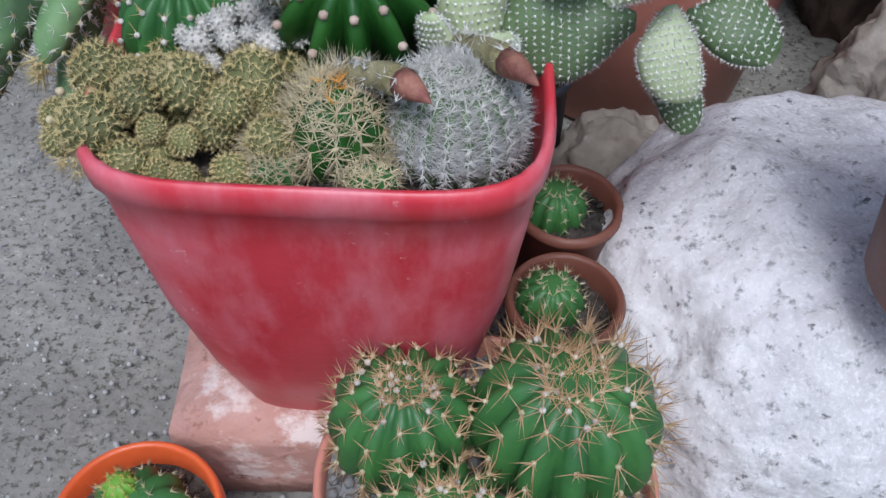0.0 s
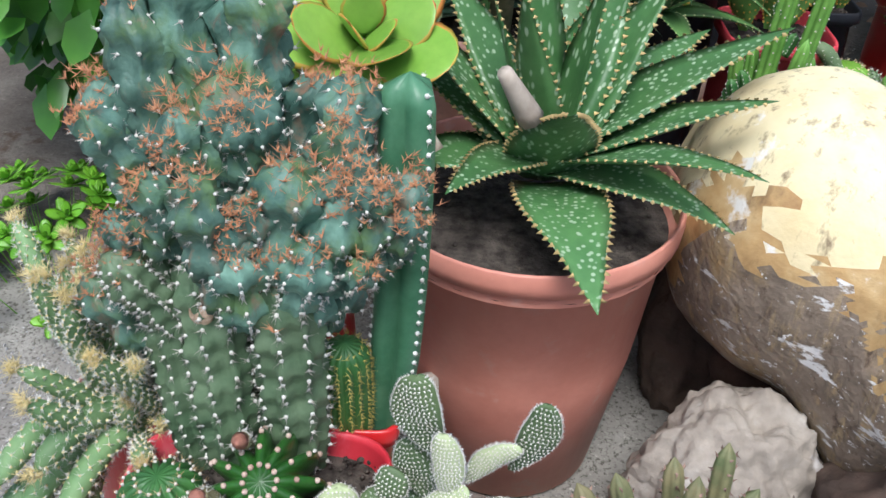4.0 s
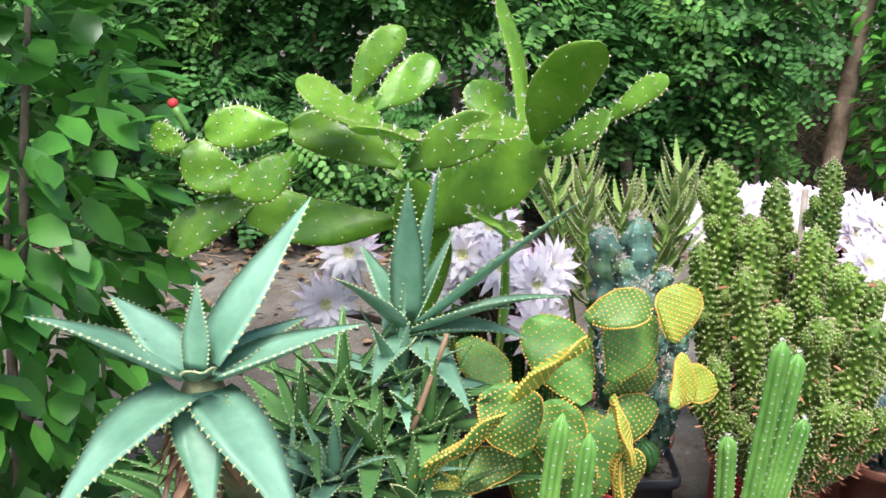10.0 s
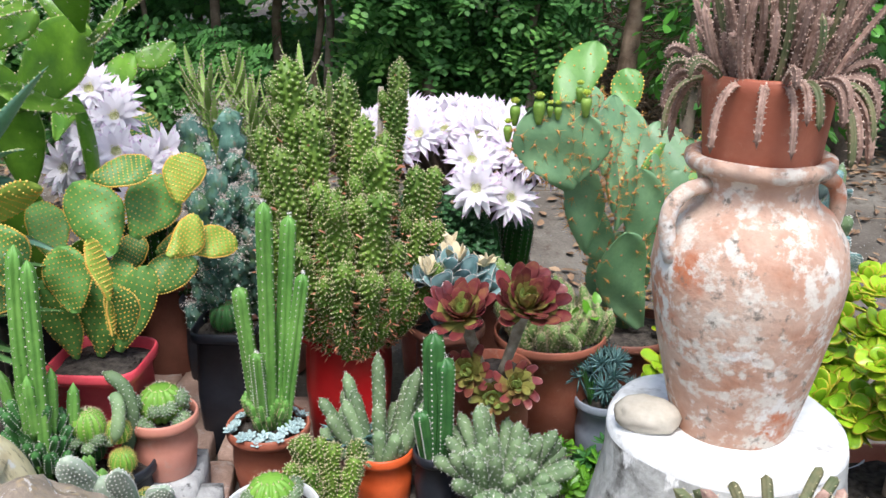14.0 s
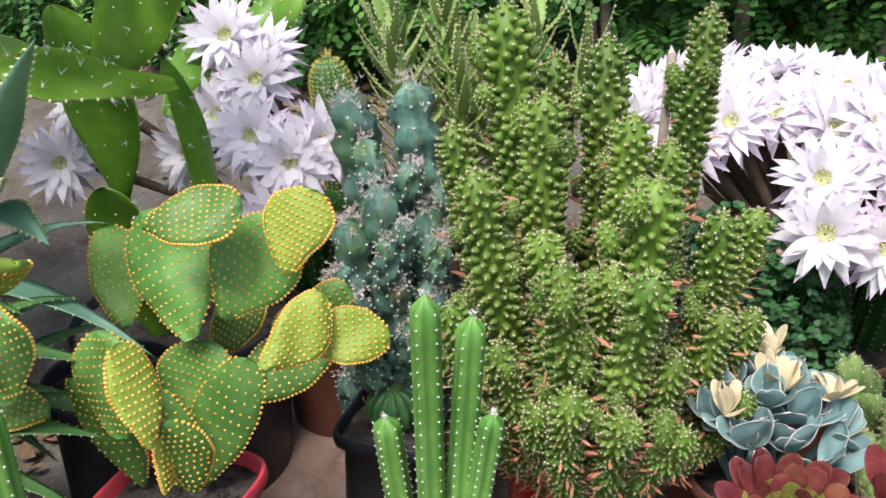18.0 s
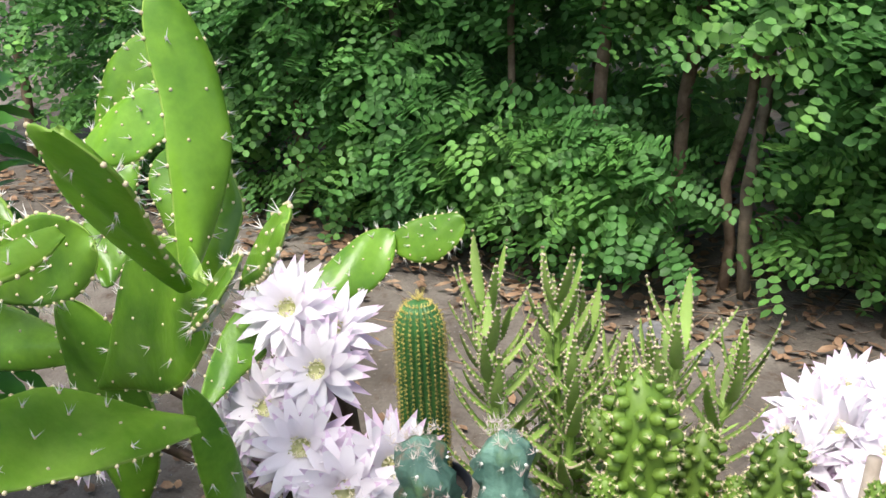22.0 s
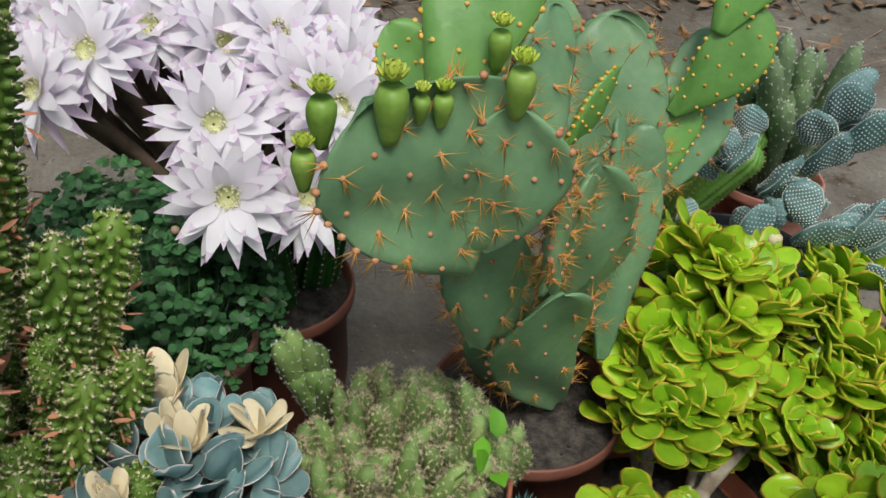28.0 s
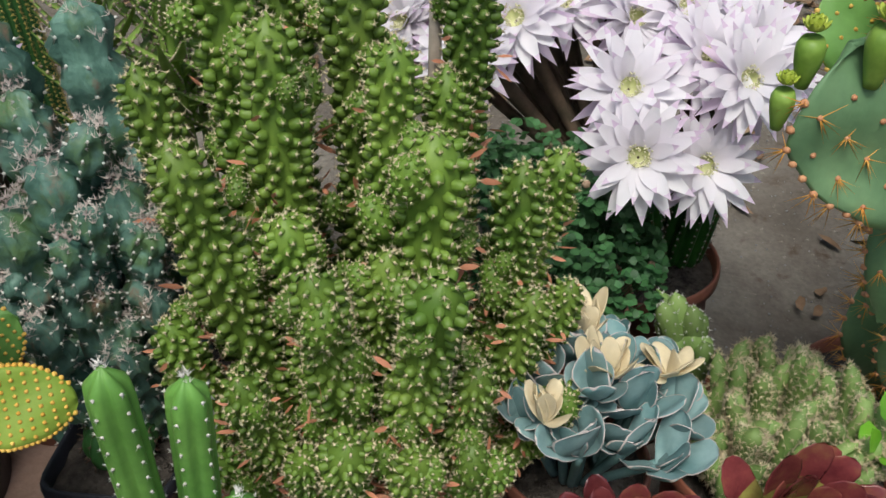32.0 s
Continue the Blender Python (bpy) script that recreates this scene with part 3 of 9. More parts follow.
def pad(buf, base, tip, normal, width, thick=0.014, bend=0.0, slot=0, edge_slot=None, n=12, k=16, shape=1.0, rows=0, full=0.0, cup=0.0, root=None):
    """An obovate flattened body. Returns points and normals over both faces and the rim for areoles."""
    base, tip = np.asarray(base, float), np.asarray(tip, float)
    along = tip - base
    length = np.linalg.norm(along)
    d = along / length
    nr = unit(np.asarray(normal, float) - d * (np.asarray(normal, float) @ d))
    side = np.cross(d, nr)
    s = (1 - np.cos(np.linspace(0.05, 1, n) * np.pi)) / 2
    w = width / 2 * np.maximum(np.sin(np.pi * s ** (0.75 * shape)) ** 0.6, 0.16 * (1 - s))
    if full:
        # broad blunt outline with its widest place at `full`, on a narrow foot
        rise, fall = np.clip(s / full, 0, 1), np.clip((s - full) / (1 - full), 0, 1)
        w = width / 2 * (0.2 + 0.8 * np.sin(np.pi / 2 * rise) ** 1.15) * np.sqrt(np.clip(1 - fall**2.3, 0.0, 1))
        ph = base[0] * 191 + tip[2] * 157
        w = w * (1 + 0.035 * np.sin(9 * s + ph) + 0.02 * np.sin(21 * s + 2 * ph))
    ph = base[0] * 91 + base[2] * 57
    w = w * (1 + 0.05 * np.sin(7 * s + ph) * s)
    th = thick / 2 * np.maximum(np.sin(np.pi * np.clip(s, 0, 1) ** 0.8) ** 0.45, 0.3 * (1 - s))
    a = np.linspace(0, 2 * np.pi, k, endpoint=False)
    ca, sa = np.cos(a), np.sin(a)
    sa = np.sign(sa) * np.abs(sa) ** 0.8
    off = bend * length * (s**2)
    sway = side * (0.09 * length * np.sin(base[1] * 173 + base[0] * 71) * np.sin(np.pi * s))[:, None] if full else np.zeros((n, 3))
    wave = (lambda sv, u: 0.035 * width * np.sin(9 * sv + 3.1 * u + base[2] * 97)) if full > 0.5 and width > 0.03 else (lambda sv, u: 0.0)
    rings = np.array([base + d * length * s[i] + sway[i] + nr * np.broadcast_to(off[i] + wave(s[i], ca), (k,))[:, None] + side * (w[i] * ca)[:, None] + nr * (th[i] * sa + cup * w[i] * ca**2)[:, None] for i in range(n)])
    v = np.concatenate(rings.tolist() + [[base], [base + d * length + nr * off[-1]]])
    i, j = np.meshgrid(np.arange(n - 1), np.arange(k), indexing="ij")
    j2 = (j + 1) % k
    quads = np.stack([i * k + j, i * k + j2, (i + 1) * k + j2, (i + 1) * k + j], -1).reshape(-1, 4)
    caps = [(n * k, (x + 1) % k, x) for x in range(k)] + [(n * k + 1, (n - 1) * k + x, (n - 1) * k + (x + 1) % k) for x in range(k)]
    sl = [slot] * len(quads)
    if edge_slot is not None:
        sl = [edge_slot if (jj in (0, k - 1, k // 2, k // 2 - 1) and ii > 1) or ii >= n - 2 else slot for ii in range(n - 1) for jj in range(k)]
    if root is not None:
        sl = [root if ii < n * 0.5 else c for ii, c in ((i_ // k, c) for i_, c in enumerate(sl))]
    buf.add(v, [tuple(x) for x in quads.tolist()] + caps, sl + [slot] * len(caps))
    pts, nrm = [], []
    for r in range(1, rows):
        sr = r / rows
        wr, tr = np.interp(sr, s, w), np.interp(sr, s, th)
        m = max(1, int(round(wr * 2 / (length / rows))))
        for c in range(m + 1):
            u = -0.9 + 1.8 * (c + (0.5 if r % 2 else 0.25)) / (m + 0.75)
            u = np.clip(u, -0.97, 0.97)
            h = tr * np.sqrt(max(0.05, 1 - u * u)) ** 0.8
            for sign in (1, -1):
                pts.append(base + d * length * sr + nr * (np.interp(sr, s, off) + sign * h + cup * wr * u * u + wave(sr, u)) + side * wr * u + [np.interp(sr, s, sway[:, c]) for c in range(3)])
                nrm.append(unit(nr * sign + side * u * 0.6))
    for r in range(2, rows * 2) if rows else ():
        sr = r / (rows * 2)
        wr = np.interp(sr, s, w)
        for sign in (1, -1):
            pts.append(base + d * length * sr + nr * (np.interp(sr, s, off) + cup * wr + wave(sr, sign)) + side * wr * sign + [np.interp(sr, s, sway[:, c]) for c in range(3)])
            nrm.append(unit(side * sign + d * max(0, sr - 0.5)))
    return np.array(pts).reshape(-1, 3), np.array(nrm).reshape(-1, 3)


def blade(buf, base, way, length, width, droop=0.5, thick=0.25, teeth=0, slot=0, tooth_slot=1, n=10, up=(0, 0, 1), twist=0.0):
    """A fleshy tapering leaf with a channelled face, that bends over; toothed at its edges."""
    base, way = np.asarray(base, float), unit(way)
    end = base + way * length
    low = end + np.array((0, 0, -1.0)) * droop * length
    pts = bezier(base, base + way * length * 0.55, low, n)
    d = unit(np.gradient(pts, axis=0))
    s = np.linspace(0, 1, n)
    w = width / 2 * (0.9 + 0.25 * np.sin(np.pi * np.clip(s * 1.5, 0, 1))) * np.clip(1 - s**2.2, 0.015, 1)
    sec = np.array([(-1, 0.34), (-0.55, -0.25), (0, -0.5), (0.55, -0.25), (1, 0.34), (0.5, 0.12), (0, 0.02), (-0.5, 0.12)])
    rings, sides, ups = [], [], []
    ref = np.asarray(up, float)
    for i in range(n):
        side = unit(np.cross(d[i], ref))
        ref = np.cross(side, d[i])
        sides.append(side), ups.append(ref)
        rings.append(pts[i] + w[i] * (sec[:, :1] * side + sec[:, 1:] * ref * (thick * 2.2)))
    v = np.concatenate(rings)
    k = len(sec)
    f = [(i * k + j, i * k + (j + 1) % k, (i + 1) * k + (j + 1) % k, (i + 1) * k + j) for i in range(n - 1) for j in range(k)]
    f += [tuple(range(k))[::-1], tuple((n - 1) * k + j for j in range(k))]
    buf.add(v, f, slot)
    if teeth:
        t = np.linspace(0.08, 0.93, teeth)
        for sign in (1, -1):
            at = np.stack([np.interp(t, s, pts[:, c]) for c in range(3)], -1)
            sd = np.stack([np.interp(t, s, np.array(sides)[:, c]) for c in range(3)], -1) * sign
            us = np.stack([np.interp(t, s, np.array(ups)[:, c]) for c in range(3)], -1)
            fw = np.stack([np.interp(t, s, d[:, c]) for c in range(3)], -1)
            ww = np.interp(t, s, w)[:, None]
            spines(buf, at + sd * ww * 0.95 + us * ww * 0.34 * thick * 2.2, sd + 0.5 * fw, 0.055 * width + 0.0015, 0.03 * width + 0.0006, tooth_slot)
    return pts


LEAF = np.array([(0, 0, 0), (-0.5, 0.35, 0.1), (0.5, 0.35, 0.1), (-0.42, 0.72, 0.07), (0.42, 0.72, 0.07), (0, 1, -0.06), (0, 0.36, 0), (0, 0.72, -0.02)])
LEAF_F = np.array([(0, 2, 6, 6), (0, 6, 1, 1), (6, 2, 4, 7), (1, 6, 7, 3), (7, 4, 5, 5), (3, 7, 5, 5)])
LEAF_F = [tuple(dict.fromkeys(f)) for f in LEAF_F.tolist()]
LEAF_TRI = np.array([t for f in LEAF_F for t in ([f] if len(f) == 3 else [(f[0], f[1], f[2]), (f[0], f[2], f[3])])])


def leaves(buf, at, way, normal, length, width, slot=0):
    """Thin folded leaves, each from its stalk outward."""
    at, way, normal = (np.asarray(x, float).reshape(-1, 3) for x in (at, way, normal))
    n = len(at)
    d = unit(way)
    s = unit(np.cross(d, normal))
    q = np.cross(s, d)
    length = np.broadcast_to(np.asarray(length, float), (n,))[:, None, None]
    width = np.broadcast_to(np.asarray(width, float), (n,))[:, None, None]
    v = at[:, None] + LEAF[None, :, :1] * s[:, None] * width + LEAF[None, :, 1:2] * d[:, None] * length + LEAF[None, :, 2:] * q[:, None] * width
    f = (LEAF_TRI[None] + (np.arange(n) * len(LEAF))[:, None, None]).reshape(-1, 3)
    buf.add(v.reshape(-1, 3), f, slot)


LEAFLET = np.array([(0, 0, 0), (0.42, 0.28, 0.1), (0.44, 0.68, 0.1), (0, 1, -0.03), (-0.44, 0.68, 0.1), (-0.42, 0.28, 0.1)])
LEAFLET_F = np.array([(0, 1, 2, 3), (0, 3, 4, 5)])


def leaflets(buf, at, way, normal, length, width, slot=0):
    """Small oval leaves folded along the midrib."""
    n = len(at)
    d = unit(way)
    s = unit(np.cross(d, normal))
    q = np.cross(s, d)
    length, width = length[:, None, None], width[:, None, None]
    v = at[:, None] + LEAFLET[None, :, :1] * s[:, None] * width + LEAFLET[None, :, 1:2] * d[:, None] * length + LEAFLET[None, :, 2:] * q[:, None] * width
    buf.add(v.reshape(-1, 3), (LEAFLET_F[None] + (np.arange(n) * 6)[:, None, None]).reshape(-1, 4), slot)


def lathe(buf, profile, k=40, slot=0, square=0.0, wide=1.0, slots=None):
    """Turned body from (radius, height) stops; square > 0 gives rounded-square plans."""
    a = np.linspace(0, 2 * np.pi, k, endpoint=False)
    c = np.stack([np.cos(a), np.sin(a)], -1)
    if square:
        c = c / ((np.abs(c) ** square).sum(1, keepdims=True) ** (1 / square))
    c = c * np.array([wide, 1.0])
    n = len(profile)
    v = np.array([(c[j, 0] * r, c[j, 1] * r, z) for r, z in profile for j in range(k)])
    f = [(i * k + j, i * k + (j + 1) % k, (i + 1) * k + (j + 1) % k, (i + 1) * k + j) for i in range(n - 1) for j in range(k)]
    buf.add(v, f, slots if slots else slot)


def ridges(v, scale, height, seed=0.0, octaves=4):
    """Relief for stones: noise at each point."""
    return np.array([noise.fractal(Vector((p * scale + seed).tolist()), 1.0, 2.0, octaves) for p in v]) * height


def stone(size, seed, level=5, rough=0.22, scale=2.2, flat=0.0, facets=7):
    """A boulder about its base centre: a ball cut by planes, with coarse and fine relief."""
    v, f = ICO[level]
    r = np.random.default_rng(seed)
    v = v.copy()
    planes = unit(r.normal(size=(facets, 3)))
    reach = r.uniform(0.72, 0.95, facets)
    rad = np.ones(len(v))
    for p, d in zip(planes, reach):
        c = v @ p
        rad = np.where(c > 0.2, np.minimum(rad, d / np.maximum(c, 0.2) * 0.6 + rad * 0.4), rad)
    rad = rad + ridges(v, scale, rough, seed * 3.1) + ridges(v, scale * 5, rough * 0.16, seed * 1.7, 3)
    v = v * rad[:, None] * np.asarray(size)
    v[:, 2] = np.maximum(v[:, 2], -0.55 * size[2])
    v[:, 2] -= v[:, 2].min()
    return Buf().add(v, f)


def block(size, seed=0, bevel=0.08, rough=0.02, level=3):
    """A worn brick or block about its base centre: rounded box with chipped faces."""
    m = 5
    g = np.linspace(-1, 1, m)
    v, f = [], []
    for ax in range(3):
        for sg in (-1, 1):
            o = len(v)
            for a in g:
                for b in g:
                    p = [0, 0, 0]
                    p[ax], p[(ax + 1) % 3], p[(ax + 2) % 3] = sg, a, b
                    v.append(p)
            for i in range(m - 1):
                for j in range(m - 1):
                    q = (o + i * m + j, o + (i + 1) * m + j, o + (i + 1) * m + j + 1, o + i * m + j + 1)
                    f.append(q if sg > 0 else q[::-1])
    v = np.array(v, float)
    inner = np.clip(v, -1 + bevel, 1 - bevel)
    v = inner + unit(v - inner + 1e-9) * bevel * (np.linalg.norm(v - inner, axis=1, keepdims=True) > 1e-6)
    v = v * np.asarray(size) / 2
    v = v + np.array([noise.noise_vector(Vector((p * 18 + seed * 5.3).tolist())) for p in v]) * rough * min(size)
    v[:, 2] += size[2] / 2
    bm_v, inv = np.unique(v.round(5), axis=0, return_inverse=True)
    inv = inv.ravel()
    return Buf().add(bm_v, [tuple(inv[i] for i in q) for q in f])


# ---- terrain ----
def step(x, a, b):
    t = np.clip((x - a) / (b - a), 0, 1)
    return t * t * (3 - 2 * t)


def height(x, y):
    """The ground: flat by the path, a low bed under the back rows, rising towards the hedge."""
    x, y = np.asarray(x, float), np.asarray(y, float)
    bed = 0.06 * step(y, 1.35, 1.6) * step(x, -0.9, -0.5) * (1 - step(x, 1.0, 1.3)) * (1 - step(y, 2.3, 2.7))
    return 0.22 + bed + 0.19 * step(y, 2.2, 3.5) + 0.03 * step(y, 3.5, 9.0)


def ground_z(x, y):
    return float(height(x, y))


def pot_profile(r, h, taper=0.74, lip=0.012, wall=0.006, rim=0.02, soil=0.02):
    """Outer wall, rolled rim, inner wall down to the soil."""
    b = r * taper
    return [(0.001, 0.0), (b * 0.94, 0.0), (b, 0.004), (b + (r - b) * 0.5, h * 0.5), (r - lip, h - rim - 0.003), (r - 0.001, h - rim), (r, h - rim * 0.6),
            (r - 0.001, h - 0.003), (r - wall * 0.5, h), (r - wall, h - 0.003), (r - wall - 0.001, h - soil - 0.008)]


def pot(parent, r, h, material, soil_mat=None, taper=0.74, lip=0.012, rim=0.02, square=0.0, soil=0.018, wide=1.0, at=(0, 0, 0), k=44, label=""):
    b = Buf()
    lathe(b, [(a, z) for a, z in pot_profile(r, h, taper, lip, 0.006, rim, soil)], k, 0, square, wide)
    b.v[0] = b.v[0] + np.asarray(at)
    ob = part("pot", b, material, parent, label)
    s = Buf()
    lathe(s, [(0.0005, h - soil + 0.004), (r * 0.35, h - soil + 0.003), (r * 0.7, h - soil), (r - 0.0065, h - soil - 0.003)], 28, 0, square, wide)
    s.v[0] = s.v[0] + np.asarray(at) + np.stack([np.zeros(112), np.zeros(112), rng.normal(0, 0.0012, 112)], -1)
    n = 60
    a, q = rng.uniform(0, 2 * np.pi, n), r * 0.86 * np.sqrt(rng.uniform(0.02, 1, n))
    blobs(s, np.stack([np.cos(a) * q * 0.92 * wide, np.sin(a) * q * 0.92, np.full(n, h - soil + 0.001)], -1) + np.asarray(at), rng.uniform(0.0012, 0.0035, n), 1)
    part("soil", s, soil_mat or M_soil, ob)
    return ob


# ---- plants ----
def line(a, b, n, sag=None):
    a, b = np.asarray(a, float), np.asarray(b, float)
    mid = (a + b) / 2 if sag is None else (a + b) / 2 + np.asarray(sag, float)
    return bezier(a, mid, b, n)


def ribbed(parent, name, a, b, r, ribs, depth, mat, spine_mat, step_=2, count=6, length=0.006, width=0.0005, n=16, waist=0.75, dome=0.3, crest=None,
           felt=None, felt_size=0.0016, sag=None, sharp=0.8, label="", spread=0.9, crown=None):
    """A ribbed cactus stem under a thing, with its spines as a sub-part."""
    g = Buf()
    pts = line(a, b, n, sag)
    cr, nr = column(g, pts, dome_radii(n, r, waist, dome), ribs, depth, 0, sharp, None if crest is None else 1)
    st = part(name, g, [mat] if crest is None else [mat, crest], parent, label)
    sp = Buf()
    rows = range(1, n - 1, step_)
    at = np.concatenate([cr[i] for i in rows])
    nn = np.concatenate([nr[i] for i in rows])
    if felt is not None:
        blobs(sp, at, felt_size, 1, 1)
    tufts(sp, at, nn, count, length, spread, width, 0)
    if crown is not None:
        top = pts[-1]
        d = unit(pts[-1] - pts[-3])
        tufts(sp, np.tile(top - d * 0.001, (10, 1)) + rng.normal(0, r * 0.1, (10, 3)), np.tile(d, (10, 1)), 5, crown, 0.8, width, 0)
    part("spines", sp, [spine_mat, felt or M_felt], st)
    return st


def ball(parent, name, at, r, h, ribs, mat, spine_mat, **k):
    """A low ribbed ball: as a column whose belly is round."""
    n = k.pop("n", 14)
    g = Buf()
    t = np.linspace(0.12, 1, n) * np.pi
    at = np.asarray(at, float)
    tilt = np.asarray(k.pop("tilt", (0, 0, 1)), float)
    pts = at + tilt * (h * (1 - np.cos(t)) / 2)[:, None]
    dip = k.pop("dip", 0.0)
    pts[-1] = pts[-1] - tilt * dip
    rad = r * np.sin(t) ** 0.75 + 0.0008
    depth, sharp = k.pop("depth", 0.22), k.pop("sharp", 0.8)
    crest = k.pop("crest", None)
    cr, nr = column(g, pts, rad, ribs, depth, 0, sharp, None if crest is None else 1)
    st = part(name, g, [mat] if crest is None else [mat, crest], parent, k.get("label", ""))
    sp = Buf()
    rows = k.get("rows", range(4, n - 1, 2))
    a2 = np.concatenate([cr[i] for i in rows])
    n2 = np.concatenate([nr[i] for i in rows])
    if k.get("felt"):
        blobs(sp, a2 + n2 * 0.0006, k.get("felt_size", 0.002), 1, 1)
    tufts(sp, a2, n2, k.get("count", 7), k.get("length", 0.008), k.get("spread", 0.9), k.get("width", 0.0005), 0)
    part("spines", sp, [spine_mat, k.get("felt") or M_felt], st)
    return st


def head_mesh(name, r, tubercles, mat, spine_mat, count, length, width=0.0003, squash=0.85, tub=0.14):
    """One small globe with spiralling warts and a net of needles, to be shared between the heads of a clump."""
    g = Buf()
    v, f = ICO[3]
    g.add(v * np.array([r, r, r * squash]) + (0, 0, r * squash * 0.8), f, 0)
    i = np.arange(tubercles)
    z = 1 - 1.5 * (i + 0.5) / tubercles
    a = i * 2.39996
    q = np.sqrt(1 - z * z)
    nn = np.stack([q * np.cos(a), q * np.sin(a), z], -1)
    at = nn * np.array([r, r, r * squash]) + (0, 0, r * squash * 0.8)
    if tub:
        blobs(g, at, r * tub, 1, 0)
    tufts(g, at + nn * r * tub, nn, count, length, 1.3, width, 1)
    return g.mesh(name, [mat, spine_mat])


def heads(parent, mesh, places, name="head", label=""):
    for x, y, z, s in places:
        ob = part(name, mesh, [], parent, label)
        ob.location = (x, y, z)
        ob.scale = (s, s, s * rng.uniform(0.9, 1.1))
        ob.rotation_euler = (rng.uniform(-0.4, 0.4), rng.uniform(-0.4, 0.4), rng.uniform(0, 6.28))


def scatter(n, rx, ry, dome, smin, smax, seed, z0=0.0, apart=0.8):
    """Places over a low mound, each apart from the others."""
    r = np.random.default_rng(seed)
    out = []
    for _ in range(n * 40):
        a, q = r.uniform(0, 6.283), np.sqrt(r.uniform(0, 1))
        x, y, s = np.cos(a) * q * rx, np.sin(a) * q * ry, r.uniform(smin, smax)
        if all((x - o[0]) ** 2 + (y - o[1]) ** 2 > (apart * (s + o[4]) / 2) ** 2 for o in out):
            out.append((x, y, z0 + dome * (1 - q * q), 1.0, s))
        if len(out) >= n:
            break
    return out


def opuntia(parent, pads, mat, areole_mat, spine_mat, rows=7, dot=0.0022, count=0, length=0.01, spine_w=0.0006, thick=0.014, young=None, shape=1.0, felt_slot=True, tuft=1.0, spread=0.6, name="pad", full=0.58, rim=None):
    """Jointed flat pads from (base, tip, normal, width[, young]) rows; young picks the second skin, for new or lit
    pads.
    """
    for row in pads:
        base, tip, nr, w = row[:4]
        g = Buf()
        mt = young if len(row) > 4 and row[4] and young else mat
        p, q = pad(g, base, tip, nr, w, thick, rng.uniform(-0.12, 0.12), shape=shape, rows=rows, n=22, k=22, edge_slot=1 if rim else None, full=full + rng.uniform(-0.05, 0.05), cup=rng.uniform(-0.14, 0.14))
        rim_n = 2 * (2 * rows - 2)
        ob = part(name, g, [mt, rim] if rim else mt, parent)
        sp = Buf()
        blobs(sp, p[:-rim_n], dot, 1, 0)
        blobs(sp, p[-rim_n:], dot * 1.35, 1, 0)
        if count:
            keep = rng.uniform(size=len(p)) < tuft
            tufts(sp, p[keep], q[keep], count, length, spread, spine_w, 1)
        part("areoles", sp, [areole_mat, spine_mat], ob)


def rosette(buf, at, normal, rings, length, width, thick, slot=0, edge=None, lift=(20, 80), tip=0.0, n=7, k=10, shape=1.35, seed=0, loose=0.12, full=0.0):
    """Leaves in whorls round a crown: rings is a list of leaf counts from the outside in."""
    at = np.asarray(at, float)
    s, q, d = frame_of(normal, (0.3, 0.9, 0.1))
    m = len(rings)
    r = np.random.default_rng(seed)
    for i, cnt in enumerate(rings):
        el = radians(lift[0] + (lift[1] - lift[0]) * i / max(1, m - 1))
        sc = 1 - 0.62 * i / max(1, m - 1) if m > 1 else 1
        for j in range(cnt):
            a = 2 * np.pi * (j + 0.5 * (i % 2)) / cnt + r.uniform(-1.25, 1.25) * loose
            out = s * np.cos(a) + q * np.sin(a)
            e = el + r.uniform(-loose, loose)
            way = out * np.cos(e) + d * np.sin(e)
            nr = d * np.cos(e) - out * np.sin(e)
            b0 = at + d * (0.12 * length * i / max(1, m)) + out * length * 0.04
            pad(buf, b0, b0 + way * length * sc * r.uniform(0.88, 1.08), nr, width * sc ** 0.7, thick, 0.12 + tip, slot, edge, n, k, shape, full=full)


def loose_rosette(parent, at, normal, rings, length, width, thick, mats, edge=None, lift=(20, 80), inner=None, name="leaf", seed=0, shape=1.35, tip=0.0, middle=None, full=0.0, root=None):
    """A rosette whose leaves are parts of their own."""
    at = np.asarray(at, float)
    s, q, d = frame_of(normal, (0.3, 0.9, 0.1))
    m = len(rings)
    r = np.random.default_rng(seed)
    for i, cnt in enumerate(rings):
        el = radians(lift[0] + (lift[1] - lift[0]) * i / max(1, m - 1))
        sc = 1 - 0.6 * i / max(1, m - 1)
        for j in range(cnt):
            a = 2 * np.pi * (j + 0.5 * (i % 2)) / cnt + r.uniform(-0.15, 0.15)
            out = s * np.cos(a) + q * np.sin(a)
            e = el + r.uniform(-0.28, 0.28)
            way, nr = out * np.cos(e) + d * np.sin(e), d * np.cos(e) - out * np.sin(e)
            g = Buf()
            b0 = at + out * length * 0.03 + d * 0.1 * length * i / m
            pad(g, b0, b0 + way * length * sc * r.uniform(0.88, 1.08), nr, width * sc ** 0.7, thick, 0.14 + tip, 0, 1 if edge else None, 10, 12, shape, full=full, cup=0.25 if full else 0.0, root=1 if root else None)
            mt = inner if inner is not None and i >= m - 2 else middle if middle is not None and i >= m - 3 else mats
            part(name, g, [mt, edge] if edge else [mt, root] if root else [mt], parent)


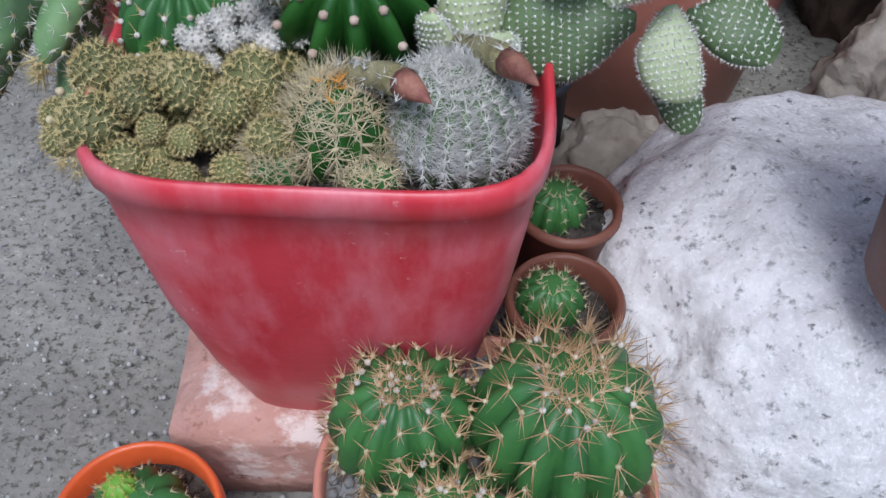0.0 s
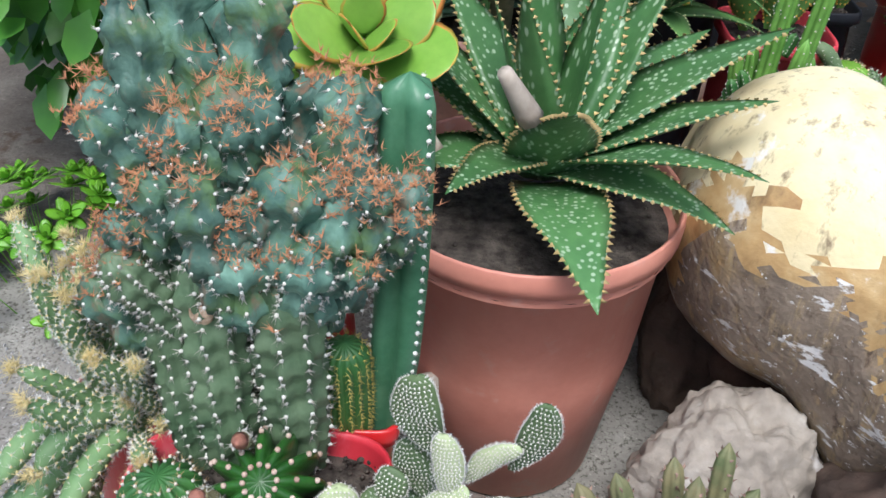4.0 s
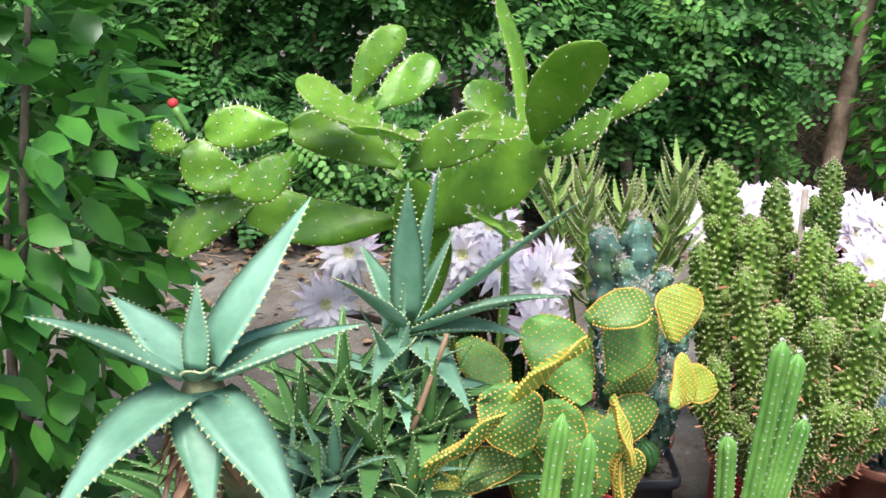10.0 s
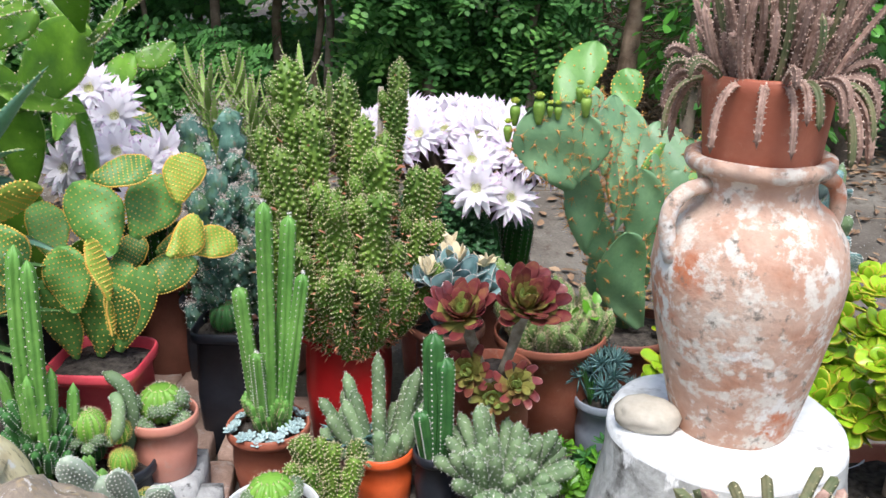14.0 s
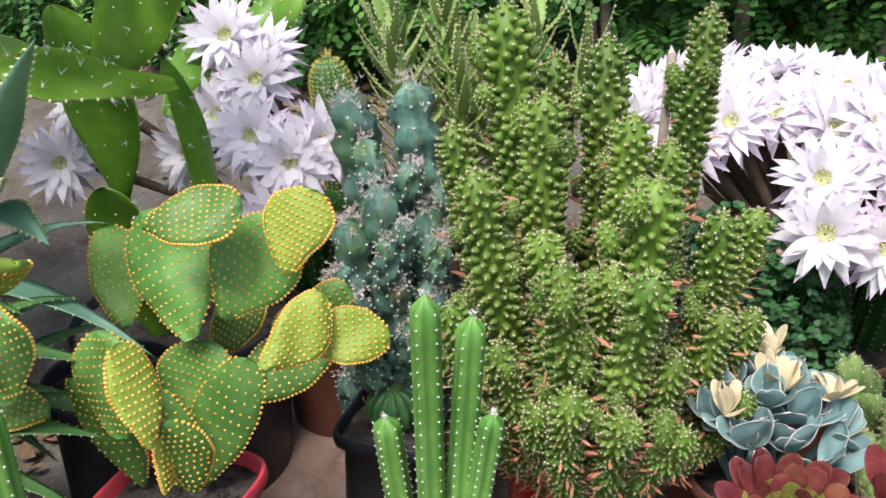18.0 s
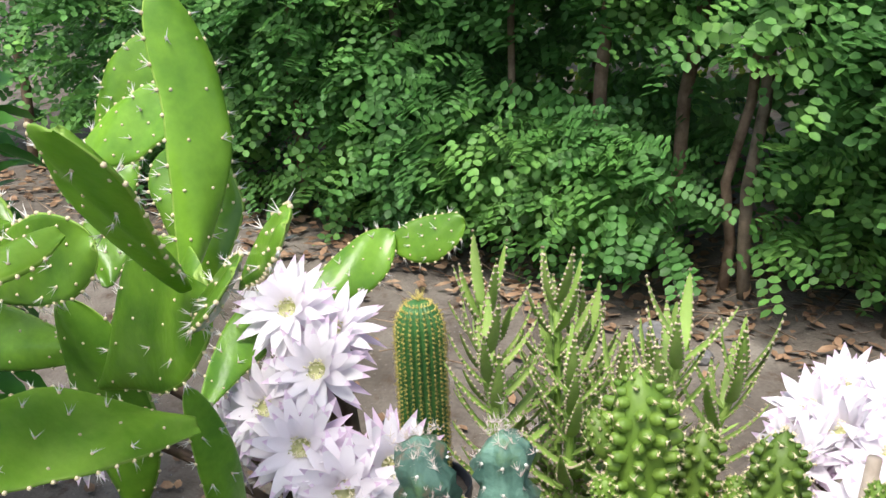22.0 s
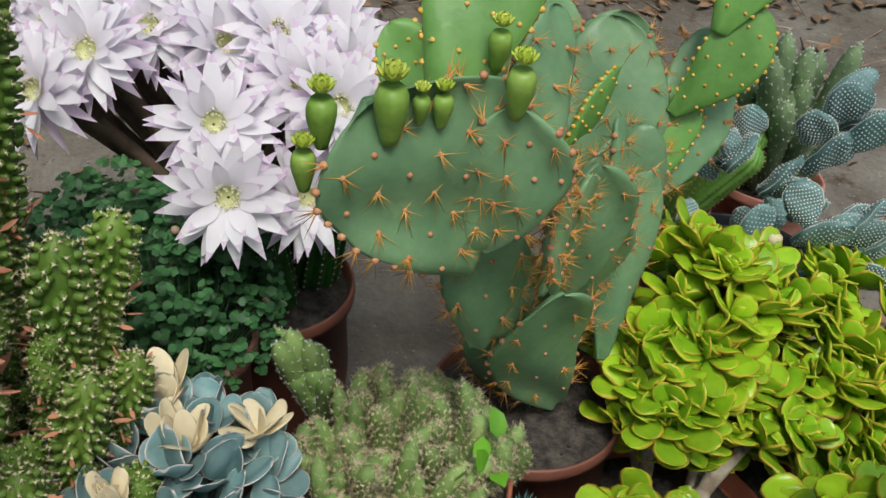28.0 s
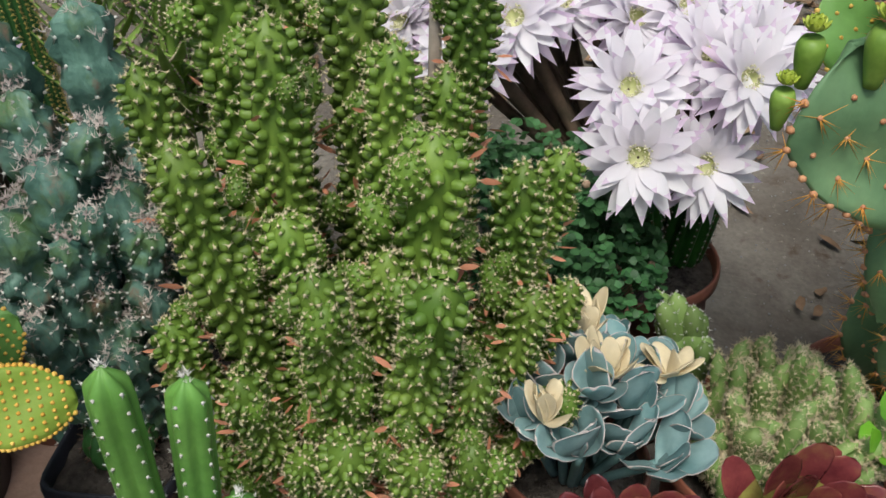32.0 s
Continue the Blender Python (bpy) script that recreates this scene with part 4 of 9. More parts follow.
def aloe(parent, at, count, length, width, mat, tooth, seed, droop=(0.1, 0.6), lift=(5, 80), teeth=16, lean=(0, 0), name="leaf", thick=0.25, up_first=False):
    """Toothed leaves round a crown, the outer ones low and bent over."""
    r = np.random.default_rng(seed)
    at = np.asarray(at, float)
    for i in range(count):
        t = i / max(1, count - 1)
        a = i * 2.39996 + r.uniform(-0.25, 0.25)
        el = radians(lift[0] + (lift[1] - lift[0]) * t**1.1 + r.uniform(-6, 6))
        way = np.array([np.cos(a) * np.cos(el) + lean[0], np.sin(a) * np.cos(el) + lean[1], np.sin(el)])
        ln = length * (1 - 0.45 * t) * r.uniform(0.85, 1.1)
        g = Buf()
        blade(g, at + unit([np.cos(a), np.sin(a), 0]) * width * 0.12 + (0, 0, width * 0.35 * t), way, ln, width * (1 - 0.5 * t), r.uniform(*droop) * (1 - t), thick, teeth)
        part(name, g, [mat, tooth], parent)


def placed_leaves(parent, rows, mat, tooth, teeth=16, name="leaf", thick=0.25):
    """Toothed leaves from (base, aim, droop, width) rows."""
    for base, aim, droop, width in rows:
        g = Buf()
        base, aim = np.asarray(base, float), np.asarray(aim, float)
        ln = np.linalg.norm(aim - base)
        goal = aim + np.array([0, 0, droop * ln])
        blade(g, base, goal - base, np.linalg.norm(goal - base), width, droop * ln / np.linalg.norm(goal - base), thick, teeth, n=14)
        part(name, g, [mat, tooth], parent)


def flower_meshes(seed, r):
    """Petals in rings, a throat with stamens, and a scaly tube; the face looks along +z."""
    rr = np.random.default_rng(seed)
    pet = Buf()
    for cnt, el, ln, wd, slot, z in ((14, -14, 1.05, 0.17, 1, -0.05), (13, 14, 1.08, 0.23, 0, 0.0), (11, 34, 1.0, 0.24, 0, 0.03), (9, 52, 0.72, 0.22, 0, 0.05)):
        for j in range(cnt):
            a = 2 * np.pi * (j + rr.uniform(-0.2, 0.2)) / cnt + el
            e = radians(el + rr.uniform(-8, 8))
            out = np.array([np.cos(a), np.sin(a), 0])
            way = out * np.cos(e) + np.array([0, 0, np.sin(e)])
            nr = np.array([0, 0, 1]) * np.cos(e) - out * np.sin(e)
            side = np.cross(way, nr)
            n = 7
            s = np.linspace(0, 1, n)
            w = wd * r * np.array([0.35, 0.7, 0.95, 1.0, 0.8, 0.42, 0.03]) / 2 * 1.15
            cen = out * r * 0.17 + np.array([0, 0, z * r]) + way * (s * ln * r * 0.85)[:, None] + nr * ((s**2) * rr.uniform(-0.28, 0.02) * r)[:, None]
            v = np.concatenate([cen - side * w[:, None] + nr * (w * 0.25)[:, None], cen - nr * (w * 0.05)[:, None], cen + side * w[:, None] + nr * (w * 0.25)[:, None]])
            f = []
            for i in range(n - 1):
                f += [(i, i + n, i + n + 1, i + 1), (i + n, i + 2 * n, i + 2 * n + 1, i + n + 1)]
            tipslot = [1 if (slot == 1 or i == n - 2) else 0 for i in range(n - 1) for _ in range(2)]
            pet.add(v, f, tipslot)
    thr = Buf()
    lathe(thr, [(r * 0.02, -r * 0.1), (r * 0.1, -r * 0.07), (r * 0.19, 0.03 * r), (r * 0.22, r * 0.08)], 20)
    sta = Buf()
    n = 46
    a = rr.uniform(0, 6.283, n)
    p = np.stack([np.cos(a) * r * 0.17, np.sin(a) * r * 0.17, np.full(n, 0.0)], -1)
    e = p * rr.uniform(0.5, 1.25, (n, 1)) + np.array([0, 0, 0.14 * r]) * rr.uniform(0.5, 1.2, (n, 1))
    spines(sta, p, e - p, np.linalg.norm(e - p, axis=1), r * 0.007)
    blobs(sta, e, r * 0.018, 1)
    return pet.mesh("petals", [M_petal, M_petal2]), thr.mesh("throat", [M_throat]), sta.mesh("stamens", [M_stamen])


FLOWERS = [flower_meshes(i, 0.056) for i in range(3)]


def flower(parent, at, way, root, size=1.0, i=0):
    """An open star flower on its long tube."""
    pet, thr, sta = FLOWERS[i % 3]
    m = Vector(at), Vector(way).to_track_quat("Z", "Y")
    ob = part("flower", pet, [], parent)
    ob.location, ob.rotation_mode, ob.rotation_quaternion, ob.scale = m[0], "QUATERNION", m[1], (size,) * 3
    part("throat", thr, [], ob)
    part("stamens", sta, [], ob)
    g = Buf()
    a, d = np.asarray(at, float), unit(way)
    pts = bezier(np.asarray(root, float), a - d * 0.12, a - d * 0.012, 12)
    tube(g, pts, np.linspace(0.005, 0.011, 12) * size, 8)
    rnd = np.repeat(pts, 8, 0)
    tufts(g, rnd, rng.normal(size=rnd.shape), 3, 0.016, 0.6, 0.0004, 1)
    part("flower_tube", g, [M_tube, M_sd], parent)


def knobby(parent, a, b, r, seed, mat=None, ribs=7, n=22, sag=None, spine=None, crown=True, name="stem", lump=0.24):
    """A blue-green monstrous column: uneven ribs broken into knobs, tufted at the edges, rusty at the crown."""
    rr = np.random.default_rng(seed)
    g = Buf()
    pts = line(a, b, n, sag)
    k = ribs * 5
    an = np.linspace(0, 2 * np.pi, k, endpoint=False)
    base = dome_radii(n, r, 0.75, float(np.clip(1.5 * r / np.linalg.norm(pts[-1] - pts[0]), 0.1, 0.4)))
    ph = rr.uniform(0, 6.28, ribs)
    kn = np.repeat(ph, 5)
    ln = np.linalg.norm(pts[-1] - pts[0])

    def sec(i, m):
        wave = 0.72 + 0.28 * np.abs(np.cos(an * ribs / 2)) ** 0.7
        bump = 1 + lump * np.sin(i / m * ln / r * 3.2 + kn) + 0.08 * np.sin(i / m * ln / r * 7.1 + 2 * kn)
        return np.stack([np.cos(an), np.sin(an)], -1) * (base[i] * wave * bump)[:, None]

    rings = sweep(g, pts, sec)
    st = part(name, g, mat or M_blue, parent)
    sp = Buf()
    crest = rings[:, ::5]
    out = unit(crest - rings.mean(1, keepdims=True))
    at, nn = crest[1:-1:2].reshape(-1, 3), out[1:-1:2].reshape(-1, 3)
    blobs(sp, at, r * 0.05 + 0.0006, 1, 2)
    tufts(sp, at, nn, 5, r * 0.22 + 0.002, 0.8, 0.00045, 1)
    if crown:
        d = unit(pts[-1] - pts[-3])
        c = pts[-1] + rr.normal(0, r * 0.42, (46, 3)) - d * r * 0.3
        tufts(sp, c, np.tile(d, (46, 1)), 6, r * 0.42, 1.0, 0.0005, 0)
    part("spines", sp, [spine or M_sr, M_felt, M_sw], st)
    return st


def tubercled(parent, a, b, r, seed, sag=None, pink=0.3, name="stem"):
    """A stem set with warts, each with a white star of spines, and pinkish small leaves towards the foot."""
    rr = np.random.default_rng(seed)
    g = Buf()
    n = 26
    pts = line(a, b, n, sag)
    rad = dome_radii(n, r, 0.9, float(np.clip(1.3 * r / np.linalg.norm(pts[-1] - pts[0]), 0.06, 0.4))) * (1 + 0.1 * np.sin(np.arange(n) * 0.7 + seed) + 0.07 * np.sin(np.arange(n) * 1.6 + 2 * seed))
    tube(g, pts, rad * 0.8, 10)
    ln = np.linalg.norm(np.diff(pts, axis=0), axis=1).sum()
    m = int(ln / r * 21)
    t = np.clip((np.arange(m) + 0.5 + rr.normal(0, 0.8, m)) / m, 0, 1)
    ang = np.arange(m) * 2.39996 + rr.normal(0, 0.12, m)
    cen = np.stack([np.interp(t, np.linspace(0, 1, n), pts[:, c]) for c in range(3)], -1)
    d = unit(pts[-1] - pts[0])
    s, q, _ = frame_of(d, (0.2, 1, 0.1))
    out = np.cos(ang)[:, None] * s + np.sin(ang)[:, None] * q
    rr_ = np.interp(t, np.linspace(0, 1, n), rad)[:, None]
    nn = unit(out + 0.35 * d)
    at = cen + out * rr_ * 0.82
    # each wart is a short cone
    sd = unit(np.cross(nn, rng.normal(size=nn.shape)))
    qd = np.cross(nn, sd)
    w = rr_ * rng.uniform(0.17, 0.26, (m, 1))
    ring = [at + w * (np.cos(x) * sd + np.sin(x) * qd) for x in np.linspace(0, 2 * np.pi, 6, endpoint=False)]
    top = [at + nn * rr_ * 0.28 + 0.78 * w * (np.cos(x) * sd + np.sin(x) * qd) for x in np.linspace(0, 2 * np.pi, 6, endpoint=False)]
    v = np.stack(ring + top + [at + nn * rr_ * 0.38], 1).reshape(-1, 3)
    o = np.arange(m)[:, None] * 13
    f = [o + np.array([i, (i + 1) % 6, 6 + (i + 1) % 6]) for i in range(6)] + [o + np.array([i, 6 + (i + 1) % 6, 6 + i]) for i in range(6)] + [o + np.array([6 + i, 6 + (i + 1) % 6, 12]) for i in range(6)]
    g.add(v, np.concatenate(f, 0), 0)
    st = part(name, g, M_austro, parent)
    sp = Buf()
    tip = at + nn * rr_ * 0.38
    blobs(sp, tip, 0.0012, 1, 0)
    tufts(sp, tip, nn, 6, r * 0.14 + 0.002, 1.4, 0.00045, 0)
    low = rr.uniform(size=m) < pink * (1 - t)
    if low.any():
        leaves(sp, tip[low], nn[low] + 0.3 * rng.normal(size=nn[low].shape), rng.normal(size=nn[low].shape), r * rr.uniform(0.5, 1.1, low.sum()), r * 0.22, 1)
    part("spines", sp, [M_sc, M_sp], st)


def finger(parent, a, b, r, mat, spine_mat, seed, sag=None, length=0.004, count=6, name="stem", dots=9, felt=None, star=None):
    """A plain cylindrical stem, densely spined."""
    g = Buf()
    n = 12
    pts = line(a, b, n, sag)
    tube(g, pts, dome_radii(n, r, 0.85, 0.2), 10)
    st = part(name, g, mat, parent)
    ln = np.linalg.norm(np.diff(pts, axis=0), axis=1).sum()
    m = max(10, int(ln / r * dots))
    t = (np.arange(m) + 0.5) / m
    ang = np.arange(m) * 2.39996
    cen = np.stack([np.interp(t, np.linspace(0, 1, n), pts[:, c]) for c in range(3)], -1)
    s, q, d = frame_of(pts[-1] - pts[0], (0.2, 1, 0.1))
    out = np.cos(ang)[:, None] * s + np.sin(ang)[:, None] * q
    nn = unit(out + 0.3 * d + d * np.clip((t - 0.85) * 8, 0, 2)[:, None])
    at = cen + out * np.interp(t, np.linspace(0, 1, n), dome_radii(n, r, 0.85, 0.2))[:, None]
    sp = Buf()
    if felt is not None:
        blobs(sp, at, r * 0.1 + 0.0004, 1, 1)
    tufts(sp, at, nn, count, length, 1.0, 0.0004, 0)
    if star is not None:
        tufts(sp, np.tile(pts[-1], (14, 1)) + rng.normal(0, r * 0.3, (14, 3)), np.tile(d, (14, 1)), 9, star, 1.3, 0.00035, 1)
    part("spines", sp, [spine_mat, felt or M_felt], st)
    return st


def bunny(parent, rows, mat=None, young=None, dot=0.0017, rows_n=9, name="pad"):
    """Velvety pads dotted with white tufts, from (base, tip, normal, width, young) rows."""
    for base, tip, nr, w, yg in rows:
        g = Buf()
        count = int(np.clip(np.linalg.norm(np.subtract(tip, base)) / (0.003 if yg else 0.0038), 5, rows_n + 6))
        p, q = pad(g, base, tip, nr, w, max(0.011, w * (0.62 if yg else 0.46)), rng.uniform(-0.06, 0.06), rows=count, n=16, k=20, full=0.56, cup=0.0)
        ob = part(name, g, (young or M_microy) if yg else (mat or M_micro), parent)
        sp = Buf()
        blobs(sp, p, dot * (0.8 if yg else 1), 1)
        tufts(sp, p, q, 6 if yg else 5, 0.0028, 1.0, 0.00026)
        part("tufts", sp, M_sw, ob)


def shrub_leaves(buf, centre, size, count, length, width, seed, droop=0.3, slot=0):
    """Broad leaves over a loose crown."""
    r = np.random.default_rng(seed)
    p = unit(r.normal(size=(count, 3))) * r.uniform(0.45, 1.0, (count, 1)) ** 0.5
    at = np.asarray(centre) + p * np.asarray(size)
    way = p + r.normal(0, 0.5, p.shape) - np.array([0, 0, droop])
    leaves(buf, at, way, np.array([0, 0, 1]) + r.normal(0, 0.35, p.shape), length * r.uniform(0.6, 1.15, count), width * r.uniform(0.7, 1.1, count), slot)
    return at


# ---- ground ----
def spread(lo, hi, fine, far):
    mid = np.arange(lo, hi, fine)
    out = np.geomspace(fine * 2, far, 14)
    return np.concatenate([lo - out[::-1], mid, hi + out])


gx, gy = spread(-3.2, 4.0, 0.05, 160.0), spread(-1.6, 5.2, 0.05, 160.0)
GX, GY = np.meshgrid(gx, gy, indexing="ij")
GZ = height(GX, GY)
near = (np.abs(GX) < 5) & (np.abs(GY - 2) < 5)
GZ = GZ + np.array([noise.fractal(Vector((x * 3.0, y * 3.0, 0.3)), 1.0, 2.0, 4) * 0.012 if k else 0.0 for x, y, k in zip(GX.ravel(), GY.ravel(), near.ravel())]).reshape(GX.shape) - 0.006
ni, nj = GX.shape
ii, jj = np.meshgrid(np.arange(ni - 1), np.arange(nj - 1), indexing="ij")
gf = np.stack([ii * nj + jj, (ii + 1) * nj + jj, (ii + 1) * nj + jj + 1, ii * nj + jj + 1], -1).reshape(-1, 4)
gc = np.stack([GX, GY], -1).reshape(-1, 2)[gf].mean(1)
gs = [1 if y > 1.3 + 0.25 * noise.noise(Vector((x * 2.0, y * 2.0, 1.0))) or x > 0.6 else 0 for x, y in gc]
gb = Buf().add(np.stack([GX, GY, GZ], -1).reshape(-1, 3), gf, gs)
solid("ground", gb, [M_ground, M_earth], (0, 0, 0), "bare grey-brown packed earth strewn with grit and dry leaves", "ground", kind="structure")


def ground_cover(name, mat, n, box, maker, label, category, seed):
    r = np.random.default_rng(seed)
    b = Buf()
    x, y = r.uniform(box[0], box[1], n), r.uniform(box[2], box[3], n)
    maker(b, np.stack([x, y, height(x, y)], -1), r)
    return solid(name, b, mat, (0, 0, 0), label, category, kind="stuff")


def fallen(b, at, r):
    n = len(at)
    leaves(b, at + np.array([0, 0, 0.006]), np.stack([r.normal(size=n), r.normal(size=n), r.normal(0, 0.12, n)], -1), np.array([0, 0, 1.0]) + r.normal(0, 0.35, (n, 3)), r.uniform(0.02, 0.06, n), r.uniform(0.012, 0.028, n))


def grit(b, at, r):
    blobs(b, at + np.array([0, 0, 0.001]), r.uniform(0.0006, 0.0024, len(at)), 1)


def twigs(b, at, r):
    n = len(at)
    spines(b, at + np.array([0, 0, 0.012]), np.stack([r.normal(size=n), r.normal(size=n), r.normal(0, 0.12, n)], -1), r.uniform(0.05, 0.3, n), r.uniform(0.001, 0.003, n))


ground_cover("leaf_litter", M_litter, 7500, (-2.6, 3.4, 3.35, 5.3), fallen, "brown dry leaves lying under the hedge", "leaf litter", 11)
ground_cover("leaf_litter", M_litter, 420, (-0.9, 2.6, 2.3, 3.4), fallen, "a few scattered dry leaves on the bare path", "leaf litter", 12)
ground_cover("leaf_litter", M_litter, 90, (-0.62, -0.3, 1.5, 2.0), fallen, "small drift of curled dry leaves behind the bowl", "leaf litter", 13)
ground_cover("grit", M_grit, 2600, (-1.0, -0.2, 0.2, 1.2), grit, "pale grit on the ground beside the red planter", "grit", 14)
ground_cover("grit", M_grit, 2600, (-0.8, 2.4, 1.9, 3.2), grit, "fine grit scattered over the path", "grit", 15)
ground_cover("dry_twigs", M_twig, 500, (-2.4, 3.2, 3.0, 4.4), twigs, "thin dry twigs among the fallen leaves", "twigs", 16)

# ---- hedge: shrubs with pinnate sprays over grey trunks ----
def spray_points(r, start, way, up, length, pairs):
    """Leaflet stalks along one twig."""
    t = np.linspace(0.12, 1, pairs)
    d = unit(way)
    s = unit(np.cross(d, up))
    q = np.cross(s, d)
    pts = start + d * (t * length)[:, None] - np.array([0, 0, 1]) * (t**2 * length * 0.18)[:, None]
    at = np.repeat(pts, 2, 0)
    side = np.tile(np.array([[1.0], [-1.0]]), (pairs, 1)) * s
    return at, side + d * 0.45 + r.normal(0, 0.12, side.shape), np.tile(q, (pairs * 2, 1)) + r.normal(0, 0.2, side.shape)


def hedge_shrub(x, y, seed, width, sprays, mat, leaf, top, label, trunks, base=0.03):
    r = np.random.default_rng(seed)
    z0 = ground_z(x, y)
    ob = thing("hedge_shrub", (x, y, z0), label, "shrub", "hedge")
    for tx, ty, lean, rad, hgt in trunks:
        g = Buf()
        pts = bezier((tx, ty, -0.05), (tx + lean * 0.3, ty, hgt * 0.5), (tx + lean, ty + 0.06, hgt), 12)
        pts[1:-1] += r.normal(0, 0.012, (10, 3))
        tube(g, pts, np.linspace(rad * 0.72, rad * 0.4, 12), 9)
        for _ in range(5):
            i = r.integers(4, 11)
            e = pts[i] + np.array([r.uniform(-0.35, 0.35), r.uniform(-0.35, 0.1), r.uniform(0.1, 0.4)])
            tube(g, bezier(pts[i], (pts[i] + e) / 2 + (0, 0, 0.05), e, 6), np.linspace(rad * 0.4, rad * 0.12, 6), 6)
        part("trunk", g, M_bark if r.uniform() < 0.55 else M_barkm, ob)
    fb = Buf()
    A, W, N, L = [], [], [], []
    for _ in range(sprays):
        u = r.uniform(-0.5, 0.5) * width
        h = base + (top - base) * r.uniform(0, 1)
        dep = r.uniform(0, 1) ** 1.6
        gap = noise.noise(Vector(((x + u) * 2.3, h * 2.6, 7.0)))
        if gap < -0.3 and h < 1.2:
            continue
        yy = -0.42 + 0.7 * dep + 0.28 * noise.noise(Vector(((x + u) * 1.7, h * 1.9, 2.0))) + 0.3 * max(0.0, 0.45 - h)
        start = np.array([u, yy, h])
        way = np.array([r.normal(0, 0.8), -0.75 + r.normal(0, 0.45), r.normal(-0.05, 0.4)])
        ln = r.uniform(0.09, 0.2)
        a, w, n = spray_points(r, start, way, (r.normal(0, 0.3), -0.8, 0.75), ln, int(r.integers(5, 9)))
        A.append(a), W.append(w), N.append(n), L.append(np.full(len(a), leaf) * r.uniform(0.75, 1.2))
    A, W, N, L = np.concatenate(A), np.concatenate(W), np.concatenate(N), np.concatenate(L)
    leaflets(fb, A, W, N, L, L * 0.8)
    part("foliage", fb, mat, ob, kind="stuff")
    return ob


HEDGE = "dense dark green hedge shrub with rows of small oval leaflets"
for k, (x, w, low, tr) in enumerate([
        (-2.6, 1.3, 0.03, [(0.0, -0.2, 0.1, 0.03, 2.0)]),
        (-1.5, 1.15, 0.03, [(-0.3, -0.25, 0.1, 0.03, 2.1), (0.25, -0.15, -0.1, 0.022, 2.0)]),
        (-0.55, 1.05, 0.05, [(-0.25, -0.3, 0.05, 0.026, 2.1), (0.12, -0.2, -0.06, 0.018, 2.0), (0.38, -0.25, 0.1, 0.03, 2.1)]),
        (0.25, 0.95, 0.14, [(-0.03, -0.2, 0.05, 0.022, 2.0), (0.04, -0.22, -0.06, 0.026, 2.0), (-0.2, -0.15, 0.1, 0.03, 2.0)]),
        (0.86, 0.75, 0.16, [(-0.2, -0.3, -0.02, 0.034, 2.0), (0.2, -0.31, 0.06, 0.024, 2.1), (0.26, -0.26, 0.16, 0.018, 2.0)]),
        (3.1, 1.4, 0.03, [(-0.3, -0.2, 0.1, 0.03, 2.0), (0.3, -0.2, 0.0, 0.025, 2.0)])]):
    hedge_shrub(x, 3.93, 20 + k, w, 3500 if -2 < x < 2 else 1300, M_hedge, 0.029, 2.15, HEDGE, tr, low)
for k, x in enumerate((-2.0, -0.8, 0.4, 1.6, 2.8)):
    hedge_shrub(x, 5.1, 40 + k, 1.3, 900, M_hedge, 0.05, 2.6, "second row of hedge shrubs in deeper shade", [(0.1, 0.1, 0.1, 0.03, 2.2)])

# the open gap with a leaning trunk and a heap of dead brush
tg = thing("tree", (1.355, 3.62, ground_z(1.355, 3.62)), "leaning young tree trunk with pale brown bark beside the hedge gap", "tree")
g = Buf()
tube(g, bezier((0, 0, -0.05), (0.06, 0.02, 0.6), (0.3, 0.1, 2.3), 16), np.linspace(0.036, 0.026, 16) * (1 + 0.08 * np.sin(np.arange(16) * 1.7)), 12)
part("trunk", g, M_barkm, tg)
g = Buf()
for k in range(9):
    a = np.array([0.06 + 0.02 * k, 0.02, 1.0 + 0.14 * k])
    e = a + np.array([rng.uniform(-0.4, 0.4), rng.uniform(-0.3, 0.3), rng.uniform(0.1, 0.4)])
    tube(g, line(a, e, 5), np.linspace(0.012, 0.004, 5), 6)
part("branches", g, M_bark, tg)
g = Buf()
shrub_leaves(g, (0.25, 0.05, 2.1), (0.6, 0.4, 0.45), 700, 0.06, 0.03, 77)
part("crown", g, M_hedge, tg, kind="stuff")
b = Buf()
rr = np.random.default_rng(5)
for k in range(800):
    a = np.array([1.35 + rr.normal(0, 0.26), 4.3 + rr.normal(0, 0.12), 0.42 + abs(rr.normal(0, 0.3))])
    e = a + rr.normal(0, 0.2, 3) * (1, 0.7, 0.55)
    e[2] = max(e[2], 0.42)
    tube(b, line(a, e, 4, rr.normal(0, 0.04, 3)), np.linspace(0.004, 0.0015, 4), 4)
solid("brush_heap", b, M_twig, (0, 0, 0), "tangled heap of dead brown brushwood behind the hedge gap", "brushwood", kind="stuff")

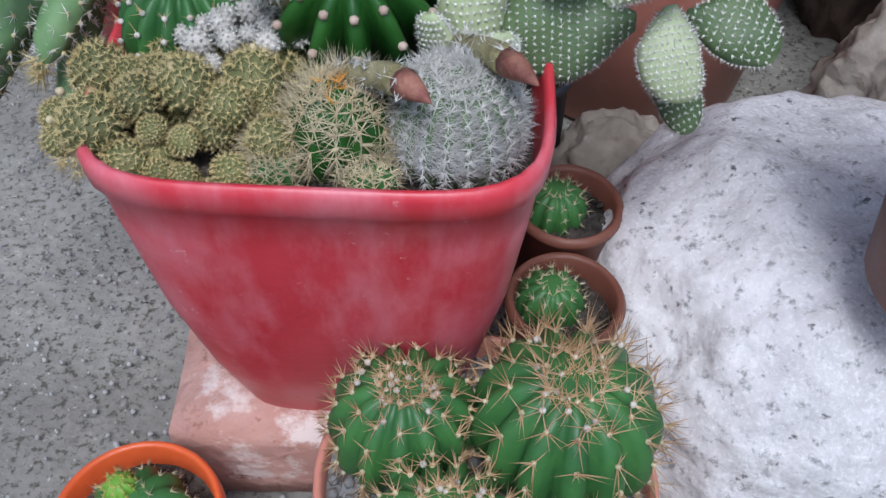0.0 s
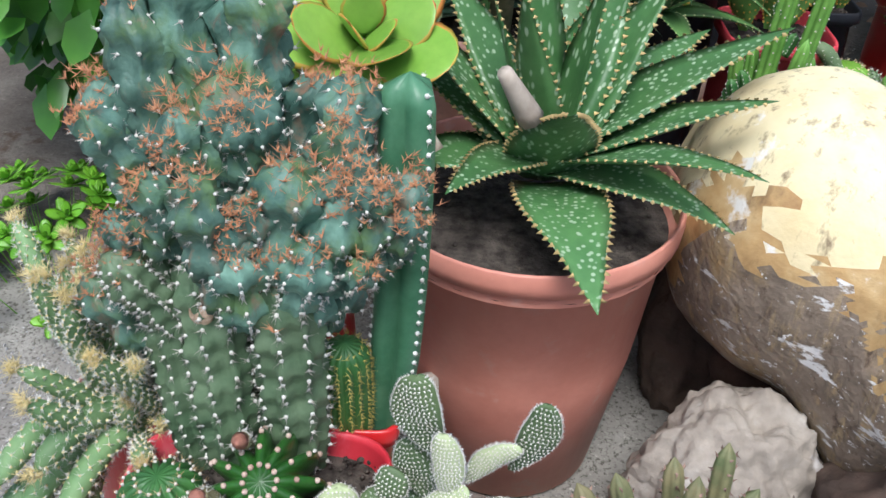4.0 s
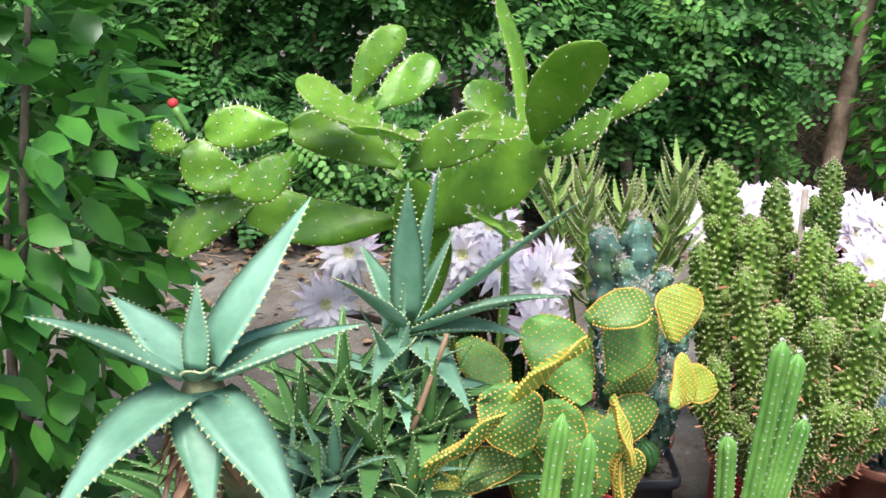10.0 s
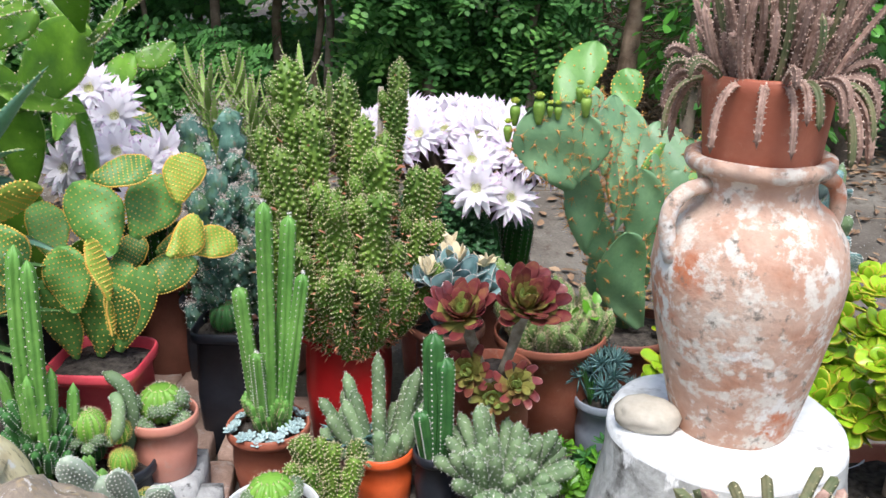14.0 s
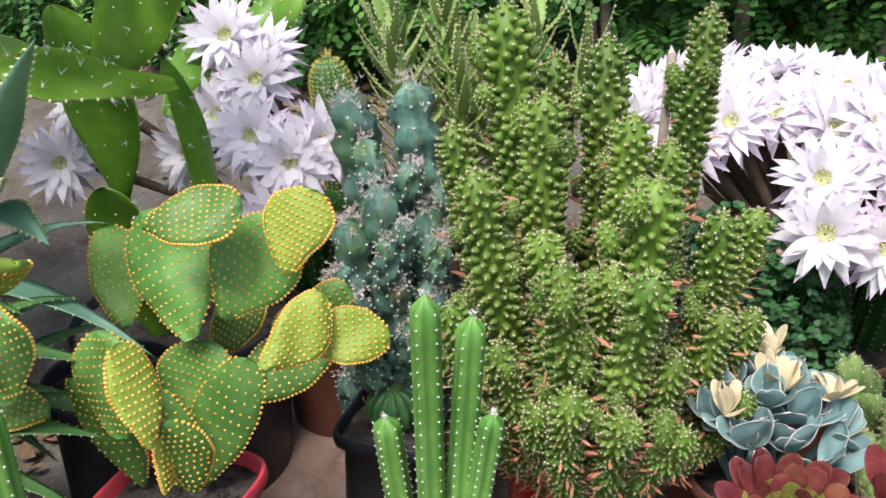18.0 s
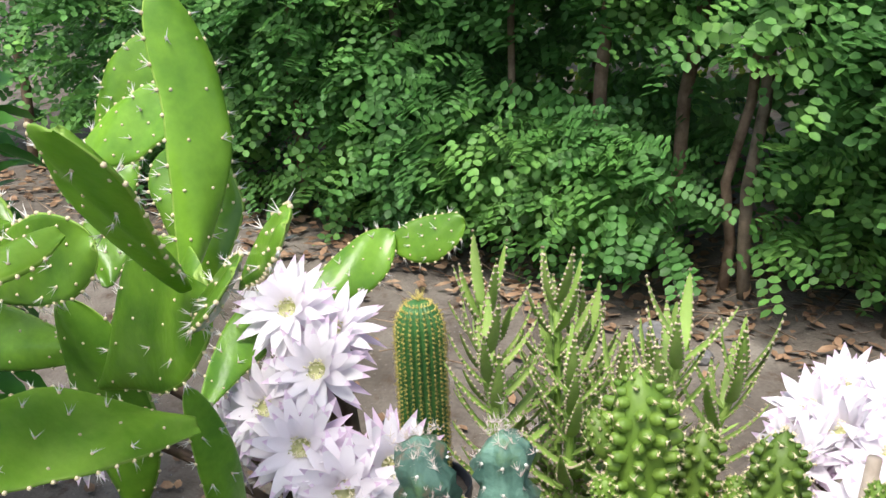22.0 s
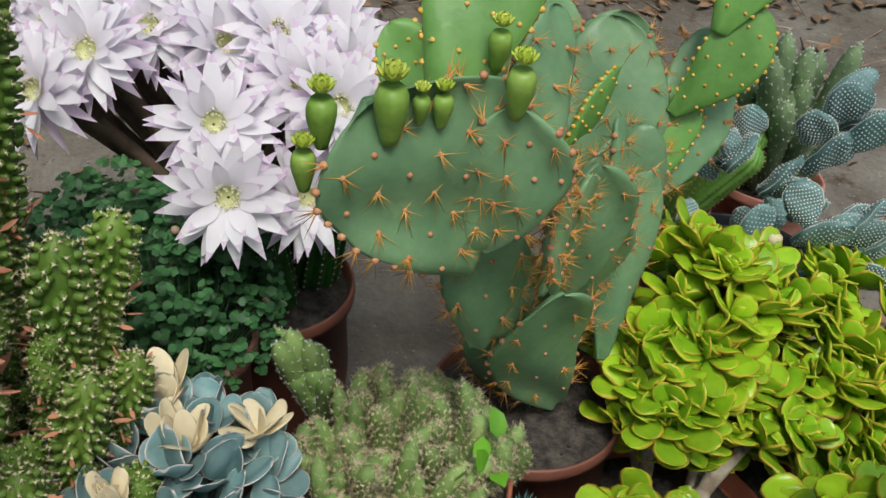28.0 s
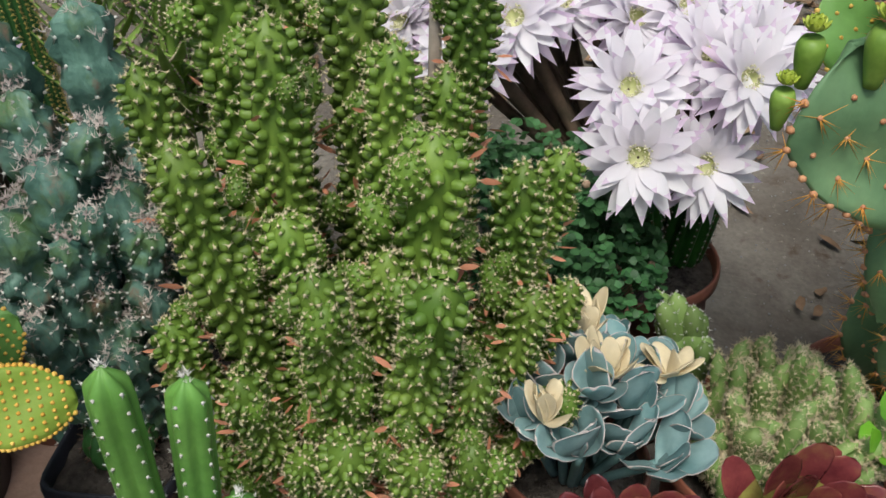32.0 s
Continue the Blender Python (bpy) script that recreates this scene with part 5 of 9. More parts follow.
# broad-leaved shrub at the right end of the hedge
rb = thing("shrub", (1.95, 3.72, ground_z(1.95, 3.72)), "evergreen shrub with glossy pointed dark leaves", "shrub")
for k in range(7):
    g = Buf()
    e = np.array([rng.uniform(-0.5, 0.5), rng.uniform(-0.4, 0.2), rng.uniform(0.9, 1.6)])
    tube(g, line((rng.uniform(-0.15, 0.15), 0, -0.03), e, 8, (0, 0, 0.2)), np.linspace(0.014, 0.005, 8), 7)
    part("branch", g, M_bark, rb)
g = Buf()
shrub_leaves(g, (0.0, 0.0, 0.85), (0.6, 0.4, 0.85), 2600, 0.07, 0.034, 31)
for x, y, lean, rad in ((-0.32, -0.12, 0.04, 0.03), (-0.1, -0.1, 0.1, 0.035), (0.3, 0.0, 0.05, 0.05)):
    q = Buf()
    tube(q, bezier((x, y, -0.04), (x + lean * 0.4, y, 0.9), (x + lean, y, 2.2), 10), np.linspace(rad, rad * 0.7, 10), 10)
    part("trunk", q, M_bark, rb)
part("foliage", g, M_laurel, rb, kind="stuff")

# laurel at the left, close to the bowl
lb = thing("laurel_bush", (-0.8, 1.75, ground_z(-0.8, 1.75)), "laurel bush with broad bright and dark green leaves", "bush")
for k in range(6):
    g = Buf()
    e = np.array([rng.uniform(-0.2, 0.25), rng.uniform(-0.3, 0.25), rng.uniform(0.8, 1.4)])
    tube(g, line((rng.uniform(-0.1, 0.1), rng.uniform(-0.1, 0.1), -0.03), e, 8, (0, 0, 0.2)), np.linspace(0.013, 0.005, 8), 7)
    part("branch", g, M_bark, lb)
g = Buf()
shrub_leaves(g, (0.0, 0.0, 0.82), (0.38, 0.45, 0.76), 2500, 0.085, 0.044, 32, 0.5)
part("foliage", g, M_laurel, lb, kind="stuff")

# sunlit growth beyond the hedge; its sunshine is in the leaf colour
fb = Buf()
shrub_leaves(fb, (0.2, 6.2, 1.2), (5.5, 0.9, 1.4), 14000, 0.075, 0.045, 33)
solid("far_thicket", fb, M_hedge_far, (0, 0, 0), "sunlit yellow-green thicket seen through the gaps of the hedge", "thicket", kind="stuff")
fb = Buf()
shrub_leaves(fb, (0.3, 7.4, 2.0), (9.0, 0.8, 2.6), 15000, 0.13, 0.08, 34)
solid("far_thicket", fb, M_hedge, (0, 0, 0), "dark green far thicket behind the sunlit growth", "thicket", kind="stuff")
# plain green surroundings, added out of view behind the walker
fb = Buf()
shrub_leaves(fb, (0.3, -5.5, 0.9), (8.0, 0.7, 1.2), 5000, 0.16, 0.1, 35)
solid("far_thicket", fb, M_hedge, (0, 0, 0), "unseen dark green foliage added behind the walker", "thicket", kind="stuff")

# ---- stones ----
def boulder(at, size, seed, mat, label, turn=0.0, level=5, rough=0.2, flat=0.0, category="rock", name="boulder"):
    return solid(name, stone(size, seed, level, rough), mat, at, label, category, "", turn)


boulder((-0.095, 0.66, 0.215), (0.165, 0.165, 0.145), 4, M_rockw, "large whitewashed boulder speckled with black lichen", 20, 6, 0.07)
boulder((0.062, 0.88, 0.215), (0.115, 0.095, 0.143), 7, M_rockg, "grey-brown rock with a white paint splash", 0, 6, 0.17)
boulder((0.2, 1.12, 0.21), (0.12, 0.14, 0.2), 9, M_rockd, "dark brown rock wedged under the statue", 30)
boulder((0.08, 1.14, 0.21), (0.07, 0.07, 0.2), 10, M_rockd, "dark wet-looking rock behind the aloe pot", 10)
boulder((0.3, 0.76, 0.21), (0.2, 0.16, 0.17), 12, M_rockd, "broad dark rock that carries the statue", 0)
boulder((0.1, 0.7, 0.21), (0.08, 0.08, 0.1), 14, M_rockg, "small grey rock at the foot of the statue", 50)
boulder((-0.2, 0.82, 0.21), (0.07, 0.05, 0.08), 15, M_rockg, "flat grey stone by the terracotta pot", 0)
boulder((0.157, 3.3, ground_z(0.157, 3.3) - 0.01), (0.06, 0.05, 0.05), 16, M_stone, "fist-sized grey stone on the path", 0, 4)
boulder((0.27, 3.29, ground_z(0.27, 3.29) - 0.005), (0.03, 0.025, 0.022), 17, M_stone, "small pale stone on the path", 0, 4)

# ---- the lying statue: worn folds, cream dome and brown body ----
def statue():
    v, f = ICO[6]
    c = np.array([0.29, 0.86, 0.58])
    lobes = [((0.145, 1.1, 0.52), (0.14, 0.19, 0.16), 1), ((0.13, 1.03, 0.575), (0.135, 0.15, 0.165), 1), ((0.205, 0.905, 0.5), (0.085, 0.1, 0.16), 1), ((0.39, 0.8, 0.645), (0.18, 0.115, 0.155), 0), ((0.475, 0.776, 0.65), (0.104, 0.102, 0.15), 0),
             ((0.511, 0.735, 0.58), (0.112, 0.131, 0.15), 0), ((0.3, 0.84, 0.56), (0.13, 0.12, 0.16), 0), ((0.4, 0.72, 0.53), (0.16, 0.12, 0.14), 0)]

    def field(p):
        ds = np.stack([(np.linalg.norm((p - np.array(q)) / np.array(r), axis=1) - 1) * min(r) for q, r, _ in lobes], 1)
        k = 0.018
        return -k * np.log(np.exp(-ds / k).sum(1)), ds

    lo, hi = np.zeros(len(v)), np.full(len(v), 0.6)
    for _ in range(26):
        mid = (lo + hi) / 2
        inside = field(c + v * mid[:, None])[0] < 0
        lo, hi = np.where(inside, mid, lo), np.where(inside, hi, mid)
    p = c + v * lo[:, None]
    ds = field(p)[1]
    body = np.clip((ds[:, :3].min(1) - ds[:, 3:].min(1)) / 0.03, 0, 1)
    # draped folds on the body, slight dents on the dome
    u = p[:, 0] * 0.8 + p[:, 1] * 0.5 - p[:, 2] * 0.55
    warp = ridges(p, 7, 1.0, 3.0, 3)
    fold = np.abs(np.sin((u * 26 + warp * 2.2))) ** 0.5 * 0.02 + ridges(p, 22, 0.011, 5.0, 3) + ridges(p, 60, 0.003, 2.0, 2)
    fx = np.array([0.1, 0.181, 0.278, 0.441, 0.6])
    q1, q2 = p[:, 2] - np.interp(p[:, 0], fx, [0.9, 0.8, 0.715, 0.665, 0.6]), p[:, 2] - np.interp(p[:, 0], fx, [0.82, 0.79, 0.76, 0.74, 0.68])
    q3, q4 = p[:, 2] - np.interp(p[:, 0], fx, [0.75, 0.7, 0.6, 0.56, 0.5]), p[:, 0] - 0.33 - 0.5 * (p[:, 2] - 0.6)
    wob = ridges(p, 9, 0.012, 8.0, 2)
    for q, dep in ((q1, 0.02), (q2, 0.014), (q3, 0.018), (q4, 0.012), (q4 - 0.1, 0.014)):
        fold = fold - dep * np.exp(-((q + wob) / 0.011) ** 2) + 0.8 * dep * np.exp(-((q + wob - 0.024) / 0.012) ** 2)
    crease = 0.016 * np.exp(-(((p[:, 0] - 0.25) + 0.35 * (p[:, 1] - 0.9)) / 0.012) ** 2)
    p = p + v * (body * fold + (1 - body) * ridges(p, 12, 0.006, 1.0, 3) - crease)[:, None]
    b = Buf()
    cen = p[f].mean(1)
    dc = ds[f].mean(1)
    cream = (dc[:, :3].min(1) < dc[:, 3:].min(1) + 0.008) & (cen[:, 2] > 0.6 - 1.4 * np.clip(cen[:, 1] - 0.95, 0, 0.3) + ridges(cen, 9, 0.07, 4.0, 3) + ridges(cen, 70, 0.03, 2.0, 2))
    grime = ridges(cen, 14, 0.05, 6.0, 3)
    high = cen[:, 2] > 0.64 - 1.2 * np.clip(cen[:, 1] - 1.0, 0, 0.25) + grime + ridges(cen, 60, 0.02, 2.0, 2)
    b.add(p - np.array([0.27, 0.84, 0.42]), f, [(1 if h else 2) if k else 0 for k, h in zip(cream, high)])
    return b


solid("statue", statue(), [M_statue, M_cream, M_ochre], (0.27, 0.84, 0.42), "weathered lying stone statue in brown, cream and flaking white paint", "statue")


# ---- bricks, blocks ----
def brick(at, size, turn, seed, mat=None, label="worn reddish-grey brick on the ground", name="brick", category="brick"):
    return solid(name, block(size, seed), mat or M_brick, at, label, category, "loose bricks between the pots", turn)


for k, (x, y, z, sx, sy, sz, turn) in enumerate([
        (0.155, 1.9, 0, 0.1, 0.2, 0.06, 4), (0.255, 1.93, 0, 0.1, 0.2, 0.06, -3), (0.29, 1.72, 0, 0.11, 0.2, 0.06, 5), (0.37, 1.56, 0, 0.1, 0.16, 0.05, 8),
        (0.17, 1.68, 0, 0.1, 0.2, 0.06, -6), (0.42, 1.74, 0, 0.1, 0.2, 0.06, 2), (0.3, 1.36, 0, 0.12, 0.14, 0.09, 10), (0.42, 1.38, 0, 0.1, 0.1, 0.05, -8),
        (0.5, 1.83, 0, 0.2, 0.1, 0.06, 3), (0.68, 1.7, 0, 0.2, 0.1, 0.06, -4), (0.05, 1.62, 0, 0.1, 0.2, 0.06, 3), (0.9, 1.86, 0, 0.2, 0.1, 0.06, 8), (0.79, 1.98, 0, 0.1, 0.2, 0.06, 0)]):
    brick((x, y, ground_z(x, y) - 0.004), (sx, sy, sz), turn, k)
brick((-0.41, 0.605, 0.217), (0.205, 0.105, 0.08), 2, 50, M_brickr, "salmon-coloured hollow brick under the red planter")
brick((0.4, 1.43, ground_z(0.4, 1.43) - 0.004), (0.085, 0.1, 0.15), 8, 51, M_concrete, "rough lump of grey concrete splashed with white", "concrete_block", "block")
brick((-0.19, 1.42, ground_z(-0.19, 1.42) - 0.004), (0.26, 0.2, 0.13), 3, 52, M_concrete, "grey concrete block under the terracotta bowl", "concrete_block", "block")
g = Buf()
g = block((0.035, 0.012, 0.2), 61)
pl = solid("wooden_stake", g, M_wood, (-0.275, 0.93, 0.215), "weathered grey wooden stake leaning by the pot", "stake", turn=20)


# ---- the red planter and its cacti ----
def local(ob, *p):
    return tuple(np.asarray(p, float) - np.array(ob.location))


def red_planter():  # returns the planter
    P = thing("planter", (-0.398, 0.632, 0.293), "scuffed red plastic planter crowded with small cacti, on a brick", "planter")
    h = 0.243
    b = Buf()
    prof = [(0.001, 0), (0.058, 0), (0.062, 0.005), (0.075, 0.06), (0.087, 0.13), (0.094, 0.2), (0.0955, 0.224), (0.0985, 0.227), (0.099, 0.238), (0.0975, h), (0.095, h), (0.0935, 0.236), (0.09, 0.215)]
    lathe(b, prof, 72, 0, 5.0, 1.1)
    po = part("pot", b, M_red, P)
    s = Buf()
    lathe(s, [(0.0005, 0.224), (0.05, 0.222), (0.0915, 0.219)], 40, 0, 5.0, 1.1)
    n = 420
    q = rng.uniform(-1, 1, (n, 2)) * (0.095, 0.086)
    blobs(s, np.c_[q, np.full(n, 0.2225)], rng.uniform(0.001, 0.003, n), 1)
    part("soil", s, M_soil, po)
    z = 0.222
    # clustered straw-spined heads at the front corner
    hm = head_mesh("head", 0.0108, 110, M_clump, M_sgr, 9, 0.0036, 0.00026, 1.0, 0.1)
    pts = [(-0.06 + x, -0.042 + y, z + zz - 0.002, s / 0.022) for x, y, zz, _, s in scatter(70, 0.066, 0.042, 0.026, 0.012, 0.03, 3, apart=0.86)]
    pts += [(-0.042 + x, -0.046 + y, z + zz - 0.012, s / 0.022) for x, y, zz, _, s in scatter(24, 0.05, 0.034, 0.022, 0.014, 0.024, 5)]
    heads(P, hm, pts, "cactus_head", "woolly olive head with straw-coloured spines")
    fb = Buf()
    blobs(fb, [(x + rng.normal(0, 0.003), y + rng.normal(0, 0.003), zz + 0.02) for x, y, zz, _ in pts[::5]], 0.0024, 1)
    part("small_fruit", fb, M_sc, P, "tiny cream-yellow fruit between the heads")
    # golden-centred ball under a net of pale spines
    st = ball(P, "spiny_ball", (0.012, -0.052, z - 0.012), 0.025, 0.05, 13, M_ech, M_sc, count=15, length=0.015, spread=1.4, width=0.00036, rows=range(5, 13), n=14)
    sp = Buf()
    tufts(sp, np.tile((0.01, -0.052, z + 0.038), (16, 1)) + rng.normal(0, 0.004, (16, 3)), np.tile((0, 0, 1.0), (16, 1)), 5, 0.008, 1.0, 0.0004)
    part("crown_spines", sp, M_so, st)
    for x, y, r in ((-0.016, -0.072, 0.012), (0.026, -0.076, 0.012), (-0.024, -0.055, 0.011)):
        ball(P, "spiny_ball", (x, y, z - 0.006), r, 0.022, 11, M_green, M_sc, count=9, length=0.009, spread=1.3, width=0.0003, rows=range(6, 12), n=13)
    # white woolly ball
    st = ball(P, "white_ball", (0.063, -0.05, z - 0.012), 0.03, 0.06, 19, M_cush, M_sw, count=16, length=0.008, spread=1.5, width=0.0003, rows=range(4, 14), n=15)
    sp = Buf()
    m = 6500
    el, a = np.arccos(rng.uniform(-0.15, 1, m)), rng.uniform(0, 6.283, m)
    d = np.stack([np.sin(el) * np.cos(a), np.sin(el) * np.sin(a), np.cos(el)], -1)
    at = np.array([0.063, -0.05, z + 0.018]) + d * (0.0292, 0.0292, 0.0302)
    way = np.stack([-np.sin(a), np.cos(a), np.full(m, 0.2)], -1) + d * 0.25 + rng.normal(0, 0.35, (m, 3))
    spines(sp, at, way, rng.uniform(0.006, 0.011, m), 0.00024)
    part("wool", sp, M_sw, st)
    # big sea-urchin cactus
    ball(P, "urchin_cactus", (0.01, 0.042, z - 0.003), 0.047, 0.086, 12, M_ech, M_sd, depth=0.46, sharp=1.3, felt=M_pinkfelt, felt_size=0.0026, count=8, length=0.003, width=0.0004, rows=(8, 12, 15, 17), n=19, dip=-0.001, tilt=(0.03, -0.52, 0.85), label="dark green ribbed cactus with felted spine cushions")
    # blue-green ball at the back corner
    ball(P, "spiny_ball", (-0.072, 0.018, z - 0.012), 0.034, 0.058, 14, M_green, M_tan, depth=0.4, count=6, length=0.008, width=0.0003, rows=range(5, 15, 2), n=16, felt=M_felt, felt_size=0.0017, sharp=1.1)
    # white lace clump
    lm = head_mesh("head", 0.0062, 46, M_felt, M_sw, 12, 0.0022, 0.00024, 0.95, 0.12)
    heads(P, lm, [(-0.042 + x, -0.008 + y, z + zz + 0.022, s / 0.012) for x, y, zz, _, s in scatter(26, 0.028, 0.018, 0.014, 0.008, 0.014, 8, apart=0.9)], "cactus_head", "small white lace-spined head")
    # young bunny-ear pads
    bunny(P, [((0.07, 0.004, z), (0.07, 0.008, z + 0.06), (0.1, -1, 0.5), 0.034, 1), ((0.06, -0.006, z + 0.01), (0.048, -0.014, z + 0.05), (-0.5, -1, 0.5), 0.02, 1),
              ((0.066, -0.018, z + 0.002), (0.06, -0.03, z + 0.036), (0.1, -1, 0.6), 0.014, 1), ((0.079, -0.012, z + 0.0), (0.082, -0.018, z + 0.046), (0.3, -1, 0.4), 0.022, 1)], dot=0.0011)
    # hairy flower buds
    for a, m_, e in (((0.01, -0.038, z + 0.03), (0.032, -0.056, z + 0.058), (0.053, -0.088, z + 0.063)), ((0.054, 0.0, z + 0.022), (0.075, -0.036, z + 0.056), (0.095, -0.075, z + 0.063)),
                     ((-0.018, 0.0, z + 0.04), (-0.026, -0.012, z + 0.07), (-0.031, -0.03, z + 0.078)), ((-0.005, 0.05, z + 0.04), (-0.004, 0.025, z + 0.09), (-0.001, -0.002, z + 0.108))):
        g = Buf()
        pts = bezier(a, m_, e, 12)
        rad = np.array([0.005, 0.0054, 0.0058, 0.006, 0.0062, 0.0064, 0.0068, 0.0072, 0.007, 0.0056, 0.0034, 0.0006]) * 0.95
        tube(g, pts[:9], rad[:9], 10)
        st = part("flower_bud", g, M_bud, P, "woolly brown flower bud with a reddish tip")
        t = Buf()
        tube(t, pts[8:], rad[8:] * 1.02, 10)
        d = unit(pts[-1] - pts[-4])
        part("bud_tip", t, M_budtip, st)
        w = Buf()
        rnd = np.repeat(pts[:9], 14, 0) + rng.normal(0, 0.003, (126, 3))
        tufts(w, rnd, rng.normal(size=rnd.shape), 6, 0.008, 0.7, 0.0003)
        part("wool", w, M_sw, st)
    # large bunny-ear plant leaning over the rim
    L = lambda *p: local(P, *p)
    ears = [(L(-0.252, 0.64, 0.551), L(-0.316, 0.64, 0.546), (-0.3, -1, 0.5), 0.047, 0),
            (L(-0.248, 0.63, 0.54), L(-0.221, 0.61, 0.508), (-0.1, -1, 0.3), 0.021, 0),
            (L(-0.233, 0.63, 0.562), L(-0.19, 0.615, 0.555), (0.2, -0.8, 0.7), 0.032, 0),
            (L(-0.258, 0.64, 0.564), L(-0.275, 0.64, 0.628), (-0.3, -1, 0.2), 0.032, 0),
            (L(-0.296, 0.63, 0.574), L(-0.285, 0.63, 0.604), (-0.3, -1, 0.3), 0.027, 0),
            (L(-0.257, 0.635, 0.618), L(-0.272, 0.625, 0.704), (-0.3, -1, 0.2), 0.036, 0),
            (L(-0.249, 0.61, 0.602), L(-0.254, 0.6, 0.672), (-0.2, -1, 0.3), 0.023, 1),
            (L(-0.235, 0.63, 0.595), L(-0.199, 0.62, 0.646), (0.1, -1, 0.6), 0.018, 1),
            (L(-0.203, 0.635, 0.605), L(-0.184, 0.63, 0.681), (0.1, -1, 0.4), 0.028, 0),
            (L(-0.274, 0.6, 0.587), L(-0.234, 0.6, 0.622), (-0.1, -0.8, 0.8), 0.018, 1),
            (L(-0.244, 0.615, 0.578), L(-0.235, 0.59, 0.544), (-0.1, -0.8, 0.6), 0.028, 1)]
    bunny(P, ears, dot=0.0007, rows_n=20)
    return P


PLANTER = red_planter()


# ---- pots in front of the planter ----
def simple_pot(x, y, r, top_z, mat, label, category="potted cactus", name="potted_cactus", base=None, **k):
    z = ground_z(x, y) - 0.002 if base is None else base
    T = thing(name, (x, y, z), label, category, k.pop("group", ""), k.pop("turn", 0.0))
    pot(T, r, top_z - z, mat, **k)
    T["rim"] = top_z - z
    return T


T = simple_pot(-0.312, 0.498, 0.093, 0.362, M_terra, "round terracotta-coloured pot holding four ribbed green cacti in gravel", taper=0.8, soil_mat=M_grit, soil=0.014)
z = T["rim"] - 0.016
for x, y, r, h, m in ((-0.045, 0.022, 0.04, 0.078, M_green), (0.04, 0.02, 0.05, 0.095, M_green), (-0.022, -0.04, 0.038, 0.07, M_green), (0.045, -0.058, 0.035, 0.06, M_green)):
    ball(T, "ribbed_cactus", (x, y, z - 0.01), r, h, 13, m, M_tan, depth=0.3, sharp=0.6, count=8, length=0.02 if r > 0.045 else 0.013, width=0.0005, rows=range(4, 15, 2), n=16, felt=M_sc, felt_size=0.0017)
    g = Buf()
    top = np.array((x, y, z - 0.012 + h))
    c = top + rng.normal(0, 1, (40, 3)) * (r * 0.24, r * 0.24, r * 0.03)
    tufts(g, c, np.tile((0, 0, 1.0), (40, 1)) + (c - top) * 20, 6, 0.018 if r > 0.045 else 0.011, 0.9, 0.0004, 0)
    blobs(g, c, 0.002, 1, 1)
    part("crown_spines", g, [M_tan, M_felt], T, "tan spines and wool on the crown")
g = Buf()
a, q = rng.uniform(0, 6.283, 500), 0.084 * np.sqrt(rng.uniform(0, 1, 500))
blobs(g, np.stack([np.cos(a) * q, np.sin(a) * q, np.full(500, z + 0.002)], -1), rng.uniform(0.002, 0.0042, 500), 1)
part("gravel", g, M_grit, T)
for x, y, r, rim in ((-0.264, 0.67, 0.035, 0.395), (-0.268, 0.603, 0.036, 0.385)):
    T = simple_pot(x, y, r, rim, M_brownpot, "small reddish-brown plastic pot with a young spiny cactus", taper=0.8, rim=0.008, lip=0.004)
    ball(T, "ribbed_cactus", (-0.008, 0.004, T["rim"] - 0.03), 0.02, 0.036, 11, M_green, M_sc, count=6, length=0.006, width=0.0004)
T = simple_pot(-0.508, 0.487, 0.05, 0.315, M_orange, "orange plastic pot with a small green cactus", taper=0.8)
ball(T, "ribbed_cactus", (0.002, 0.0, T["rim"] - 0.03), 0.03, 0.05, 11, M_green, M_sc, count=6, length=0.006, width=0.0004)
ball(T, "ribbed_cactus", (-0.006, 0.008, T["rim"] + 0.008), 0.009, 0.018, 9, M_lime_green, M_sy, count=5, length=0.004, width=0.0003)
# crested brown-green succulent in a brown pot
T = simple_pot(-0.08, 0.565, 0.06, 0.56, M_brownpot, "brown pot of finger-thick toothed olive stems", "potted succulent", "potted_succulent", taper=0.8, base=0.452)
for k in range(26):
    a, q = k * 2.4, 0.045 * np.sqrt((k + 0.5) / 26)
    b0 = np.array([np.cos(a) * q, np.sin(a) * q, T["rim"] - 0.025])
    e = b0 + np.array([np.cos(a) * 0.03 + rng.normal(0, 0.012), np.sin(a) * 0.03 + rng.normal(0, 0.012), rng.uniform(0.06, 0.12)])
    ribbed(T, "stem", b0, e, 0.008, 4, 0.35, M_stapg, M_stap, 1, 2, 0.004, 0.0012, 12, 0.9, 0.2, sharp=0.6)

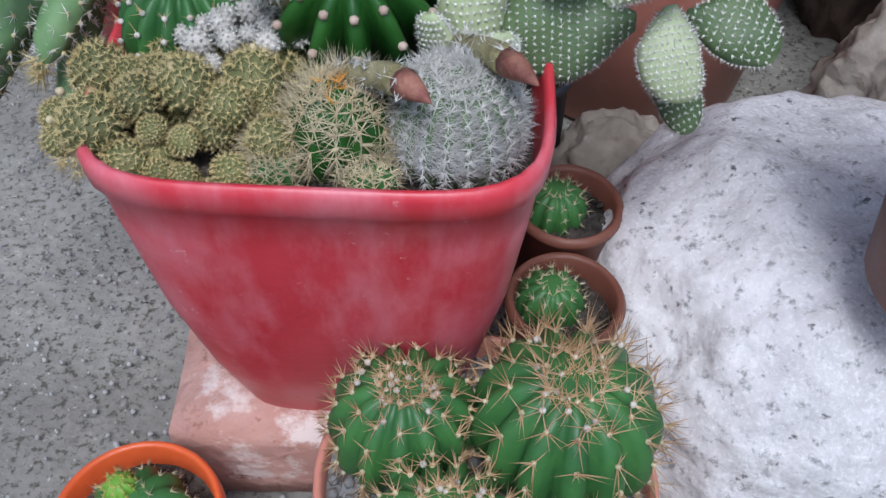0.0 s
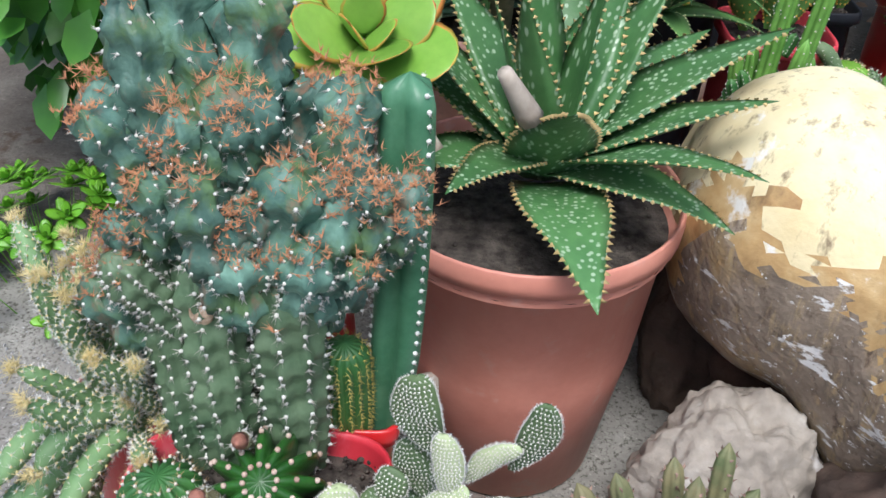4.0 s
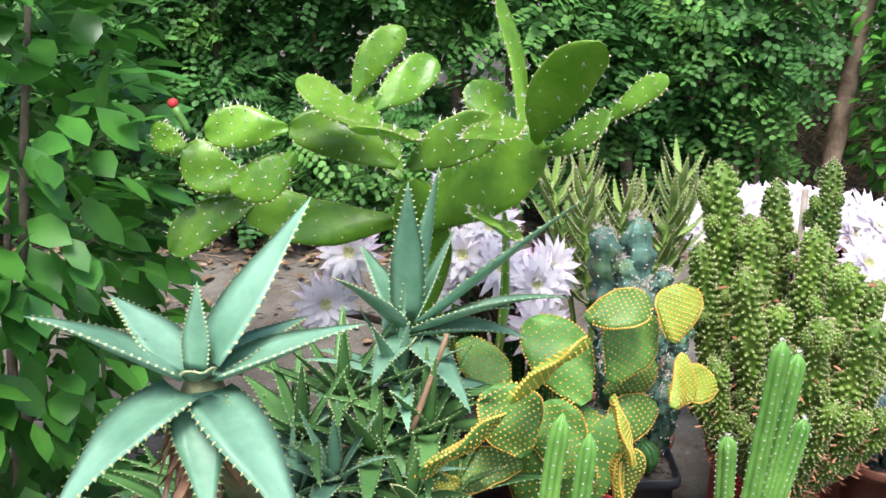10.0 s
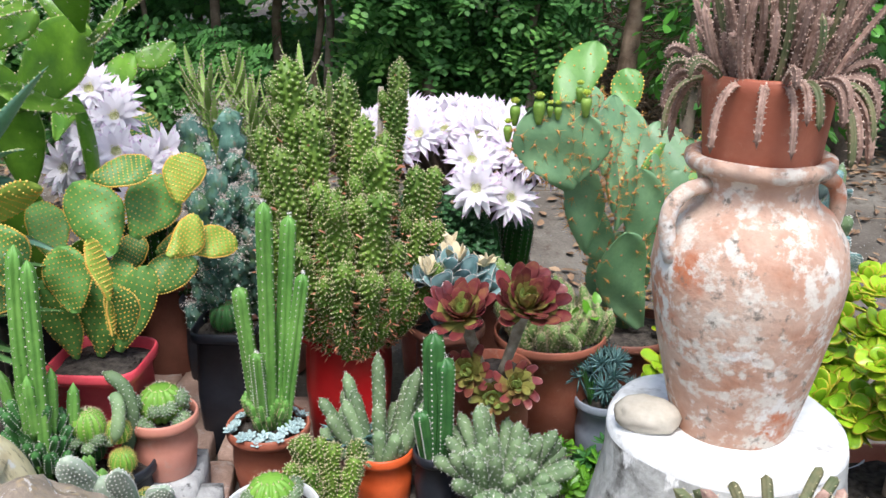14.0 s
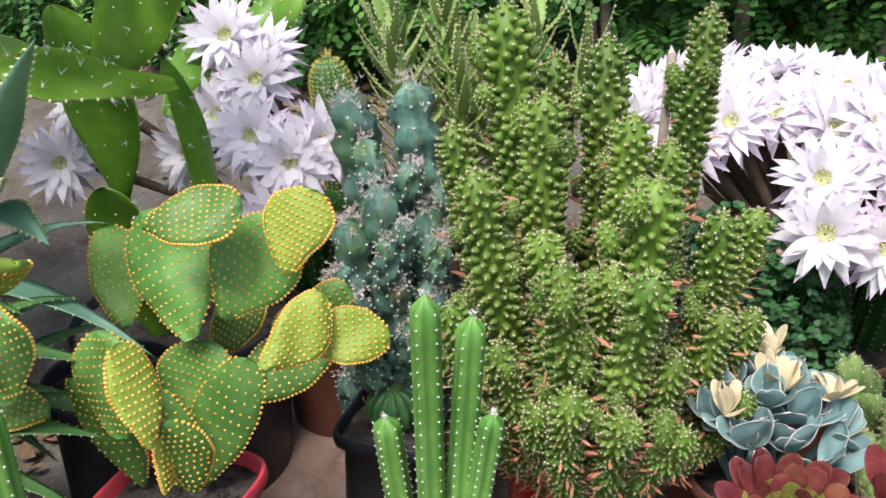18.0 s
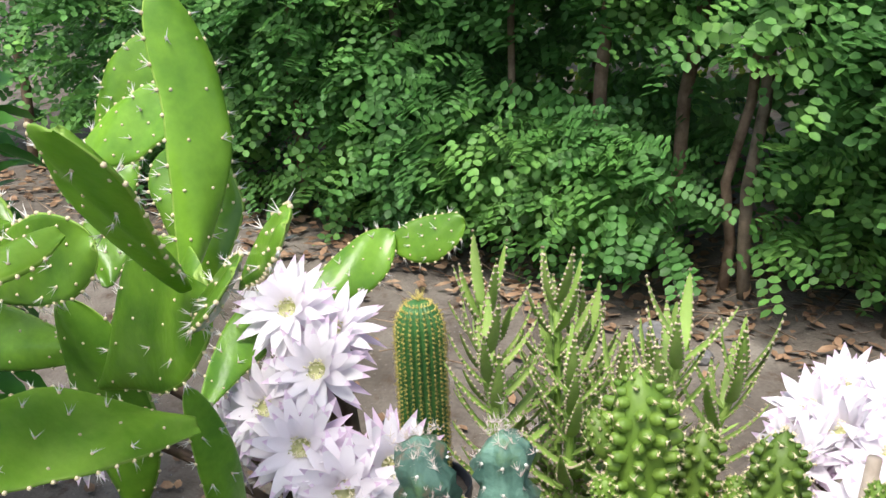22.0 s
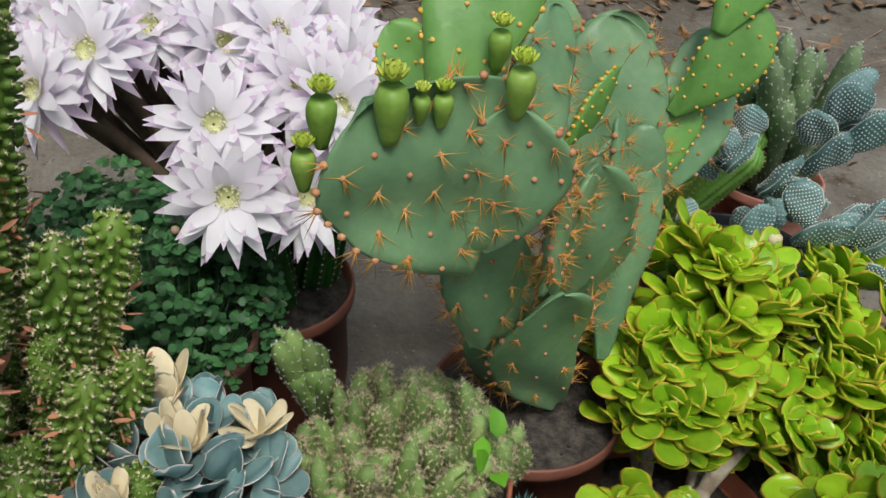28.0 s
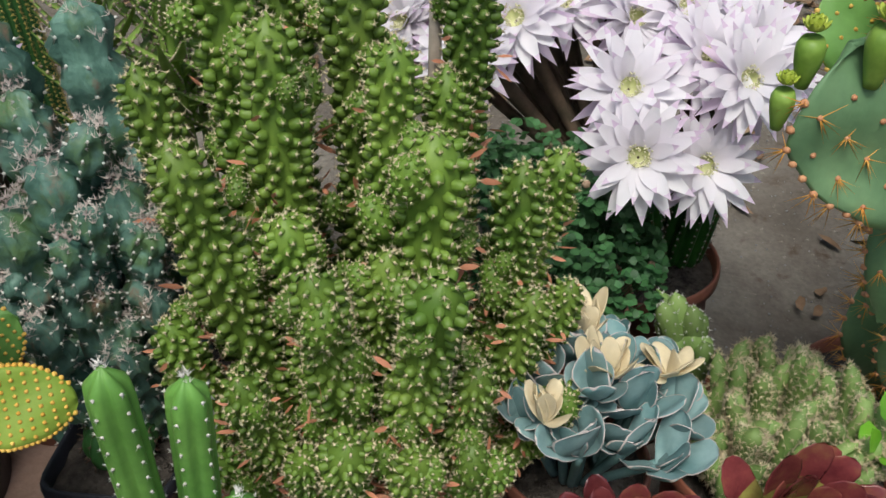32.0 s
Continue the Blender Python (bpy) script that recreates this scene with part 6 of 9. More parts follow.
# ---- monstrous blue cereus and its neighbours behind the planter ----
T = PLANTER
L = lambda *p: local(T, *p)
for k, (a, b, r) in enumerate([
        ((-0.427, 0.714, 0.505), (-0.43, 0.71, 0.74), 0.027), ((-0.372, 0.714, 0.505), (-0.372, 0.70, 0.73), 0.028), ((-0.455, 0.71, 0.505), (-0.47, 0.72, 0.74), 0.02),
        ((-0.45, 0.73, 0.64), (-0.49, 0.69, 0.74), 0.02), ((-0.43, 0.74, 0.65), (-0.44, 0.72, 0.84), 0.022), ((-0.40, 0.75, 0.6), (-0.41, 0.73, 0.86), 0.023),
        ((-0.38, 0.73, 0.65), (-0.36, 0.69, 0.82), 0.024), ((-0.36, 0.72, 0.66), (-0.325, 0.69, 0.80), 0.02), ((-0.35, 0.73, 0.66), (-0.295, 0.7, 0.79), 0.02),
        ((-0.345, 0.73, 0.68), (-0.278, 0.715, 0.8), 0.018), ((-0.42, 0.77, 0.7), (-0.39, 0.78, 0.92), 0.026), ((-0.43, 0.77, 0.7), (-0.455, 0.79, 0.95), 0.026),
        ((-0.4, 0.77, 0.7), (-0.345, 0.77, 0.845), 0.02), ((-0.46, 0.77, 0.66), (-0.505, 0.76, 0.84), 0.022), ((-0.44, 0.75, 0.7), (-0.48, 0.77, 0.90), 0.022),
        ((-0.40, 0.70, 0.68), (-0.40, 0.675, 0.765), 0.02), ((-0.365, 0.7, 0.7), (-0.345, 0.672, 0.765), 0.018), ((-0.33, 0.715, 0.72), (-0.31, 0.685, 0.745), 0.016),
        ((-0.47, 0.74, 0.6), (-0.52, 0.715, 0.70), 0.02), ((-0.41, 0.69, 0.7), (-0.42, 0.67, 0.82), 0.018), ((-0.36, 0.74, 0.7), (-0.32, 0.74, 0.86), 0.02)]):
    knobby(T, L(*a), L(*b), r, 100 + k, M_cergr if k < 4 else None, name="cereus_stem", ribs=9 if k < 4 else 7, n=40 if k < 4 else 22, lump=0.07 if k < 4 else 0.24)
for k in range(22):
    a = (rng.uniform(-0.47, -0.3), rng.uniform(0.7, 0.76), rng.uniform(0.7, 0.8))
    knobby(T, L(*a), L(a[0] + (a[0] + 0.385) * 0.25, a[1] - 0.03, a[2] + rng.uniform(0.03, 0.07)), rng.uniform(0.012, 0.018), 160 + k, n=12, name="cereus_head")
g = Buf()
blobs(g, [L(-0.43, 0.688, 0.693)], np.array([[0.009, 0.0035, 0.0105]]), 3)
part("cut_scar", g, M_cork, T, "pale corky cut scar")
# golden column and flat cereus
T = simple_pot(-0.325, 0.765, 0.036, 0.535, M_red2, "slim golden-spined column cactus in a red square pot", square=5.0, taper=0.8)
ribbed(T, "stem", local(T, -0.334, 0.752, 0.515), local(T, -0.335, 0.738, 0.628), 0.021, 15, 0.14, M_green, M_sy, 1, 5, 0.0065, 0.00035, 22, 0.85, 0.18)
ribbed(T, "flat_stem", local(T, -0.302, 0.757, 0.51), local(T, -0.287, 0.755, 0.857), 0.023, 3, 0.55, M_bluegr, M_sw, 1, 5, 0.005, 0.0006, 34, 0.6, 0.06, felt=M_sw, felt_size=0.0021, sharp=0.7, label="flat three-ribbed stem with corky margins", sag=(0.012, -0.01, 0))
# trailing green-haired stems
T = simple_pot(-0.53, 0.79, 0.06, 0.52, M_red2, "red pot of trailing soft-spined cactus stems with starry tips", "potted cactus", taper=0.8)
rt = np.random.default_rng(31)
for k in range(46):
    a = rt.uniform(0, 6.283)
    b0 = np.array([np.cos(a) * 0.03, np.sin(a) * 0.03, T["rim"] - 0.02])
    if k < 7:
        e = b0 + np.array([rt.uniform(-0.1, 0.0), rt.uniform(-0.17, -0.1), rt.uniform(-0.07, 0.05)])
        finger(T, b0, e, 0.011, M_trail, M_sw, k, (0, 0, 0.06), 0.007, 7, felt=M_sgr, star=0.012)
    else:
        e = b0 + np.array([rt.uniform(-0.08, 0.08), rt.uniform(-0.1, 0.06), rt.uniform(0.03, 0.19)])
        finger(T, b0, e, 0.009, M_trail, M_sw, k, rt.normal(0, 0.012, 3), 0.006, 7, felt=M_sgr, star=0.012)

# ---- spotted aloe in the large terracotta pot ----
T = simple_pot(-0.17, 1.04, 0.17, 0.602, M_terra, "large terracotta-coloured plastic pot with a white-flecked toothed aloe", "potted aloe", "potted_aloe", taper=0.66, rim=0.028, lip=0.014, soil=0.035)
L = lambda *p: local(T, *p)
c0 = np.array(L(-0.16, 1.03, 0.625))
rows = [((-0.125, 0.795, 0.622), 0.3, 0.085), ((0.012, 0.9, 0.64), 0.25, 0.07), ((0.012, 0.855, 0.725), 0.2, 0.055), ((0.076, 1.057, 0.783), 0.1, 0.08), ((-0.19, 1.06, 0.915), 0.0, 0.075), ((-0.033, 1.108, 0.828), 0.05, 0.075),
        ((0.046, 0.97, 0.745), 0.12, 0.07), ((-0.277, 1.16, 0.795), 0.08, 0.07), ((-0.152, 0.9, 0.757), 0.25, 0.085), ((-0.351, 0.98, 0.643), 0.25, 0.075), ((-0.336, 1.12, 0.73), 0.1, 0.08), ((-0.072, 1.15, 0.816), 0.05, 0.075),
        ((-0.11, 1.05, 0.85), 0.0, 0.06), ((-0.225, 1.02, 0.82), 0.0, 0.06), ((-0.26, 0.9, 0.67), 0.25, 0.06), ((-0.12, 1.2, 0.8), 0.1, 0.07), ((-0.29, 1.16, 0.7), 0.2, 0.07), ((-0.2, 0.97, 0.84), 0.05, 0.055), ((-0.34, 1.06, 0.8), 0.12, 0.07), ((0.02, 1.15, 0.74), 0.15, 0.07)]
placed_leaves(T, [(c0 + np.array([0, 0, 0.012 * (k % 4)]) + 0.12 * (np.array(L(*t)) - c0) * (1, 1, 0.2), L(*t), d, w) for k, (t, d, w) in enumerate(rows)], M_spotaloe, M_tooth2, 20, thick=0.2)
g = Buf()
tube(g, line(L(-0.214, 0.922, 0.784), L(-0.185, 0.94, 0.73), 6), np.linspace(0.007, 0.013, 6), 8)
part("dry_leaf", g, M_wood, T, "shrivelled grey leaf stub")
# tiny pot in front
T = simple_pot(-0.283, 0.845, 0.036, 0.36, M_black, "tiny dark pot with a small round cactus", taper=0.8, rim=0.008, lip=0.004)
ball(T, "ribbed_cactus", (0, 0, T["rim"] - 0.022), 0.026, 0.044, 11, M_green, M_sw, count=6, length=0.005, width=0.0004, felt=M_felt, felt_size=0.0012)
# bright shrub in a red pot
T = simple_pot(-0.41, 1.0, 0.062, 0.5, M_red2, "small bushy succulent with bright green knobbly leaves in a red pot", "potted succulent", "potted_succulent", taper=0.8)
g = Buf()
for k in range(46):
    a, q = rng.uniform(0, 6.283), 0.07 * np.sqrt(rng.uniform(0, 1))
    rosette(g, (np.cos(a) * q, np.sin(a) * q, T["rim"] + rng.uniform(0.0, 0.1) * (1.2 - q / 0.07)), (np.cos(a) * 0.5, np.sin(a) * 0.5, 1), [5, 4], 0.018, 0.011, 0.004, seed=k, n=5, k=6)
part("leaves", g, M_sedum, T, kind="stuff")
g = Buf()
for k in range(8):
    a = k * 0.8
    tube(g, line((0, 0, T["rim"] - 0.02), (np.cos(a) * 0.05, np.sin(a) * 0.05, T["rim"] + 0.06), 5), 0.004, 6)
part("stems", g, M_barkl, T)

# ---- paddle-leaved jade tree behind the cereus ----
T = simple_pot(-0.56, 1.2, 0.1, 0.46, M_terra, "tree-like succulent with round red-edged paddle leaves on pale stems", "potted succulent", "paddle_plant")
L = lambda *p: local(T, *p)
for a, m_, b, r0, r1 in (((-0.56, 1.2, 0.42), (-0.6, 1.2, 0.6), (-0.61, 1.19, 0.77), 0.022, 0.018), ((-0.61, 1.19, 0.76), (-0.58, 1.19, 0.82), (-0.545, 1.19, 0.93), 0.017, 0.013),
                         ((-0.61, 1.19, 0.76), (-0.65, 1.19, 0.84), (-0.7, 1.19, 0.9), 0.016, 0.012), ((-0.58, 1.19, 0.58), (-0.46, 1.06, 0.66), (-0.345, 1.02, 0.745), 0.014, 0.01), ((-0.345, 1.02, 0.735), (-0.3, 0.98, 0.72), (-0.27, 0.96, 0.68), 0.01, 0.008)):
    g = Buf()
    pts = bezier(L(*a), L(*m_), L(*b), 10)
    tube(g, pts, np.linspace(r0, r1, 10) * (1 + 0.06 * np.sin(np.arange(10) * 2.1)), 10)
    part("branch", g, M_barkl, T)
for at, n, rings, ln, sd in (((-0.345, 1.015, 0.765), (0.1, -0.6, 0.8), [5, 4, 3], 0.11, 1), ((-0.545, 1.19, 0.945), (0.2, -0.3, 1), [5, 4, 2], 0.11, 2), ((-0.7, 1.19, 0.91), (-0.3, -0.3, 1), [5, 4, 2], 0.1, 3), ((-0.42, 1.08, 0.7), (0.4, -0.3, 0.9), [4, 3], 0.09, 4), ((-0.53, 1.17, 0.9), (0.6, -0.5, 0.5), [4, 3], 0.09, 6)):
    loose_rosette(T, L(*at), n, rings, ln, ln * 0.78, 0.007, M_paddle, M_paddlee, (5, 60), seed=sd, shape=1.5)

# ---- terracotta bowl of tree aloes ----
T = simple_pot(-0.2, 1.44, 0.205, 0.672, M_terrap, "wide pale terracotta bowl overflowing with toothed grey-green aloes", "potted aloe", "aloe_bowl", base=ground_z(-0.19, 1.42) + 0.12, taper=0.62, rim=0.04, lip=0.01, soil=0.05, k=64)
L = lambda *p: local(T, *p)
for a, m_, b in (((-0.2, 1.4, 0.6), (-0.2, 1.33, 0.8), (-0.2, 1.2, 0.975)), ((-0.08, 1.46, 0.6), (-0.02, 1.5, 0.72), (-0.01, 1.56, 0.86))):
    g = Buf()
    tube(g, bezier(L(*a), L(*m_), L(*b), 9), np.linspace(0.018, 0.022, 9), 9)
    part("stem", g, M_stapg, T, "old leaf-scarred aloe stem")
c1 = np.array(L(-0.2, 1.185, 0.99))
tips = [((-0.09, 1.283, 1.155), 0.0, 0.068), ((-0.03, 1.22, 1.035), 0.1, 0.058), ((-0.34, 1.13, 1.08), 0.14, 0.058), ((-0.31, 1.05, 0.9), 0.35, 0.07), ((-0.07, 1.06, 0.865), 0.35, 0.062), ((-0.172, 1.09, 0.88), 0.3, 0.056),
        ((-0.195, 1.2, 1.09), 0.0, 0.03), ((-0.3, 1.24, 1.06), 0.12, 0.055), ((-0.17, 1.11, 1.03), 0.2, 0.03), ((-0.1, 1.28, 1.02), 0.12, 0.048)]
placed_leaves(T, [(c1 + 0.1 * (np.array(L(*t)) - c1), L(*t), d, w) for t, d, w in tips], M_aloe, M_tooth, 18)
c2 = np.array(L(-0.01, 1.57, 0.885))
tips = [((0.23, 1.47, 1.108), 0.05, 0.057), ((0.04, 1.53, 1.135), 0.0, 0.046), ((0.0, 1.5, 1.12), 0.12, 0.046), ((0.14, 1.46, 0.96), 0.25, 0.052), ((0.16, 1.5, 0.9), 0.3, 0.052), ((-0.1, 1.47, 1.0), 0.2, 0.052),
        ((0.06, 1.6, 1.03), 0.0, 0.040), ((-0.08, 1.62, 1.0), 0.15, 0.046), ((0.2, 1.42, 0.99), 0.2, 0.052), ((0.08, 1.4, 0.84), 0.3, 0.046), ((-0.05, 1.44, 0.86), 0.3, 0.046)]
placed_leaves(T, [(c2 + 0.1 * (np.array(L(*t)) - c2), L(*t), d, w) for t, d, w in tips], M_aloe, M_tooth, 18)
for k, (x, y, z0, ln) in enumerate([(-0.3, 1.4, 0.64, 0.16), (-0.22, 1.52, 0.66, 0.2), (-0.03, 1.42, 0.66, 0.17), (-0.12, 1.5, 0.68, 0.2), (-0.16, 1.42, 0.7, 0.17), (-0.25, 1.45, 0.68, 0.18), (0.0, 1.5, 0.7, 0.18), (-0.33, 1.46, 0.66, 0.15), (-0.1, 1.42, 0.66, 0.16), (0.02, 1.4, 0.66, 0.14), (-0.05, 1.44, 0.76, 0.17), (0.02, 1.46, 0.78, 0.17), (-0.1, 1.4, 0.74, 0.16), (0.0, 1.38, 0.72, 0.15), (-0.15, 1.46, 0.77, 0.18), (0.05, 1.44, 0.7, 0.15), (-0.02, 1.53, 0.82, 0.18), (-0.26, 1.38, 0.72, 0.15), (-0.1, 1.52, 0.8, 0.2)]):
    aloe(T, L(x, y, z0), 12, ln * 1.15, 0.034, M_aloe if k % 4 == 0 else M_aloed, M_tooth, 40 + k, (0.1, 0.5), (10, 80), 12)
g = Buf()
for k in range(26):
    a = np.array(L(-0.2, 1.17, 0.95)) + rng.normal(0, 0.014, 3)
    e = a + np.array([rng.normal(0, 0.022), rng.normal(-0.01, 0.015), rng.uniform(-0.11, -0.03)])
    pad(g, a, e, (rng.normal(), -1, rng.normal()), rng.uniform(0.008, 0.02), 0.002, rng.uniform(-0.5, 0.5), n=6, k=6)
part("withered_leaves", g, M_dryleaf, T, "withered brown leaves hanging under the crown")
g = Buf()
tube(g, line(L(0.0, 1.42, 0.8), L(0.05, 1.45, 0.93), 5), np.linspace(0.005, 0.003, 5), 7)
part("dry_stalk", g, M_litter, T, "dry brown flower stalk")
# dark pot beside the bowl
T = simple_pot(0.08, 1.62, 0.085, 0.66, M_black, "tall black plastic pot beside the terracotta bowl", "flower pot", "flower_pot", taper=0.8)

# ---- the tall prickly pear in a black tub ----
T = simple_pot(0.0, 1.86, 0.16, 0.6, M_black, "tall prickly pear with glossy green pads in a black tub", "potted cactus", taper=0.85)
L = lambda *p: local(T, *p)
# a last 1 gives the brighter skin that has the light in its colour
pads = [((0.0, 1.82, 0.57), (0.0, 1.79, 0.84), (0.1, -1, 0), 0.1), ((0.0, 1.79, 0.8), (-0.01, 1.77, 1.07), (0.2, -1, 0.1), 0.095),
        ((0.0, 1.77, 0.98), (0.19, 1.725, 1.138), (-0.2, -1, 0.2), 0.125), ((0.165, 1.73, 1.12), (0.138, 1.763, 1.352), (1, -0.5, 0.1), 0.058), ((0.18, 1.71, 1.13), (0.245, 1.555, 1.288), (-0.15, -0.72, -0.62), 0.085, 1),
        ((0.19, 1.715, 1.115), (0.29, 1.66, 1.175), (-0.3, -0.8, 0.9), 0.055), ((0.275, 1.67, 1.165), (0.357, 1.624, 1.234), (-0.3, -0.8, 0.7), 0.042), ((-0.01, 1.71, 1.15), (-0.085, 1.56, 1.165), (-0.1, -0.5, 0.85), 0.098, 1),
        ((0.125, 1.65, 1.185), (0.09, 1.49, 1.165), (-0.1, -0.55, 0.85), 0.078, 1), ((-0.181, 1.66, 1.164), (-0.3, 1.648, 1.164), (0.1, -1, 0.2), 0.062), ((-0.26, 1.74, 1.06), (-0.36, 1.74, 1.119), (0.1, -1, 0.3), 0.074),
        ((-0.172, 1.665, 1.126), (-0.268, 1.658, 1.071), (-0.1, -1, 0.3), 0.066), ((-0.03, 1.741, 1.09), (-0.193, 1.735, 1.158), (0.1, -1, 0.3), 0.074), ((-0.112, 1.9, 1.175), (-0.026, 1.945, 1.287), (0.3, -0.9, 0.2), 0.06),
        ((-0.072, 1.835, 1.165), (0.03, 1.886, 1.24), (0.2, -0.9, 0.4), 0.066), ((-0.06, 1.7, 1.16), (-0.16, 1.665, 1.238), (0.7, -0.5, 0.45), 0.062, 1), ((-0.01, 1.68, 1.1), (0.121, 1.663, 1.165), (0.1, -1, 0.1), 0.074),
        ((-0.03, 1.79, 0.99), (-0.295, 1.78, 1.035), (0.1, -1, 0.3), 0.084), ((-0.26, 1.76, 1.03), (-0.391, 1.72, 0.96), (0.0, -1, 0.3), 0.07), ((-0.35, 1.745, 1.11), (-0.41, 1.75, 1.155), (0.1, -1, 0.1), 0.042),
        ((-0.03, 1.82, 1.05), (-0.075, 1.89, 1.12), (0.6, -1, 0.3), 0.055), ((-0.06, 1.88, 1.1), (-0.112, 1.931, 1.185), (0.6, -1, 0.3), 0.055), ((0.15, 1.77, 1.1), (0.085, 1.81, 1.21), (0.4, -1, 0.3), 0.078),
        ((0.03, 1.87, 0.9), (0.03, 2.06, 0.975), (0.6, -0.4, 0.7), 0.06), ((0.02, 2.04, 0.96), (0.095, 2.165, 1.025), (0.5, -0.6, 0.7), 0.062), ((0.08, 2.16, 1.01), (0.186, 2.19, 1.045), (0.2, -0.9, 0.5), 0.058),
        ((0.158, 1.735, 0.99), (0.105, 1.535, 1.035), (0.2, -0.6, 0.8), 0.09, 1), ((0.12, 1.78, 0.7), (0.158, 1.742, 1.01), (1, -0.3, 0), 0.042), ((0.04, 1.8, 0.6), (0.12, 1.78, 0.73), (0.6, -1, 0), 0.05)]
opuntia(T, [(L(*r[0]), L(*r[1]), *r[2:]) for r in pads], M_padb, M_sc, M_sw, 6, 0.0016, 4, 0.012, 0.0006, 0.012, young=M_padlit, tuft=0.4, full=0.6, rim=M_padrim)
g = Buf()
tube(g, line(L(-0.335, 1.7, 1.15), L(-0.355, 1.7, 1.19), 5), np.linspace(0.005, 0.007, 5), 8)
bd = part("flower_bud", g, M_padol, T, "green bud with a red tip")
g = Buf()
blobs(g, [L(-0.357, 1.7, 1.196)], 0.008, 2)
part("bud_tip", g, M_berry, bd)


# ---- flowering columns ----
def flowering(x, y, r, rim, mat, stems, blooms, label, base_fl=0.0):
    T = simple_pot(x, y, r, rim, mat, label, taper=0.85)
    L = lambda *p: local(T, *p)
    for a, b, rad in stems:
        ribbed(T, "stem", L(*a), L(*b), rad, 12, 0.2, M_ech, M_sd, 1, 5, 0.007, 0.0005, 16, 0.85, 0.2, felt=M_felt, felt_size=0.0015)
    for k, (at, way, root, s) in enumerate(blooms):
        flower(T, L(*at), way, L(*root), s, k)
    return T


small = [((0.139, 1.9, 0.871), (0.3, -1, 0.7)), ((0.12, 1.96, 0.93), (0.1, -0.9, 0.8)), ((0.2, 1.89, 0.845), (0.5, -1, 0.4)), ((0.2, 1.845, 0.78), (0.4, -1, 0.2)), ((-0.175, 1.88, 0.81), (0.5, -1, 0.35)),
         ((0.07, 1.93, 0.885), (-0.1, -1, 0.6)), ((-0.13, 1.9, 0.9), (-0.3, -1, 0.5)), ((0.23, 1.93, 0.86), (0.8, -0.7, 0.5)), ((0.02, 1.92, 0.83), (-0.3, -1, 0.2)), ((0.1, 2.02, 0.95), (0.2, -0.5, 1)), ((0.06, 1.99, 0.98), (0.2, -0.8, 0.7))]
flowering(0.16, 2.05, 0.1, 0.56, M_brownpot, [((0.16, 2.05, 0.53), (0.16, 2.04, 0.74), 0.035), ((0.1, 2.08, 0.53), (0.08, 2.07, 0.78), 0.03), ((0.21, 2.0, 0.53), (0.23, 1.98, 0.7), 0.03)],
          [(a, w, (0.16 + 0.35 * (a[0] - 0.16), 2.04 + 0.3 * (a[1] - 2.04), 0.7), 1.08) for a, w in small], "column cactus with a cluster of open white-lilac star flowers")
# the great dome of flowers
rr = np.random.default_rng(9)
crown = [(0.64, 2.24, 0.862), (0.73, 2.25, 0.88), (0.79, 2.2, 0.868), (0.84, 2.22, 0.875), (0.78, 2.33, 0.885), (0.63, 2.36, 0.86), (0.7, 2.38, 0.87), (0.77, 2.4, 0.87), (0.83, 2.36, 0.88), (0.88, 2.31, 0.88), (0.93, 2.27, 0.87),
         (0.975, 2.22, 0.86), (1.0, 2.16, 0.84), (0.92, 2.18, 0.87), (0.69, 2.31, 0.88), (0.6, 2.3, 0.85), (0.94, 2.11, 0.845), (0.6, 2.22, 0.83), (0.69, 2.2, 0.865), (0.685, 2.115, 0.84), (0.735, 2.14, 0.87), (0.866, 2.17, 0.862),
         (0.976, 2.08, 0.835), (0.855, 2.055, 0.834), (0.865, 2.0, 0.785), (0.94, 2.05, 0.75), (0.98, 2.32, 0.82), (1.03, 2.2, 0.79), (0.74, 2.45, 0.82), (0.86, 2.42, 0.83)]
dome = []
for x, y, z in crown:
    d = np.array([(x - 0.82) * 2.6, (y - 2.3) * 2.2 - 0.3, 0.75])
    dome.append(((x, y, z - 0.01), tuple(d + rr.normal(0, 0.1, 3))))
flowering(0.9, 2.17, 0.105, 0.54, M_brownpot, [((0.9, 2.15, 0.5), (0.87, 2.15, 0.68), 0.04), ((0.95, 2.2, 0.5), (0.97, 2.18, 0.66), 0.035), ((0.85, 2.22, 0.5), (0.78, 2.22, 0.68), 0.035), ((0.9, 2.24, 0.5), (0.9, 2.26, 0.7), 0.035)],
          [(a, w, (0.87 + 0.25 * (a[0] - 0.87), 2.17 + 0.3 * (a[1] - 2.17), 0.66), 1.12) for a, w in dome], "cactus hidden under a great dome of white-pink star flowers")
T = simple_pot(0.785, 2.045, 0.1, 0.575, M_terra, "terracotta pot overgrown with dark clover", "potted plant", "clover_pot", taper=0.8)
g = Buf()
n = 1100
a, q = rng.uniform(0, 6.283, n), 0.15 * np.sqrt(rng.uniform(0, 1, n))
at = np.stack([np.cos(a) * q - 0.02, np.sin(a) * q, T["rim"] + 0.19 * np.sqrt(np.clip(1 - (q / 0.155) ** 2, 0, 1)) * rng.uniform(0.5, 1.1, n) - 0.01], -1)
at3 = np.repeat(at, 3, 0)
an = np.tile([0, 2.09, 4.19], n) + np.repeat(rng.uniform(0, 6, n), 3)
leaves(g, at3, np.stack([np.cos(an), np.sin(an), np.full(3 * n, 0.1)], -1), np.array([0, -0.3, 1]) + rng.normal(0, 0.4, (3 * n, 3)), rng.uniform(0.006, 0.013, 3 * n), 0.01)
part("leaves", g, M_clover, T, kind="stuff")
g = Buf()
